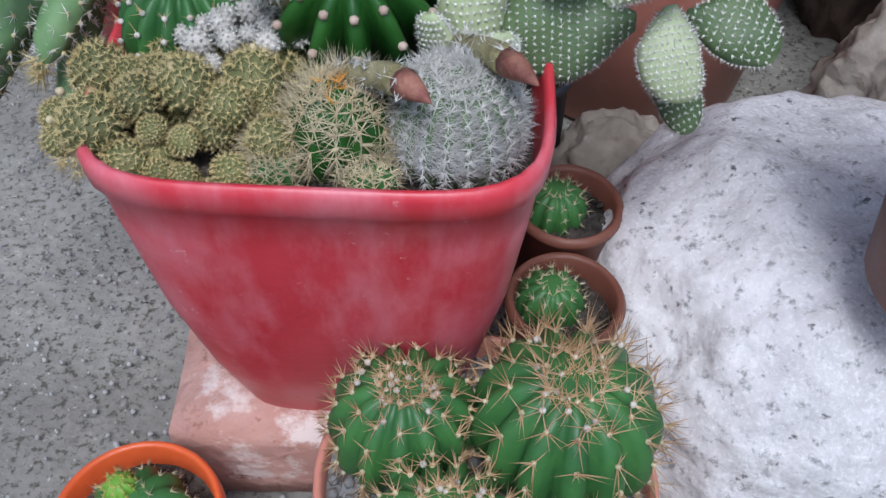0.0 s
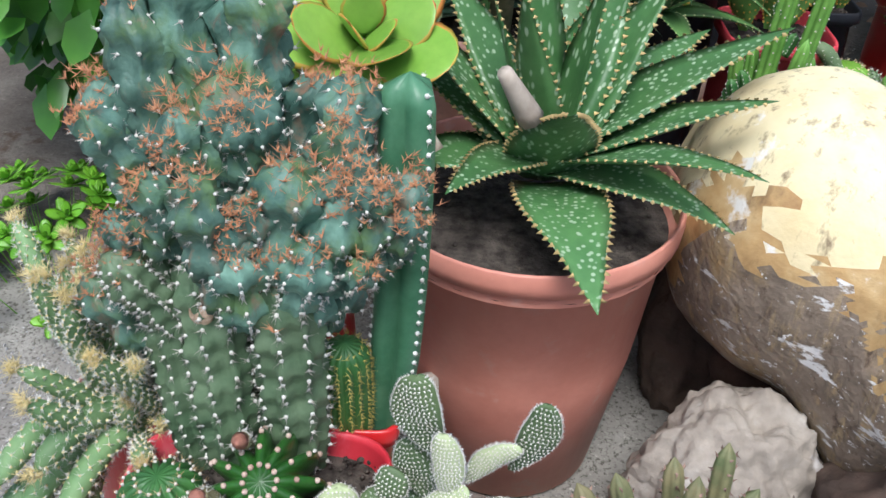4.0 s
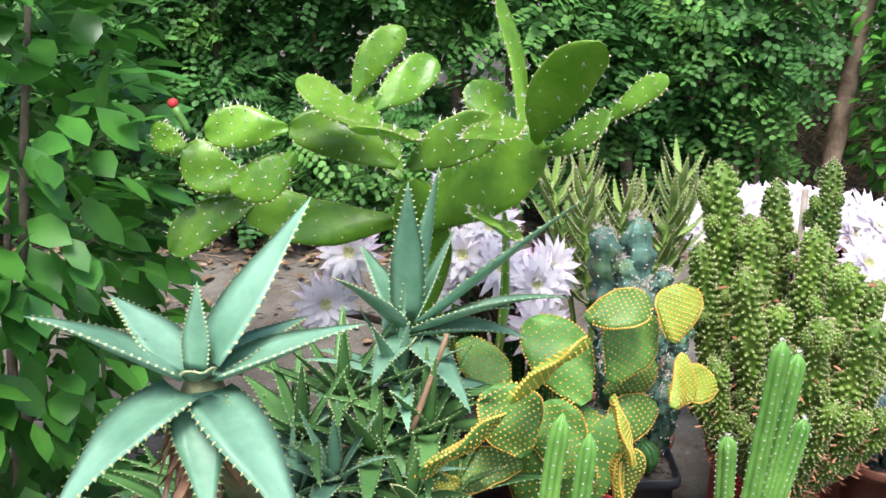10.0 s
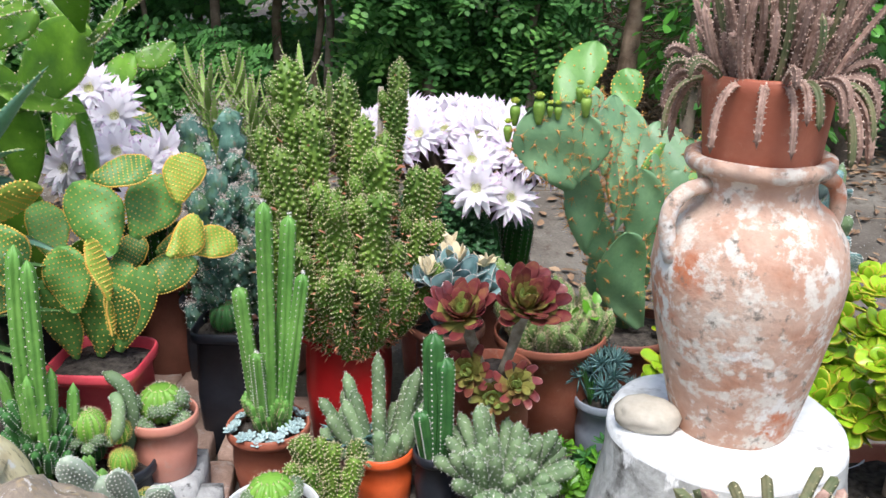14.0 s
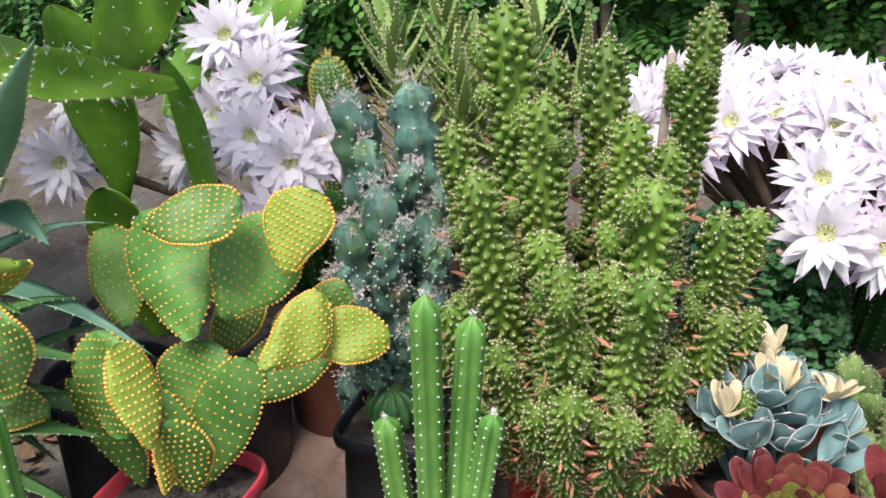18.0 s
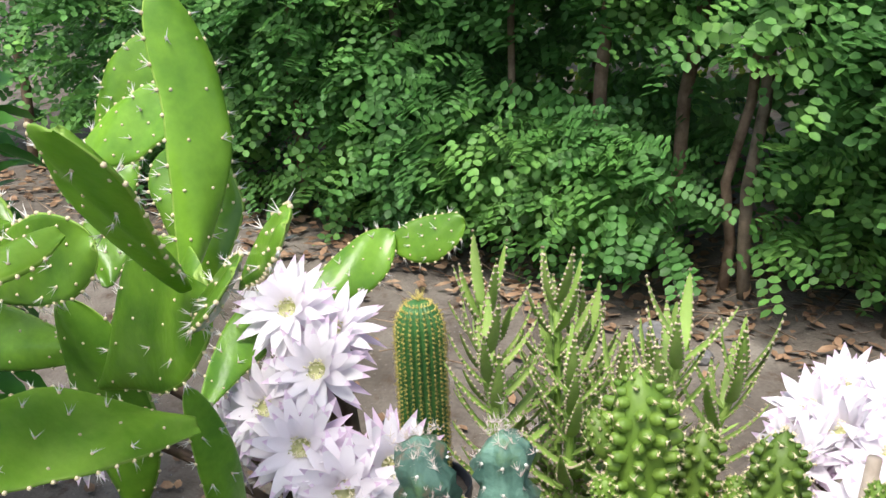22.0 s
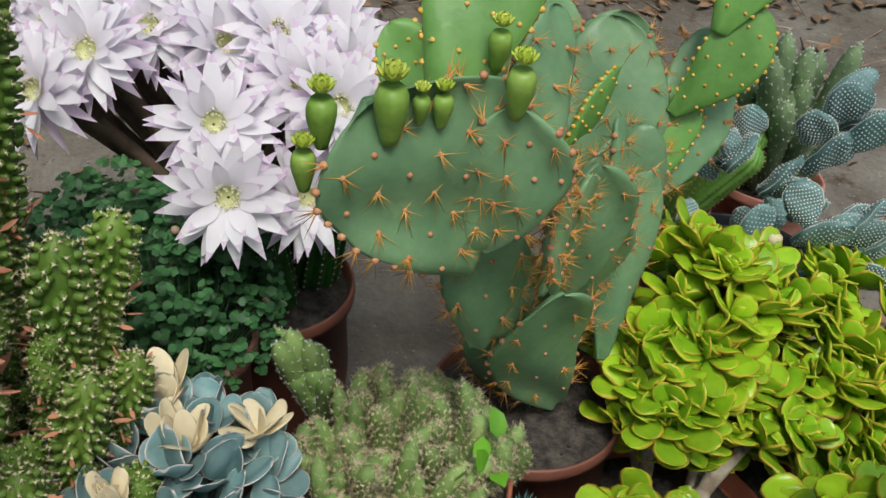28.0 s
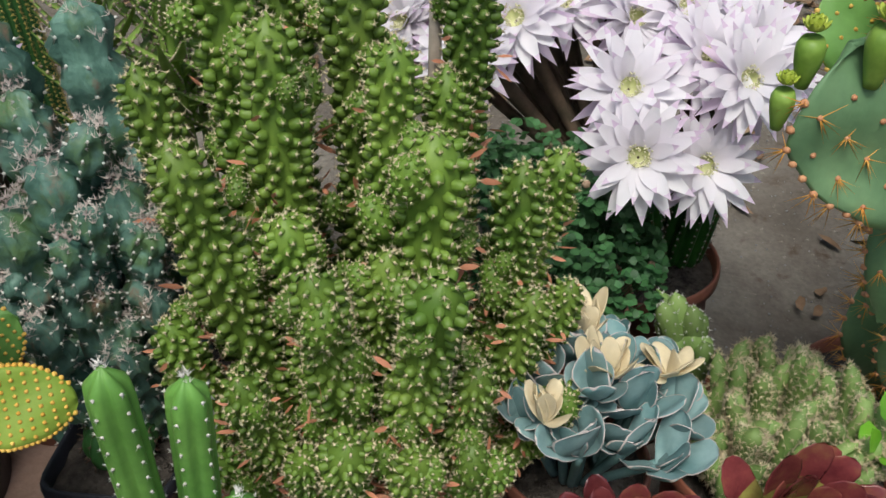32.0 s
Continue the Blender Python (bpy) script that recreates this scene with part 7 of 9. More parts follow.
spines(g, np.stack([at[:, 0] * 0.6, at[:, 1] * 0.6, np.full(n, T["rim"] - 0.02)], -1), at - np.stack([at[:, 0] * 0.6, at[:, 1] * 0.6, np.full(n, T["rim"] - 0.02)], -1), np.linalg.norm(at * (0.4, 0.4, 1) - (0, 0, T["rim"] - 0.02), axis=1), 0.0006)
part("stalks", g, M_clover, T, kind="stuff")
g = Buf()
blobs(g, at[::90] + (0, 0, 0.008), 0.005, 1)
part("seed_heads", g, M_twig, T, "dry brown seed heads")
# ---- golden column, mother-of-thousands, blue cereus ----
T = simple_pot(0.06, 2.32, 0.07, 0.56, M_black, "stout column cactus with fine golden spines", taper=0.85)
ribbed(T, "stem", local(T, 0.06, 2.32, 0.53), local(T, 0.036, 2.33, 0.862), 0.037, 20, 0.13, M_green, M_sy, 1, 9, 0.008, 0.0005, 46, 0.9, 0.16, felt=M_sy, felt_size=0.0016, crown=0.02)
T = simple_pot(0.37, 2.13, 0.1, 0.56, M_terra, "clump of upright grey-green succulent shoots with plantlet-fringed leaves", "potted succulent", "potted_succulent", taper=0.85)
rr = np.random.default_rng(12)
for k in range(9):
    x, y = 0.105 * math.cos(k * 2.4) * math.sqrt((k + 0.5) / 9), 0.085 * math.sin(k * 2.4) * math.sqrt((k + 0.5) / 9)
    top = np.array([x * 1.7, y * 1.6, T["rim"] + rr.uniform(0.3, 0.45)])
    pts = line((x * 0.7, y * 0.7, T["rim"] - 0.02), top, 10, (0, 0, 0.03))
    g = Buf()
    tube(g, pts, np.linspace(0.007, 0.004, 10), 7)
    st = part("shoot", g, M_moth, T)
    lf, fr = Buf(), Buf()
    for j in range(28):
        t = 0.4 + 0.6 * j / 27
        c = np.array([np.interp(t, np.linspace(0, 1, 10), pts[:, i]) for i in range(3)])
        a = j * 1.57 + k + rr.normal(0, 0.2)
        way = np.array([np.cos(a), np.sin(a), 0.1 + 1.15 * t**2 + rr.normal(0, 0.2)])
        ln = 0.115 - 0.035 * t
        nr = np.array([-np.cos(a), -np.sin(a), 1.0])
        pad(lf, c, c + unit(way) * ln, nr, 0.016, 0.004, 0.3, n=8, k=8, shape=0.8)
        e = np.linspace(0.2, 1, 10)[:, None]
        sd = unit(np.cross(unit(way), nr))
        for sg in (1, -1):
            blobs(fr, c + unit(way) * ln * e + unit(nr) * 0.3 * ln * e**2 + sd * sg * 0.0075 * np.sin(np.pi * e ** 0.7), 0.002, 1)
    part("leaves", lf, M_moth, st)
    part("plantlets", fr, M_plant, st)
T = simple_pot(0.385, 1.89, 0.075, 0.56, M_terra, "cluster of blue-green knobbly columns in a terracotta pot", taper=0.8)
L = lambda *p: local(T, *p)
for k, (a, b, r) in enumerate([((0.35, 1.89, 0.53), (0.308, 1.851, 0.96), 0.027), ((0.4, 1.91, 0.53), (0.374, 1.892, 0.965), 0.027), ((0.38, 1.86, 0.53), (0.37, 1.79, 0.87), 0.024), ((0.35, 1.85, 0.53), (0.335, 1.77, 0.83), 0.022),
                                ((0.41, 1.86, 0.53), (0.42, 1.81, 0.84), 0.02), ((0.38, 1.83, 0.55), (0.385, 1.77, 0.78), 0.022), ((0.34, 1.84, 0.55), (0.31, 1.77, 0.75), 0.018), ((0.42, 1.84, 0.54), (0.44, 1.79, 0.74), 0.018),
                                ((0.4, 1.82, 0.54), (0.41, 1.76, 0.7), 0.018), ((0.36, 1.82, 0.54), (0.35, 1.75, 0.68), 0.018)]):
    knobby(T, L(*a), L(*b), r, 200 + k, n=34 if k < 2 else 22, spine=M_wool)
for k in range(38):
    a, q = rng.uniform(0, 6.283), rng.uniform(0.02, 0.075)
    c = np.array([0.372 + np.cos(a) * q, 1.8 + np.sin(a) * q * 0.7, rng.uniform(0.58, 0.9) - q * 1.2])
    knobby(T, L(*c), L(c[0] + np.cos(a) * 0.02, c[1] + np.sin(a) * 0.02, c[2] + rng.uniform(0.035, 0.07)), rng.uniform(0.013, 0.02), 240 + k, n=12, spine=M_wool, name="head")
T = simple_pot(0.29, 2.0, 0.075, 0.53, M_black, "black square plastic pot with a few tiny grey cacti", square=5.0, taper=0.8)
hm = head_mesh("head", 0.012, 30, M_cush, M_sw, 8, 0.004)
heads(T, hm, [(x, y, T["rim"] - 0.02 + zz, s / 0.024) for x, y, zz, _, s in scatter(9, 0.05, 0.05, 0.01, 0.018, 0.03, 21)], "cactus_head")

# ---- orange-dotted prickly pear in the red pot ----
T = simple_pot(0.225, 1.53, 0.082, 0.6, M_pink, "yellow-green prickly pear with orange-dotted pads in a red square pot", square=5.0, taper=0.8, turn=-8)
T.rotation_euler = (0, 0, 0)
L = lambda *p: local(T, *p)
# last value 1: pad painted as lit, in the paler skin
yo = [((0.123, 1.365, 0.862), (0.025, 1.265, 0.823), (-0.66, 0.38, 0.65), 0.09, 0), ((0.125, 1.363, 0.875), (0.22, 1.401, 0.948), (-0.67, 0.37, 0.64), 0.1, 1), ((0.15, 1.42, 0.77), (0.107, 1.431, 0.863), (0.2, -0.9, 0.4), 0.087, 0),
      ((0.13, 1.61, 0.74), (0.071, 1.667, 0.837), (0.4, -0.9, 0.2), 0.07, 0), ((0.25, 1.57, 0.77), (0.171, 1.61, 0.889), (0.1, -0.91, 0.4), 0.096, 0), ((0.24, 1.54, 0.915), (0.335, 1.565, 0.935), (0.2, -0.61, 0.76), 0.062, 0),
      ((0.287, 1.575, 0.8), (0.345, 1.627, 0.893), (0.3, -0.9, 0.3), 0.09, 0), ((0.37, 1.57, 0.865), (0.398, 1.595, 0.944), (0.15, -0.9, 0.4), 0.064, 1), ((0.364, 1.518, 0.788), (0.399, 1.591, 0.836), (0.7, -0.6, 0.4), 0.054, 1),
      ((0.37, 1.575, 0.782), (0.457, 1.612, 0.784), (0.3, -0.81, 0.51), 0.055, 1), ((0.29, 1.66, 0.74), (0.375, 1.69, 0.785), (0.2, -0.93, 0.31), 0.055, 0), ((0.28, 1.575, 0.69), (0.37, 1.64, 0.74), (0.3, -0.81, 0.51), 0.064, 0),
      ((0.295, 1.43, 0.745), (0.27, 1.444, 0.844), (0.9, -0.1, 0.27), 0.052, 1), ((0.28, 1.46, 0.755), (0.285, 1.45, 0.674), (0.97, 0.22, 0.11), 0.034, 1), ((0.227, 1.56, 0.65), (0.254, 1.6, 0.75), (0.21, -0.93, 0.31), 0.08, 0),
      ((0.215, 1.48, 0.7), (0.192, 1.5, 0.81), (0.0, -0.91, 0.41), 0.078, 0), ((0.066, 1.43, 0.725), (0.007, 1.397, 0.711), (0.41, -0.82, 0.41), 0.047, 1), ((0.045, 1.45, 0.703), (0.038, 1.42, 0.646), (0.41, -0.82, 0.41), 0.045, 1),
      ((0.15, 1.46, 0.733), (0.055, 1.431, 0.724), (0.21, -0.74, 0.64), 0.058, 0), ((0.22, 1.64, 0.7), (0.25, 1.7, 0.76), (0.21, -0.93, 0.31), 0.055, 0), ((0.218, 1.54, 0.59), (0.215, 1.53, 0.74), (0.1, -1, 0.1), 0.07, 0),
      ((0.25, 1.54, 0.6), (0.3, 1.6, 0.74), (0.2, -1, 0.2), 0.07, 0), ((0.178, 1.53, 0.59), (0.154, 1.49, 0.75), (0, -1, 0.2), 0.066, 0), ((0.29, 1.48, 0.65), (0.29, 1.46, 0.76), (0.5, -1, 0.2), 0.05, 0)]
opuntia(T, [(L(*a), L(*b), n, w, y) for a, b, n, w, y in yo], M_pady, M_sg, M_sg, 13, 0.0017, 2, 0.0034, 0.0004, 0.014, young=M_pady_lit, full=0.55, spread=1.0)

# ---- fairy-castle cactus and its small neighbours ----
T = simple_pot(0.165, 1.375, 0.068, 0.47, M_black, "many-stemmed green castle cactus in a dark blue-black pot", taper=0.8)
L = lambda *p: local(T, *p)
rr = np.random.default_rng(17)
ribbed(T, "stem", L(0.17, 1.37, 0.45), L(0.192, 1.36, 0.862), 0.0135, 5, 0.35, M_cereus, M_sw, 1, 4, 0.003, 0.0004, 26, 0.9, 0.08, felt=M_felt, felt_size=0.0013, sag=(-0.02, 0.0, 0.0))
ribbed(T, "stem", L(0.19, 1.35, 0.45), L(0.222, 1.335, 0.848), 0.0125, 5, 0.35, M_cereus, M_sw, 1, 4, 0.003, 0.0004, 26, 0.9, 0.08, felt=M_felt, felt_size=0.0013)
for k in range(92):
    a, q = rr.uniform(0, 6.283), 0.05 * np.sqrt(rr.uniform(0, 1))
    b0 = np.array([np.cos(a) * q * 1.05 + 0.012, np.sin(a) * q * 1.05 - 0.015, T["rim"] - 0.01 + rr.uniform(0, 0.2) * (1.1 - q / 0.058)])
    h = rr.uniform(0.022, 0.045) if k > 4 else 0.12
    e = b0 + np.array([np.cos(a) * 0.016, np.sin(a) * 0.016 - 0.004, h])
    ribbed(T, "offset", b0, e, 0.0085 if k > 4 else 0.0105, 5, 0.3, M_cereus if k < 5 else M_green, M_sw, 1, 3, 0.003, 0.0004, 8, 0.9, 0.3, felt=M_felt, felt_size=0.001)
T = simple_pot(0.08, 1.34, 0.05, 0.45, M_black, "small dark pot of clustering grey-green cacti", taper=0.8)
heads(T, hm, [(x, y, T["rim"] - 0.015 + zz, s / 0.024) for x, y, zz, _, s in scatter(20, 0.048, 0.048, 0.03, 0.018, 0.03, 22)], "cactus_head", "grey-green spiny head")
off = head_mesh("head", 0.012, 40, M_cush, M_sw, 7, 0.004, 0.0003, 0.95, 0.16)


def offsets_ball(x, y, r, rim, mat, label, big, seed, base=None, gold=False):
    """A ribbed mother ball ringed by its young."""
    T = simple_pot(x, y, r, rim, mat, label, base=base, taper=0.8)
    z = T["rim"] - 0.02
    ball(T, "mother_ball", (0, 0.002, z), big, big * 1.75, 13, M_lime_green, M_sy if gold else M_sc, depth=0.25, sharp=0.6, count=6, length=0.006, width=0.0004, rows=range(5, 15, 2), n=16, felt=M_sc, felt_size=0.001)
    rr = np.random.default_rng(seed)
    pl = []
    for k in range(20):
        a = k * 2.39996
        q = (big + 0.006) * (1.0 if k % 2 else 0.86)
        pl.append((np.cos(a) * q, np.sin(a) * q, z + (0.0 if k % 2 else big * 0.75) + rr.uniform(0, 0.006), rr.uniform(0.75, 1.15)))
    heads(T, off, pl, "offset", "small grey-green offset ball")
    return T


brick((0.335, 1.49, ground_z(0.335, 1.49) - 0.004), (0.12, 0.13, 0.15), 6, 53, M_concrete, "rough grey concrete block under a small pot", "concrete_block", "block")
offsets_ball(0.335, 1.49, 0.062, 0.515, M_terra, "pink-brown plastic pot with a green ball cactus ringed by offsets", 0.038, 5, base=ground_z(0.335, 1.49) + 0.145)
offsets_ball(0.552, 1.352, 0.078, 0.428, M_whitepot, "white plastic pot with a ribbed ball cactus ringed by pale offsets", 0.04, 6)
# mixed group in a black pot: golden balls, tailed cactus, toothed stems
T = simple_pot(0.268, 1.43, 0.07, 0.455, M_black, "black pot of mixed small cacti with golden balls", taper=0.8)
L = lambda *p: local(T, *p)
for x, y, z0, r, m, s in ((0.29, 1.41, 0.5, 0.019, M_lime_green, M_sy), (0.3, 1.39, 0.455, 0.02, M_lime_green, M_sy), (0.245, 1.4, 0.505, 0.028, M_lime_green, M_sc), (0.3, 1.37, 0.43, 0.019, M_green, M_sc), (0.23, 1.43, 0.45, 0.025, M_green, M_sc)):
    ball(T, "spiny_ball", L(x, y, z0), r, r * 2.1, 15, m, s, depth=0.15, count=8, length=0.006, width=0.0003, rows=range(3, 14, 1), n=14)
heads(T, off, [tuple(L(0.245 + 0.03 * np.cos(a), 1.4 + 0.028 * np.sin(a), 0.5 + 0.012 * (k % 2))) + (0.9,) for k, a in enumerate(np.linspace(0, 6.28, 11))], "offset")
finger(T, L(0.285, 1.44, 0.46), L(0.255, 1.455, 0.605), 0.012, M_cush, M_sw, 3, (0.06, 0, 0.05), 0.003, 5, "curling_stem")
finger(T, L(0.285, 1.42, 0.58), L(0.29, 1.39, 0.51), 0.011, M_cush, M_sw, 4, (0.02, 0, 0.03), 0.003, 5, "curling_stem")
for k in range(9):
    b0 = np.array(L(0.24 + 0.011 * (k % 4), 1.36 + 0.012 * (k // 4), 0.38))
    ribbed(T, "toothed_stem", b0, b0 + np.array([rng.uniform(-0.02, 0.02), rng.uniform(-0.03, 0.0), rng.uniform(0.07, 0.15)]), 0.009, 4, 0.35, M_cereus, M_sc, 1, 3, 0.003, 0.0005, 14, 0.9, 0.15, sharp=0.6)
T = simple_pot(0.355, 1.345, 0.05, 0.4, M_greypot, "grey-blue plastic pot with a round yellow-spined cactus", taper=0.85)
ball(T, "spiny_ball", (-0.008, 0.02, T["rim"] - 0.02), 0.03, 0.055, 17, M_green, M_sy, depth=0.15, count=8, length=0.006, width=0.0004, rows=range(3, 14), n=15)
ball(T, "spiny_ball", (-0.03, -0.022, T["rim"] - 0.02), 0.022, 0.04, 15, M_cush, M_sw, depth=0.15, count=8, length=0.005, width=0.0004, rows=range(3, 14), n=15)
ball(T, "spiny_ball", (0.02, -0.03, T["rim"] - 0.03), 0.022, 0.036, 15, M_lime_green, M_sy, depth=0.15, count=8, length=0.005, width=0.0004, rows=range(3, 14), n=15)
# white-dotted bunny ears beside the statue
T = simple_pot(0.47, 1.06, 0.06, 0.52, M_terra, "bunny-ear cactus with pale felted pads in a small pot", taper=0.85)
L = lambda *p: local(T, *p)
bunny(T, [(L(0.470, 1.070, 0.500), L(0.445, 1.050, 0.620), (-0.3, -1, 0.3), 0.066, 1), (L(0.460, 1.060, 0.560), L(0.400, 1.030, 0.640), (-0.2, -0.8, 0.7), 0.050, 1), (L(0.470, 1.060, 0.560), L(0.490, 1.040, 0.660), (0.1, -1, 0.4), 0.044, 1), (L(0.450, 1.060, 0.600), L(0.440, 1.010, 0.700), (0.2, -1, 0.3), 0.055, 1),
          (L(0.410, 1.040, 0.620), L(0.370, 1.000, 0.660), (-0.2, -0.8, 0.8), 0.039, 1), (L(0.470, 1.050, 0.630), L(0.470, 1.000, 0.720), (0.1, -1, 0.4), 0.033, 1), (L(0.490, 1.050, 0.630), L(0.520, 1.010, 0.690), (0.3, -1, 0.4), 0.033, 1), (L(0.440, 1.030, 0.660), L(0.420, 0.980, 0.745), (0, -1, 0.5), 0.037, 1)], M_felted, M_felted, 0.0014)

# ---- tall cereus with a ring of powdery rosettes ----
T = simple_pot(0.49, 1.6, 0.078, 0.435, M_terrao, "terracotta pot with tall green cereus columns ringed by powdery blue rosettes", taper=0.75)
L = lambda *p: local(T, *p)
for a, b, r in (((0.495, 1.6, 0.42), (0.521, 1.552, 0.876), 0.018), ((0.51, 1.61, 0.42), (0.556, 1.58, 0.845), 0.018), ((0.475, 1.6, 0.42), (0.462, 1.575, 0.715), 0.018), ((0.52, 1.6, 0.42), (0.575, 1.58, 0.74), 0.016), ((0.485, 1.585, 0.42), (0.49, 1.55, 0.6), 0.014)):
    ribbed(T, "stem", L(*a), L(*b), r * 0.84, 5, 0.38, M_cereus, M_sw, 1, 5, 0.0035, 0.0004, 30, 0.85, 0.06, felt=M_felt, felt_size=0.0013, sharp=0.6, crown=0.006)
rr = np.random.default_rng(18)
for k in range(34):
    a, q = rr.uniform(0, 6.283), rr.uniform(0.01, 0.035)
    b0 = np.array([np.cos(a) * q, np.sin(a) * q, T["rim"] - 0.01 + rr.uniform(0, 0.1) * (1 - q / 0.045)])
    ribbed(T, "offset", b0, b0 + np.array([np.cos(a) * 0.012, np.sin(a) * 0.012, rr.uniform(0.025, 0.05)]), 0.007, 5, 0.3, M_cereus, M_sc, 1, 4, 0.004, 0.0004, 7, 0.9, 0.3)
for k in range(30):
    a = k / 30 * 6.283 + rr.uniform(-0.1, 0.1)
    g = Buf()
    q = 0.064 + rr.uniform(-0.014, 0.01)
    rosette(g, (np.cos(a) * q, np.sin(a) * q, T["rim"] - 0.008 + rr.uniform(0, 0.012)), (np.cos(a) * 0.4, np.sin(a) * 0.4, 1), [6, 5, 3], 0.014, 0.009, 0.004, lift=(15, 75), seed=k, n=5, k=7)
    part("rosette", g, M_ecev, T)
T = simple_pot(0.375, 1.78, 0.066, 0.555, M_black, "black square plastic pot with a dark cactus", square=6.0, taper=0.82)
ball(T, "spiny_ball", (0, 0, T["rim"] - 0.02), 0.035, 0.06, 13, M_green, M_sd, count=5, length=0.008)

# ---- the big warty clump in the red pot ----
T = simple_pot(0.61, 1.83, 0.095, 0.545, M_red2, "large clump of warty green stems flushed with pink, in red pot", square=4.0, taper=0.8)
L = lambda *p: local(T, *p)
rr = np.random.default_rng(19)
tops = [(0.5, 1.87, 1.07, 0.03), (0.61, 1.9, 1.03, 0.026), (0.715, 1.93, 1.06, 0.022), (0.51, 1.72, 0.93, 0.026), (0.617, 1.665, 0.865, 0.023), (0.706, 1.665, 0.862, 0.025), (0.692, 1.76, 0.925, 0.028), (0.755, 1.81, 0.875, 0.022), (0.56, 1.82, 0.985, 0.026), (0.655, 1.82, 0.97, 0.024),
        (0.46, 1.8, 0.95, 0.024), (0.79, 1.86, 0.86, 0.02), (0.58, 1.74, 0.86, 0.02), (0.66, 1.73, 0.84, 0.02), (0.545, 1.93, 1.0, 0.024), (0.77, 1.77, 0.78, 0.02), (0.73, 1.7, 0.76, 0.02), (0.55, 1.67, 0.76, 0.02), (0.64, 1.63, 0.74, 0.02), (0.48, 1.72, 0.77, 0.02), (0.69, 1.64, 0.72, 0.02),
        (0.6, 1.65, 0.7, 0.018), (0.75, 1.66, 0.7, 0.018), (0.52, 1.66, 0.68, 0.018), (0.8, 1.74, 0.7, 0.018), (0.46, 1.75, 0.7, 0.018), (0.8, 1.8, 0.77, 0.018), (0.62, 1.75, 0.78, 0.02), (0.69, 1.86, 0.93, 0.022), (0.54, 1.76, 0.84, 0.022)]
for k, (x, y, z0, r) in enumerate(tops):
    bx, by = 0.61 + 0.42 * (x - 0.61), 1.83 + 0.4 * (y - 1.83)
    tubercled(T, L(bx, by, 0.52 - (0.02 if z0 > 0.7 else 0.0)), L(x, y, z0), r * 0.86, 300 + k, (rr.normal(0, 0.016), -0.012 + rr.normal(0, 0.01), -0.02), 0.45 if z0 < 0.8 else 0.15)
oh = head_mesh("offset", 0.0095, 44, M_austro, M_sc, 6, 0.0026, 0.0004, 1.6, 0.2)
pl = []
for x, y, z0, r in tops:
    for _ in range(9 if z0 > 0.8 else 5):
        u, a = rr.uniform(0.25, 0.9), rr.uniform(0, 6.283)
        c = np.array([0.61 + (0.42 + 0.58 * u) * (x - 0.61), 1.83 + (0.4 + 0.6 * u) * (y - 1.83), 0.52 + u * (z0 - 0.52)]) + np.array([np.cos(a), np.sin(a), 0]) * (r + 0.002)
        pl.append(tuple(L(*c)) + (rr.uniform(0.7, 1.3),))
heads(T, oh, pl, "offset", "short warty side shoot")
g = Buf()
for _ in range(240):
    x, y, z0, r = tops[rr.integers(0, len(tops))]
    u, a = rr.uniform(0.1, 0.7), rr.uniform(3.2, 6.2)
    c = np.array(L(0.61 + (0.42 + 0.58 * u) * (x - 0.61), 1.83 + (0.4 + 0.6 * u) * (y - 1.83), 0.52 + u * (z0 - 0.52))) + np.array([np.cos(a), np.sin(a), 0]) * r
    w = np.array([np.cos(a), np.sin(a), 0.3]) + rr.normal(0, 0.35, 3)
    pad(g, c, c + unit(w) * rr.uniform(0.014, 0.028), (0, 0, 1.0) + rr.normal(0, 0.3, 3), 0.005, 0.003, 0.1, n=5, k=6)
part("pink_leaves", g, M_sp, T, "salmon-pink pointed leaves near the foot", kind="stuff")
g = Buf()
tube(g, line(L(0.66, 1.9, 0.52), L(0.675, 1.94, 1.0), 4), 0.006, 7)
part("support_stake", g, M_wood, T, "thin grey stake among the stems")

# ---- grey kalanchoe, maroon aeoniums ----
T = simple_pot(0.815, 1.81, 0.075, 0.55, M_brownpot, "grey-green scalloped kalanchoe with cream young leaves", "potted succulent", "kalanchoe", taper=0.8)
L = lambda *p: local(T, *p)
rr = np.random.default_rng(61)
for k in range(20):
    a, q = k * 2.4, math.sqrt((k + 0.5) / 20)
    c = np.array(L(0.82 + 0.085 * q * math.cos(a), 1.785 + 0.08 * q * math.sin(a), 0.675 - 0.05 * q * q + rr.uniform(-0.015, 0.02)))
    g = Buf()
    tube(g, line((0.02 * math.cos(a), 0.02 * math.sin(a), T["rim"] - 0.02), c, 6), 0.0045, 7)
    part("stem", g, M_kal, T)
    for j in range(6):
        b2 = j * 1.3 + k
        el = rr.uniform(0.15, 1.25)
        out = np.array([math.cos(b2) + 0.7 * q * math.cos(a), math.sin(b2) + 0.7 * q * math.sin(a) - 0.25, 0])
        way = unit(out) * math.cos(el) + np.array([0, 0, math.sin(el)])
        ln = rr.uniform(0.034, 0.054)
        g = Buf()
        pad(g, c, c + way * ln, np.array([0, 0, 1.0]) * math.cos(el) - unit(out) * math.sin(el) + rr.normal(0, 0.2, 3), ln * rr.uniform(0.6, 0.8), 0.0035, rr.uniform(0.05, 0.35), 0, 1, 12, 16, 1.7, full=0.62, cup=rr.uniform(0.05, 0.3))
        part("leaf", g, [M_kalb, M_kale], T)
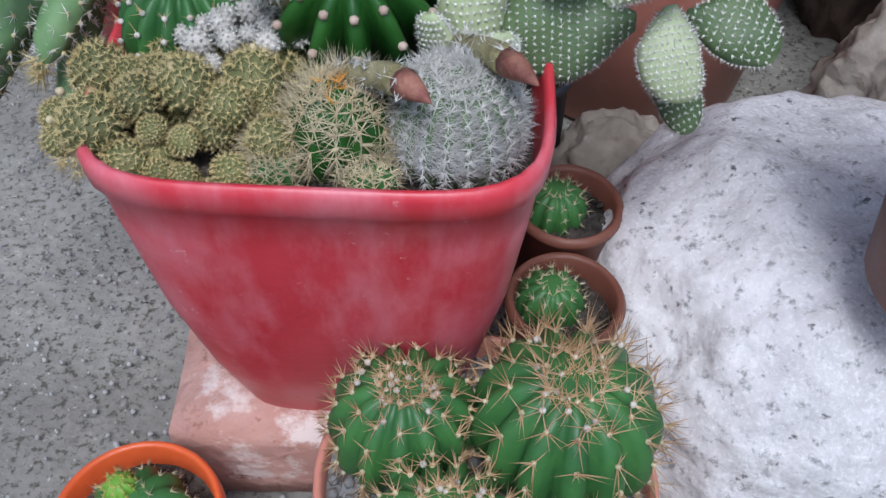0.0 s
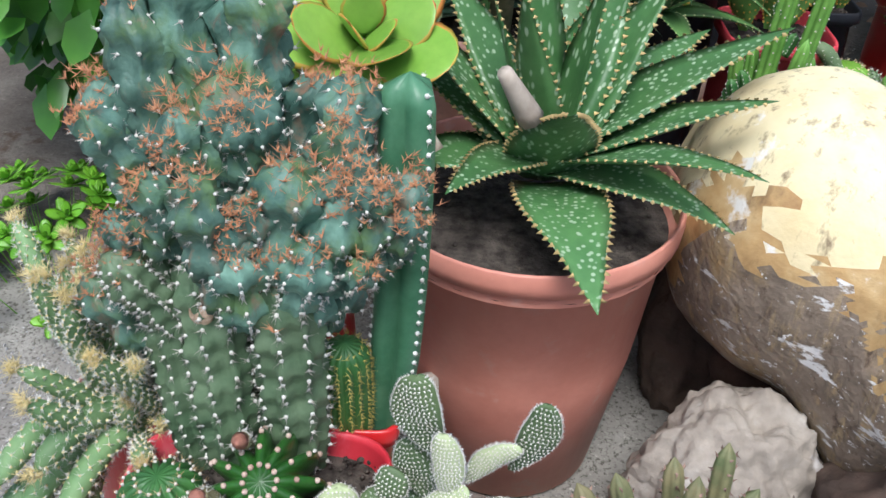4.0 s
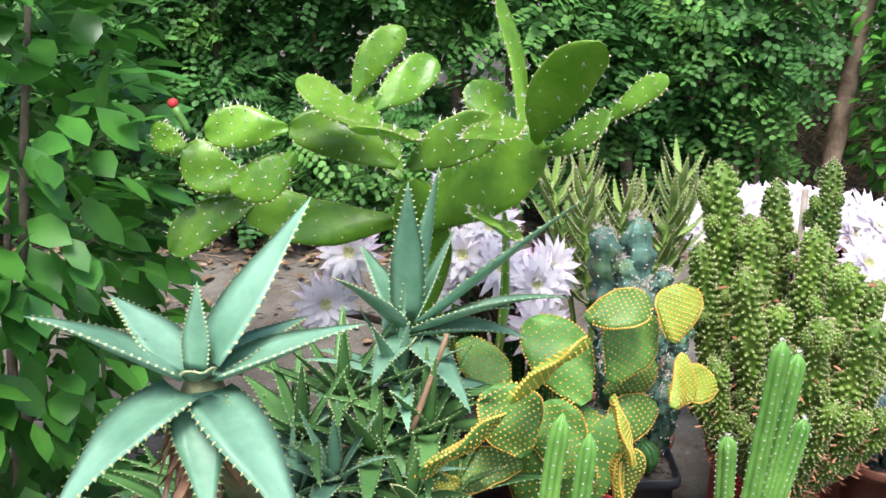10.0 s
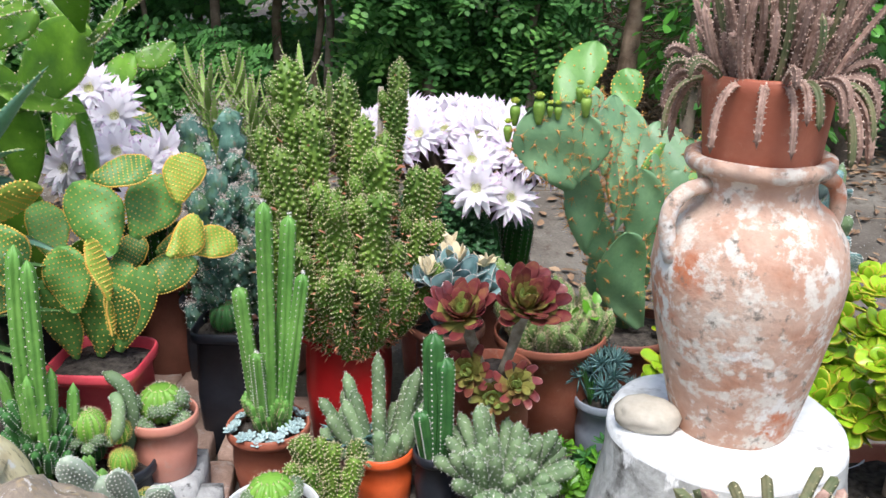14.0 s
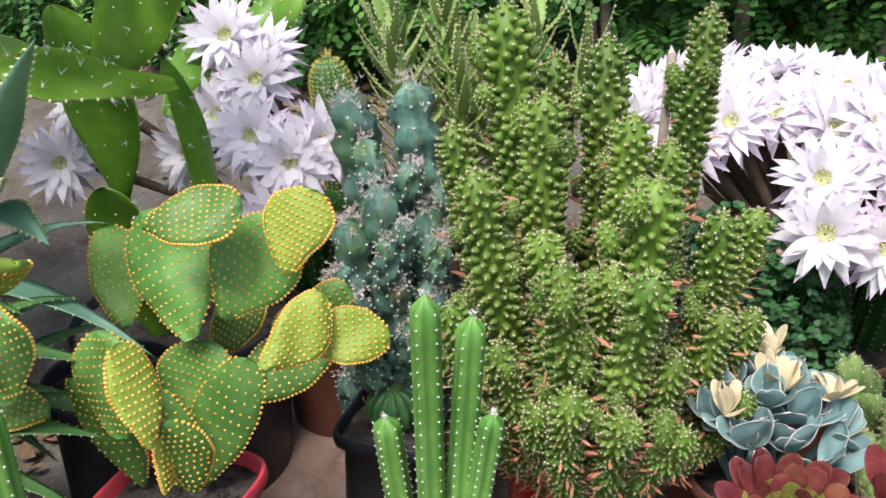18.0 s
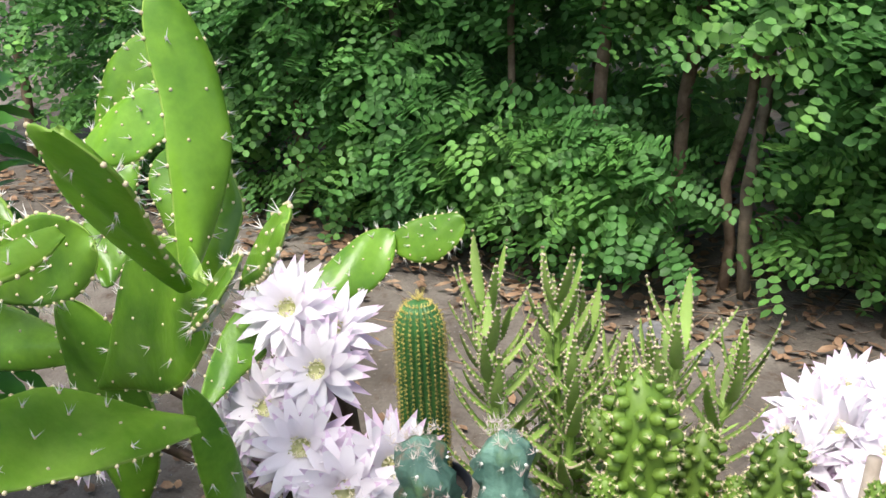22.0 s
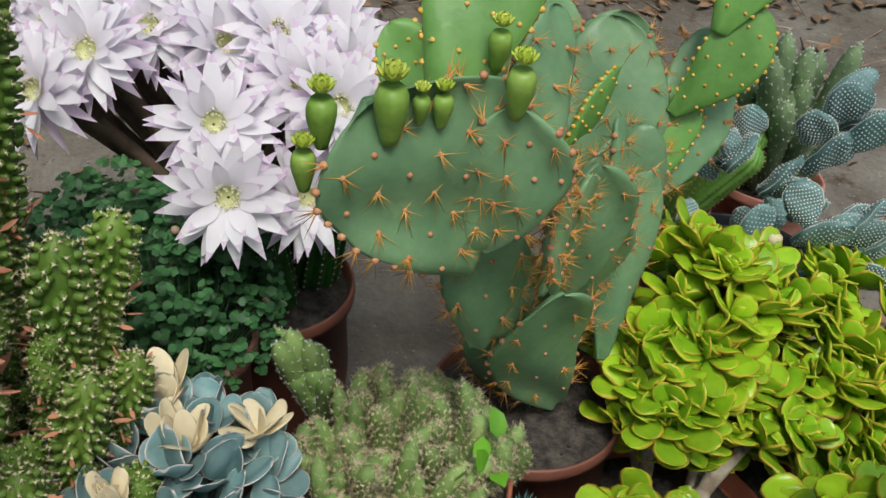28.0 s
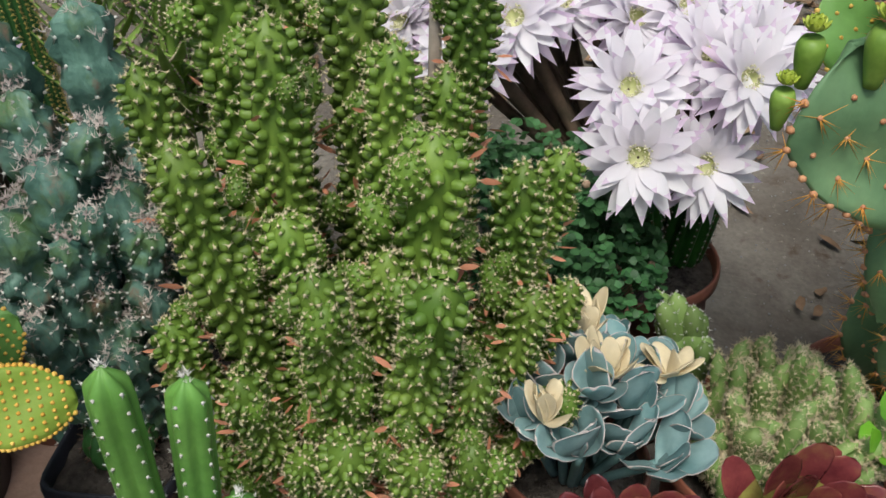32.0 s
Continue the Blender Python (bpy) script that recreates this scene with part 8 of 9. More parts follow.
for x, y, z0, s in ((0.812, 1.815, 0.705, 1.15), (0.78, 1.715, 0.7, 0.85), (0.83, 1.765, 0.705, 1.0), (0.885, 1.79, 0.69, 0.85)):
    c = np.array(L(x, y, z0 - 0.012))
    for j in range(10):
        b2, el = j * 2.4, rr.uniform(0.4, 1.4)
        out = np.array([math.cos(b2), math.sin(b2), 0])
        way = out * math.cos(el) + np.array([0, 0, math.sin(el)])
        g = Buf()
        pad(g, c, c + way * rr.uniform(0.032, 0.05) * s, np.array([0, 0, 1.0]) * math.cos(el) - out * math.sin(el) + rr.normal(0, 0.25, 3), 0.019 * s, 0.003, rr.uniform(-0.2, 0.4), 0, None, 10, 12, 1.5, full=0.6, cup=rr.uniform(-0.3, 0.4))
        part("young_leaf", g, [M_kalc], T, "cream young leaf")


def aeonium(T, at, way, r, seed, root, rings=(13, 12, 11, 9, 8, 6)):
    g = Buf()
    tube(g, line(root, at, 7, (0, 0, -0.01)), np.linspace(0.009, 0.012, 7), 8)
    part("stem", g, M_barkl, T)
    loose_rosette(T, at, way, list(rings), r, r * 0.34, 0.005, M_aeo, None, (22, 80), M_aeoi, seed=seed, shape=1.75, tip=0.1, middle=M_aeom, full=0.7, root=M_aeom)


T = simple_pot(0.905, 1.72, 0.08, 0.5, M_terrao, "terracotta pot of maroon rosette succulents with green hearts", "potted succulent", "aeonium", taper=0.8)
L = lambda *p: local(T, *p)
aeonium(T, L(0.851, 1.618, 0.648), (-0.1, -0.6, 0.9), 0.072, 1, L(0.89, 1.7, 0.49))
aeonium(T, L(0.962, 1.645, 0.655), (0.15, -0.6, 0.8), 0.085, 2, L(0.92, 1.7, 0.49))
aeonium(T, L(0.945, 1.585, 0.53), (0.1, -0.8, 0.6), 0.05, 3, L(0.92, 1.68, 0.49), (10, 9, 7, 5))
aeonium(T, L(0.865, 1.61, 0.54), (-0.2, -0.8, 0.5), 0.055, 4, L(0.9, 1.68, 0.49), (10, 9, 7, 5))
aeonium(T, L(0.905, 1.59, 0.5), (0.0, -0.9, 0.4), 0.045, 5, L(0.9, 1.67, 0.48), (10, 8, 6))
# terracotta pot with a mound of small spiny heads
T = simple_pot(1.025, 1.885, 0.118, 0.505, M_terrao, "terracotta pot heaped with small grey-green spiny cactus fingers", taper=0.78, k=56)
L = lambda *p: local(T, *p)
rr = np.random.default_rng(23)
for k in range(80):
    a, q = rr.uniform(0, 6.283), np.sqrt(rr.uniform(0, 1))
    x, y = 0.004 + 0.108 * q * np.cos(a), 0.0 + 0.09 * q * np.sin(a)
    h = 0.13 * (1 - 0.65 * q * q) * rr.uniform(0.7, 1.05)
    finger(T, (x * 0.7, y * 0.7, T["rim"] - 0.025), (x * 1.15, y * 1.15, T["rim"] + h * 0.92), 0.0098, M_fing, M_sc, k, rr.normal(0, 0.022, 3), 0.007, 9, "finger", 9)
for k in range(12):
    finger(T, L(0.95, 1.97, 0.5), L(0.92 + rr.uniform(-0.03, 0.04), 1.97 + rr.uniform(-0.03, 0.03), rr.uniform(0.54, 0.64)), 0.012, M_fing, M_sw, k, None, 0.004, 6, "finger", 8)
g = Buf()
leaves(g, np.tile(L(1.1, 1.83, 0.56), (9, 1)) + rng.normal(0, 0.012, (9, 3)), rng.normal(size=(9, 3)) + (0, 0, 0.6), (0, 0, 1.0) + rng.normal(0, 0.2, (9, 3)), 0.035, 0.02)
spines(g, [L(1.09, 1.84, 0.48)], [(0.1, -0.1, 0.8)], 0.09, 0.002)
part("weed", g, M_sedum, T, "fresh green weed seedling")

# ---- amber-spined prickly pear ----
T = simple_pot(1.2, 2.02, 0.12, 0.46, M_brownpot, "prickly pear with broad grey-green pads and long amber spines", "potted cactus", taper=0.85)
L = lambda *p: local(T, *p)
pads = [((1.2, 2.04, 0.43), (1.17, 2.0, 0.68), (0.1, -1, 0), 0.14), ((1.23, 2.0, 0.46), (1.17, 1.93, 0.72), (0.1, -1, 0.1), 0.11), ((1.16, 1.95, 0.62), (1.09, 1.88, 0.78), (0.1, -1, 0.1), 0.075), ((1.085, 1.865, 0.69), (1.06, 1.825, 0.885), (0.1, -1, 0.15), 0.08),
        ((1.05, 1.8, 0.835), (0.965, 1.775, 0.99), (0.1, -1, 0.3), 0.155), ((1.055, 1.8, 0.85), (1.07, 1.79, 0.98), (-0.1, -1, 0.3), 0.08), ((1.02, 1.79, 0.95), (1.09, 1.86, 1.105), (-0.3, -1, 0.25), 0.082, 1), ((1.2, 2.2, 0.89), (1.208, 2.249, 0.992), (-0.2, -1, 0.2), 0.076, 1),
        ((1.18, 2.08, 0.72), (1.19, 2.2, 0.91), (0, -1, 0.2), 0.11), ((1.1, 1.94, 0.88), (1.09, 1.985, 1.0), (0.1, -1, 0.2), 0.08), ((1.211, 2.071, 0.771), (1.282, 2.104, 0.85), (0.9, -0.6, 0.4), 0.042, 1), ((1.3, 2.05, 0.73), (1.355, 2.098, 0.83), (-0.3, -1, 0.3), 0.07, 1),
        ((1.27, 1.99, 0.54), (1.31, 2.06, 0.76), (0.2, -1, 0.1), 0.07), ((1.33, 2.08, 0.81), (1.4, 2.07, 0.93), (-0.4, -1, 0.4), 0.07, 1), ((1.36, 2.08, 0.9), (1.42, 2.11, 1.06), (-0.4, -1, 0.2), 0.088, 1), ((1.343, 2.306, 0.64), (1.374, 2.362, 0.81), (-0.1, -1, 0.2), 0.13),
        ((1.07, 1.95, 0.86), (1.01, 1.985, 0.955), (0.2, -1, 0.2), 0.06, 1), ((1.118, 1.87, 0.84), (1.14, 1.95, 0.985), (0.5, -1, 0.1), 0.07), ((1.133, 1.83, 0.78), (1.118, 1.83, 0.91), (1, -0.4, 0), 0.05), ((1.24, 2.0, 0.6), (1.3, 2.08, 0.8), (0.1, -1, 0.1), 0.11),
        ((1.3, 2.06, 0.7), (1.39, 2.14, 0.88), (-0.2, -1, 0.1), 0.09), ((1.19, 1.96, 0.66), (1.2, 1.93, 0.84), (0.3, -1, 0.1), 0.09), ((1.25, 2.05, 0.7), (1.27, 2.13, 0.9), (-0.1, -1, 0.1), 0.12), ((1.2, 1.99, 0.6), (1.24, 1.97, 0.76), (0.4, -1, 0.2), 0.07), ((1.15, 1.9, 0.72), (1.17, 1.89, 0.86), (0.8, -0.8, 0.1), 0.05), ((1.24, 1.97, 0.72), (1.24, 1.98, 0.86), (0.9, -0.7, 0.1), 0.05)]
for r in pads:
    if not r[4:]:
        opuntia(T, [(L(*r[0]), L(*r[1]), r[2], r[3])], M_pado, M_sr, M_so, 5 if r[3] < 0.12 else 6, 0.0026, 8, 0.022, 0.0006, 0.018, tuft=0.62, spread=1.0, full=0.55)
opuntia(T, [(L(*r[0]), L(*r[1]), r[2], r[3], *r[4:]) for r in pads if r[4:]], M_padol, M_sg, M_so, 6, 0.0021, 3, 0.005, 0.0006, 0.014, young=M_padol, tuft=0.7, full=0.63, rim=M_padrim)
BUDS = [(0.937, 1.77, 1.0, 1.0), (0.98, 1.765, 1.01, 1.15), (1.0, 1.77, 1.0, 0.6), (1.015, 1.775, 0.998, 0.7), (0.925, 1.765, 0.965, 0.85), (1.065, 1.775, 1.015, 1.0), (1.055, 1.8, 1.03, 0.8)]
for x, y, z0, s in BUDS:
    g = Buf()
    c = np.array(L(x, y, z0))
    tube(g, line(c - np.array([0, -0.004, 0.04 * s]), c - (0, 0, 0.004), 7), np.array([0.0045, 0.006, 0.0075, 0.009, 0.01, 0.01, 0.0075]) * s, 10)
    bd = part("flower_bud", g, M_padrim, T, "green bud with yellow scales")
    t = Buf()
    for ring, el in ((9, 30), (8, 55), (6, 75)):
        for j in range(ring):
            a = j * 6.283 / ring + el
            w = np.array([np.cos(a) * math.cos(radians(el)), np.sin(a) * math.cos(radians(el)), math.sin(radians(el))])
            pad(t, c + w * 0.003 * s, c + w * 0.0125 * s, (-np.cos(a), -np.sin(a), 0.6), 0.007 * s, 0.002, 0.3, n=5, k=6)
    part("bud_scales", t, M_budy, bd)

# ---- jade plants ----
def jade(x, y, r, rim, mat, label, crowns, ln, seed, base=None):
    T = simple_pot(x, y, r, rim, mat, label, "potted succulent", "jade_plant", taper=0.72, rim=0.03, lip=0.012, soil=0.03, k=56)
    rr = np.random.default_rng(seed)
    L = lambda *p: local(T, *p)
    for k in range(5):
        a = k * 1.3
        c = crowns[k * len(crowns) // 5]
        g = Buf()
        tube(g, line((np.cos(a) * 0.03, np.sin(a) * 0.03, T["rim"] - 0.04), np.array(L(*c)) - (0, 0, 0.02), 7, (0, 0, 0.03)), np.linspace(0.011, 0.006, 7), 8)
        part("branch", g, M_barkl, T)
    for k, c in enumerate(crowns):
        g = Buf()
        d = np.array([(c[0] - x) * 2.5 - 0.05, (c[1] - y) * 1.5 - 0.25, 0.8]) + rr.normal(0, 0.2, 3)
        rosette(g, L(*c), d, [5, 4, 3], ln * rr.uniform(0.75, 1.2), ln * 0.74, 0.006, 0, 1, (15, 72), seed=seed * 100 + k, n=9, k=10, shape=1.6, loose=0.5, full=0.64)
        part("rosette", g, [M_jade, M_jadee], T)
    return T


rr = np.random.default_rng(30)
cr = []
for cx, cy, cz, ax, ay, az, n in ((1.365, 1.985, 0.49, 0.08, 0.07, 0.09, 34), (1.42, 2.06, 0.5, 0.11, 0.11, 0.14, 56), (1.58, 2.08, 0.43, 0.2, 0.15, 0.12, 78), (1.5, 1.96, 0.42, 0.14, 0.08, 0.09, 34), (1.29, 1.84, 0.43, 0.035, 0.03, 0.02, 8)):
    for _ in range(n):
        d = unit(rr.normal(size=3) + (0, -0.35, 0.45)) * rr.uniform(0.85, 1.05)
        cr.append((cx + ax * d[0], cy + ay * d[1], max(cz + az * d[2], 0.41)))
jade(1.335, 1.87, 0.135, 0.388, M_terrao, "bushy yellow-green jade plant spilling over a terracotta pot", cr, 0.05, 3)
cr = [(1.5 + rr.normal(0, 0.05), 1.7 + rr.normal(0, 0.06), 0.45 + abs(rr.normal(0, 0.05))) for _ in range(34)]
T = jade(1.52, 1.69, 0.1, 0.37, M_whitepot, "jade plant with large yellow-green leaves in a pale pot", cr, 0.062, 4)
cr = [(1.62 + rr.normal(0, 0.08), 1.5 + rr.normal(0, 0.1), 0.5 + abs(rr.normal(0, 0.09))) for _ in range(70)]
jade(1.62, 1.5, 0.14, 0.4, M_terrao, "spreading yellow-green jade plant beside the pedestal", cr, 0.05, 5)
T = simple_pot(1.45, 1.95, 0.1, 0.36, M_red2, "low red plastic pot half hidden by jade leaves", "flower pot", "flower_pot", taper=0.85)

# ---- grey bunny ears and yellow columns at the far right ----
T = simple_pot(1.6, 2.28, 0.14, 0.44, M_black, "blue-grey bunny-ear cactus with many felted pads", taper=0.85)
L = lambda *p: local(T, *p)
rr = np.random.default_rng(33)
rows = []
for k in range(44):
    u, v = rr.uniform(-1, 1), rr.uniform(-1, 1)
    b0 = np.array([1.6 + 0.13 * u, 2.22 + 0.1 * v, 0.46 + 0.16 * rr.uniform(0, 1) * (1 - abs(u) * 0.5) + (0.12 if v > 0.3 else 0)])
    e = b0 + np.array([0.045 * u + rr.normal(0, 0.02), -0.03 + rr.normal(0, 0.02), rr.uniform(0.04, 0.1)])
    rows.append((L(*b0), L(*e), (rr.normal(0, 0.5), -1, 0.5), rr.uniform(0.035, 0.055), 0))
bunny(T, rows, M_kal, M_kal, 0.0012, 8)
g = Buf()
blobs(g, [L(1.53, 2.12, 0.6), L(1.527, 2.115, 0.607), L(1.536, 2.118, 0.606)], 0.007, 2)
part("yellow_flower", g, M_sc, T, "small pale yellow flower")
T = simple_pot(1.52, 2.45, 0.1, 0.46, M_terra, "group of yellow-green spiny columns behind the bunny ears", taper=0.85)
for k in range(7):
    a = k * 0.9
    b0 = (np.cos(a) * 0.05, np.sin(a) * 0.05, T["rim"] - 0.02)
    ribbed(T, "stem", b0, (np.cos(a) * 0.1 + 0.04, np.sin(a) * 0.08 - 0.04, T["rim"] + 0.14 + 0.03 * (k % 3)), 0.026, 13, 0.15, M_cereus, M_sy, 1, 5, 0.005, 0.0004, 22, 0.85, 0.15)
T = simple_pot(1.75, 2.5, 0.1, 0.46, M_terra, "grey-green spiny cactus fingers at the end of the row", taper=0.85)
for k in range(26):
    a, q = rr.uniform(0, 6.283), 0.08 * np.sqrt(rr.uniform(0, 1))
    finger(T, (np.cos(a) * q * 0.6, np.sin(a) * q * 0.6, T["rim"] - 0.02), (np.cos(a) * q * 1.6 - 0.05, np.sin(a) * q * 1.6 - 0.05, T["rim"] + rr.uniform(0.1, 0.3)), 0.018, M_cush, M_sw, k, None, 0.005, 6)

# ---- urn on the whitewashed pedestal ----
PX, PY = 1.258, 1.345
b = Buf()
prof = [(0.001, 0), (0.235, 0), (0.232, 0.05), (0.205, 0.2), (0.182, 0.32), (0.176, 0.368), (0.172, 0.383), (0.16, 0.39), (0.001, 0.392)]
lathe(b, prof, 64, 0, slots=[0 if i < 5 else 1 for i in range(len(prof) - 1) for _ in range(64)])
v = b.v[0]
b.v[0] = v + np.array([noise.noise_vector(Vector((p * 9).tolist())) for p in v]) * 0.009 * (v[:, 2:] > 0.01)
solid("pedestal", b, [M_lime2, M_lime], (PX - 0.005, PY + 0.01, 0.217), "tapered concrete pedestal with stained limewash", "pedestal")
top = 0.217 + 0.388
U = thing("urn", (PX, PY, top), "tall two-handled terracotta urn with flaking lime patches on a pedestal", "urn")
b = Buf()
prof = [(0.001, 0), (0.083, 0), (0.087, 0.006), (0.1, 0.06), (0.118, 0.14), (0.131, 0.21), (0.134, 0.25), (0.128, 0.295), (0.108, 0.33), (0.088, 0.345), (0.081, 0.355), (0.079, 0.375), (0.083, 0.388), (0.096, 0.394), (0.1, 0.402), (0.099, 0.411), (0.09, 0.415), (0.078, 0.41), (0.07, 0.395), (0.07, 0.33)]
lathe(b, prof, 64)
b.v[0] = b.v[0] + np.array([noise.noise_vector(Vector((p * 14).tolist())) for p in b.v[0]]) * 0.0022
part("body", b, M_jar, U)
for a in (-2.75, 0.35):
    g = Buf()
    o = np.array([np.cos(a), np.sin(a), 0])
    tube(g, bezier(o * 0.08 + (0, 0, 0.375), o * 0.165 + (0, 0, 0.375), o * 0.127 + (0, 0, 0.275), 14), np.full(14, 0.0115), 10)
    part("handle", g, M_jar, U)
# pot of mauve stems standing in the urn's mouth
T = thing("potted_succulent", (PX, PY, top + 0.388), "terracotta plastic pot of crowded mauve toothed stems standing on the urn", "potted succulent")
pot(T, 0.088, 0.135, M_terrao, taper=0.86, rim=0.02, lip=0.002)
T["rim"] = 0.135
rr = np.random.default_rng(41)
for k in range(150):
    a, q = rr.uniform(0, 6.283), np.sqrt(rr.uniform(0, 1))
    b0 = np.array([np.cos(a) * q * 0.072, np.sin(a) * q * 0.072, 0.12])
    if k % 4:
        e = b0 + np.array([np.cos(a) * 0.055 * q + rr.normal(0, 0.012), np.sin(a) * 0.055 * q + rr.normal(0, 0.016), rr.uniform(0.05, 0.17)])
        sag = tuple(rr.normal(0, 0.014, 3))
    else:
        b0 = np.array([np.cos(a) * 0.075, np.sin(a) * 0.075, 0.125])
        e = b0 + np.array([np.cos(a) * 0.06, np.sin(a) * 0.06, rr.uniform(-0.11, 0.02)])
        sag = (np.cos(a) * 0.03, np.sin(a) * 0.03, 0.05)
    ribbed(T, "stem", b0, e, rr.uniform(0.0038, 0.006), 4, 0.45, M_stap if k % 6 else M_stapg, M_stapt, 1, 2, 0.004, 0.0013, 16, 0.9, 0.15, sag=sag, sharp=0.6)
solid("pebble", Buf().add(ICO[4][0] * (0.05, 0.036, 0.026) * (1 + ridges(ICO[4][0], 1.4, 0.1, 2.0))[:, None] + (0, 0, 0.026), ICO[4][1]), M_pebble, (PX - 0.128, PY - 0.03, top - 0.001), "smooth oval beige pebble lying on the pedestal", "pebble", turn=-15)
# trailing mauve stems in front of the pedestal
T = simple_pot(1.24, 1.02, 0.1, 0.6, M_terra, "pot of trailing mauve and green toothed stems before the pedestal", "potted succulent", "potted_succulent", taper=0.8)
for k in range(46):
    a, q = rr.uniform(0, 6.283), np.sqrt(rr.uniform(0, 1))
    b0 = np.array([np.cos(a) * q * 0.08, np.sin(a) * q * 0.08, T["rim"] - 0.02])
    e = b0 + np.array([np.cos(a) * 0.06 + rr.normal(0, 0.02), np.sin(a) * 0.06 + rr.normal(0, 0.02), rr.uniform(0.02, 0.11)])
    ribbed(T, "stem", b0, e, 0.0075, 4, 0.3, M_stap if k % 3 == 0 else M_stapg, M_sc, 1, 2, 0.004, 0.0006, 10, 0.9, 0.15, sag=(0, 0, 0.03), sharp=0.6)

# ---- low plants along the front ----
T = simple_pot(0.7, 1.6, 0.062, 0.392, M_orange, "orange plastic pot with hairy grey-green cactus stems and a yellow sprig", taper=0.85)
rr = np.random.default_rng(51)
for k in range(34):
    a, q = rr.uniform(0, 6.283), np.sqrt(rr.uniform(0, 1))
    b0 = np.array([np.cos(a) * q * 0.045, np.sin(a) * q * 0.045, T["rim"] - 0.02])
    up_ = rr.uniform(0.05, 0.22) * (1.1 - 0.6 * q)
    e = b0 + np.array([np.cos(a) * 0.08 * q + 0.0, np.sin(a) * 0.05 * q + 0.03, up_])
    finger(T, b0, e, 0.0125, M_cush, M_sw, k, None, 0.0045, 6, "stem", 7)
heads(T, off, [(-0.03 + 0.012 * rr.normal(), -0.04 + 0.008 * rr.normal(), T["rim"] - 0.02 + 0.014 * abs(rr.normal()), 0.7) for _ in range(9)], "yellow_head")
g = Buf()
for k in range(14):
    a = k * 0.45
    blade(g, (-0.05, 0.0, T["rim"]), (np.cos(a), np.sin(a) * 0.8 - 0.2, 0.7 + 0.3 * (k % 2)), 0.085, 0.016, 0.2, 0.3)
part("pale_leaves", g, M_kal, T, "pale fleshy leaves")
T = simple_pot(0.805, 1.58, 0.045, 0.4, M_black, "green ribbed cactus column with white edges in a dark pot", taper=0.85)
for a, b, r in (((0.803, 1.58, 0.38), (0.802, 1.554, 0.645), 0.021), ((0.815, 1.575, 0.38), (0.822, 1.55, 0.6), 0.02), ((0.79, 1.575, 0.38), (0.778, 1.555, 0.49), 0.016)):
    ribbed(T, "stem", local(T, *a), local(T, *b), r, 5, 0.3, M_green, M_sw, 1, 5, 0.0032, 0.0005, 24, 0.85, 0.1, felt=M_felt, felt_size=0.0015, crown=0.006)
T = simple_pot(0.92, 1.5, 0.075, 0.4, M_black, "mound of grey-green spiny cactus stems with clustered tips", taper=0.85)
for k in range(54):
    a, q = rr.uniform(0, 6.283), np.sqrt(rr.uniform(0, 1))
    b0 = np.array([np.cos(a) * q * 0.05, np.sin(a) * q * 0.05, T["rim"] - 0.02])
    e = b0 + np.array([np.cos(a) * 0.085 * q, np.sin(a) * 0.085 * q, rr.uniform(0.04, 0.19) * (1.1 - 0.7 * q)])
    finger(T, b0, e, 0.0125, M_cush, M_sw, k, None, 0.0055, 6, "stem", 7)
T = simple_pot(0.62, 1.46, 0.045, 0.36, M_black, "small bush of warty green stems", taper=0.85)
for k in range(15):
    a, q = rr.uniform(0, 6.283), np.sqrt(rr.uniform(0, 1))
    b0 = np.array([np.cos(a) * q * 0.03, np.sin(a) * q * 0.03, T["rim"] - 0.02])
    tubercled(T, b0, b0 + np.array([np.cos(a) * 0.035 * q, np.sin(a) * 0.03 * q, rr.uniform(0.06, 0.16)]), 0.013, 400 + k, None, 0.0)


def herb(x, y, n, spread_, h, ln, wd, mat, label, seed, name="herb"):
    """A low leafy plant growing from the ground."""
    r = np.random.default_rng(seed)
    T = thing(name, (x, y, ground_z(x, y)), label, "herb")
    g, s = Buf(), Buf()
    for k in range(n):
        a, q = r.uniform(0, 6.283), np.sqrt(r.uniform(0, 1)) * spread_
        at = np.array([np.cos(a) * q, np.sin(a) * q, h * r.uniform(0.3, 1) * (1.1 - 0.5 * q / spread_)])
        spines(s, [(at[0] * 0.6, at[1] * 0.6, -0.01)], [at - (at[0] * 0.6, at[1] * 0.6, -0.01)], np.linalg.norm(at - (at[0] * 0.6, at[1] * 0.6, -0.01)), 0.0014)
        rosette(g, at, (np.cos(a) * 0.5, np.sin(a) * 0.5 - 0.2, 1), [5, 4, 2], ln, wd, 0.0016, 0, None, (0, 65), seed=seed * 50 + k, n=5, k=6, shape=1.3)
    part("stalks", s, mat, T, kind="stuff")
    part("leaves", g, mat, T, kind="stuff")


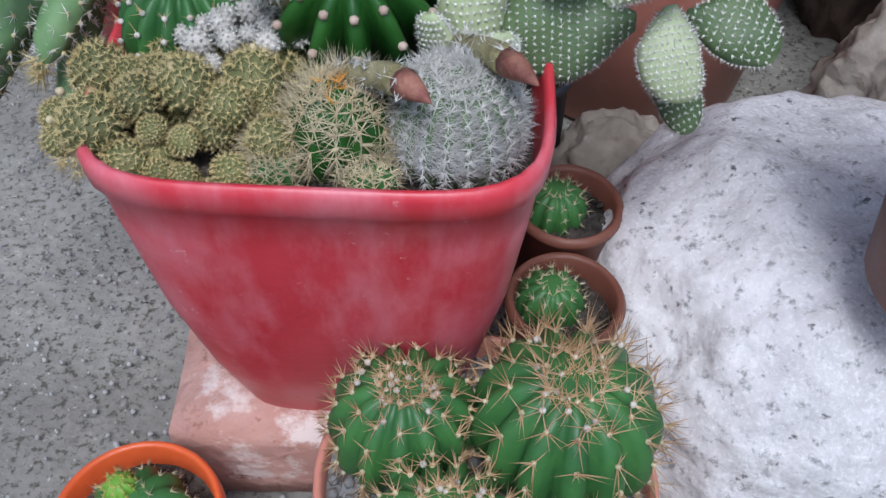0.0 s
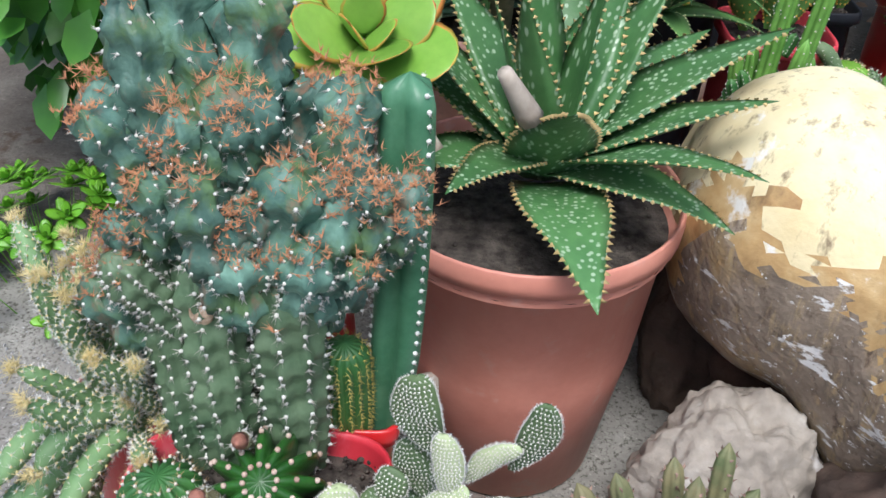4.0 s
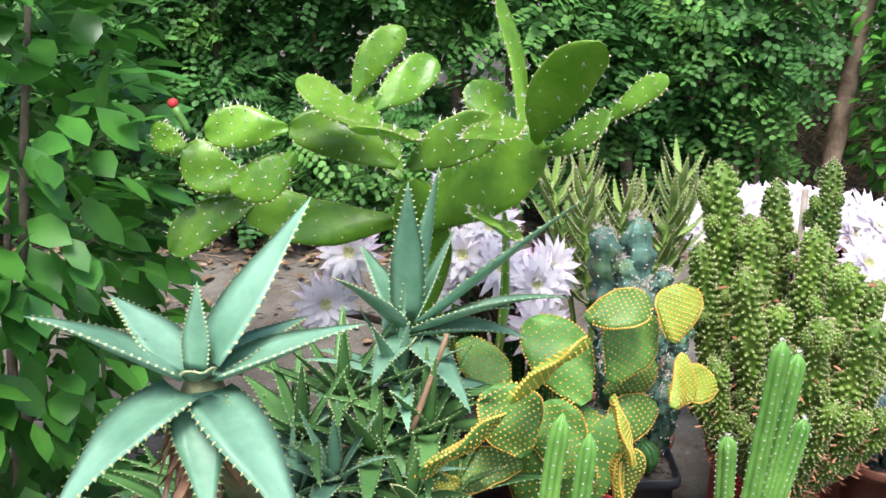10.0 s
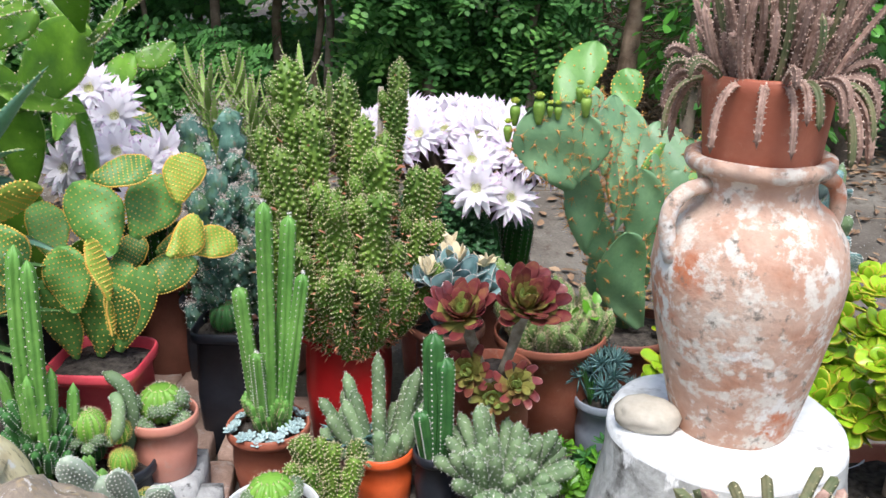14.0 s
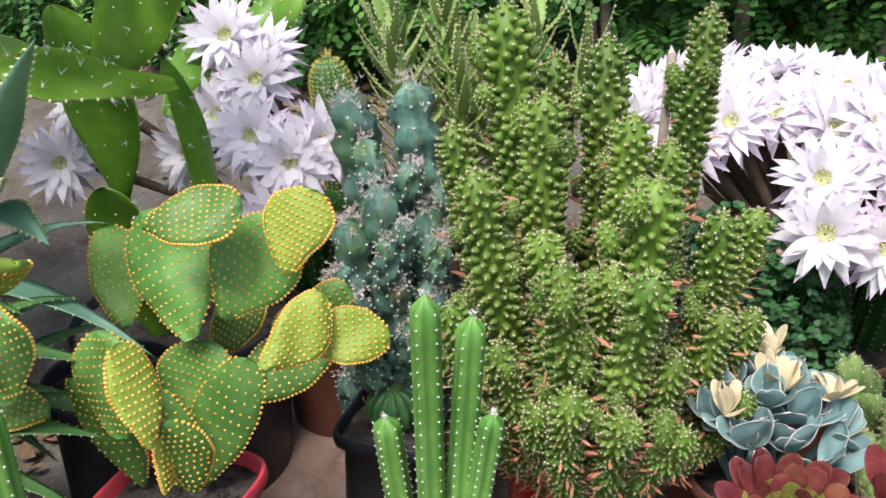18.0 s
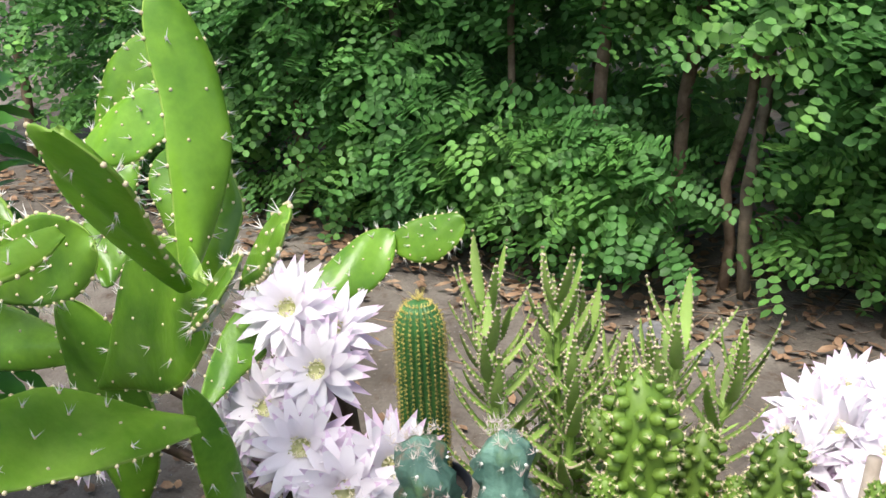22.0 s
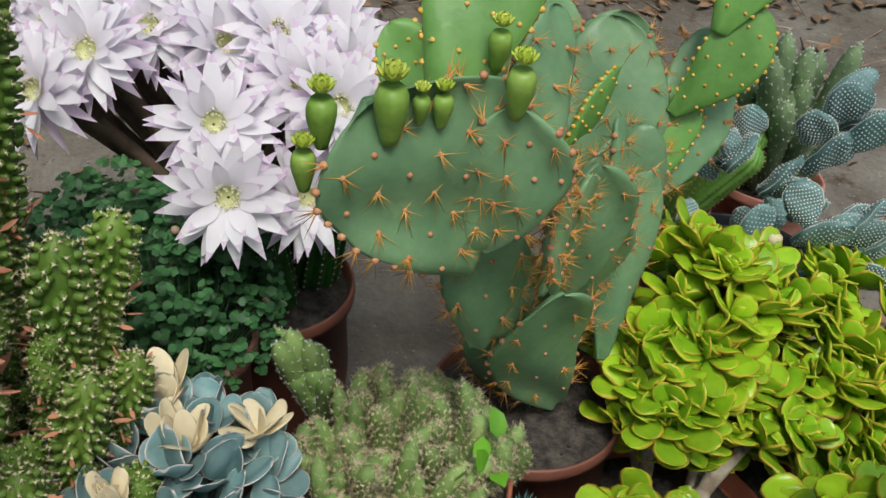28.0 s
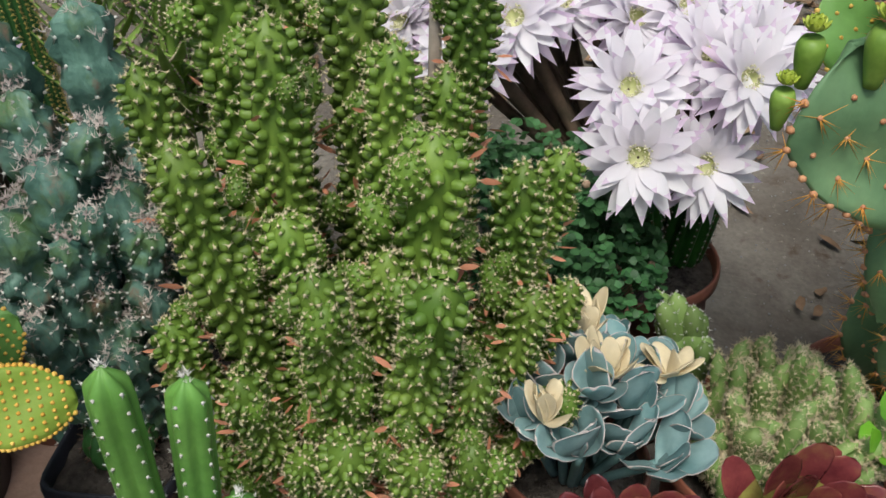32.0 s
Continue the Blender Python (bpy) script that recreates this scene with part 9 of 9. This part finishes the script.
herb(1.03, 1.6, 26, 0.1, 0.12, 0.032, 0.015, M_sedum, "fresh green leafy seedlings between the pots", 1)
herb(1.13, 1.64, 14, 0.06, 0.15, 0.035, 0.015, M_herb, "pale green leafy weeds at the pedestal's foot", 2)
herb(0.72, 1.38, 12, 0.07, 0.1, 0.03, 0.016, M_herb, "blue-green low weeds in front of the small pots", 3)
herb(1.23, 1.74, 16, 0.05, 0.17, 0.03, 0.013, M_herb, "light green weed rosettes beside the jade pot", 4)
herb(-0.62, 1.2, 18, 0.12, 0.06, 0.03, 0.014, M_herb, "low green weeds on bare ground", 5)
herb(-0.87, 1.33, 60, 0.2, 0.16, 0.032, 0.02, M_sedum, "bright green knobbly weeds on bare ground", 7)
herb(-0.5, 1.75, 12, 0.15, 0.04, 0.02, 0.01, M_herb, "tiny weeds on the path", 6)
T = simple_pot(1.135, 1.8, 0.062, 0.4, M_greypot, "pale metal pot of tufted blue-green needle leaves", "potted succulent", "potted_succulent", taper=0.85)
rr = np.random.default_rng(61)
for k in range(13):
    a, q = rr.uniform(0, 6.283), 0.065 * np.sqrt(rr.uniform(0, 1))
    c = np.array([np.cos(a) * q, np.sin(a) * q, T["rim"] + 0.1 * (1 - q / 0.09) * rr.uniform(0.5, 1.1)])
    g = Buf()
    n = 46
    d = unit(rr.normal(size=(n, 3)) + (np.cos(a) * 0.6, np.sin(a) * 0.6 - 0.2, 0.9))
    for w in d:
        pad(g, c, c + w * 0.038, np.cross(w, rr.normal(size=3)), 0.004, 0.0025, 0.05, n=4, k=5)
    tube(g, line((np.cos(a) * q * 0.5, np.sin(a) * q * 0.5, T["rim"] - 0.02), c, 4), 0.003, 6)
    part("needle_tuft", g, M_kal, T)
g = Buf()
for k in range(9):
    blade(g, (-0.03, -0.01, T["rim"] - 0.02), (rng.normal(0, 0.35), rng.normal(-0.1, 0.3), 1), rng.uniform(0.12, 0.22), 0.006, 0.3, 0.15)
part("grass_blades", g, M_herb, T, "long thin grass blades")
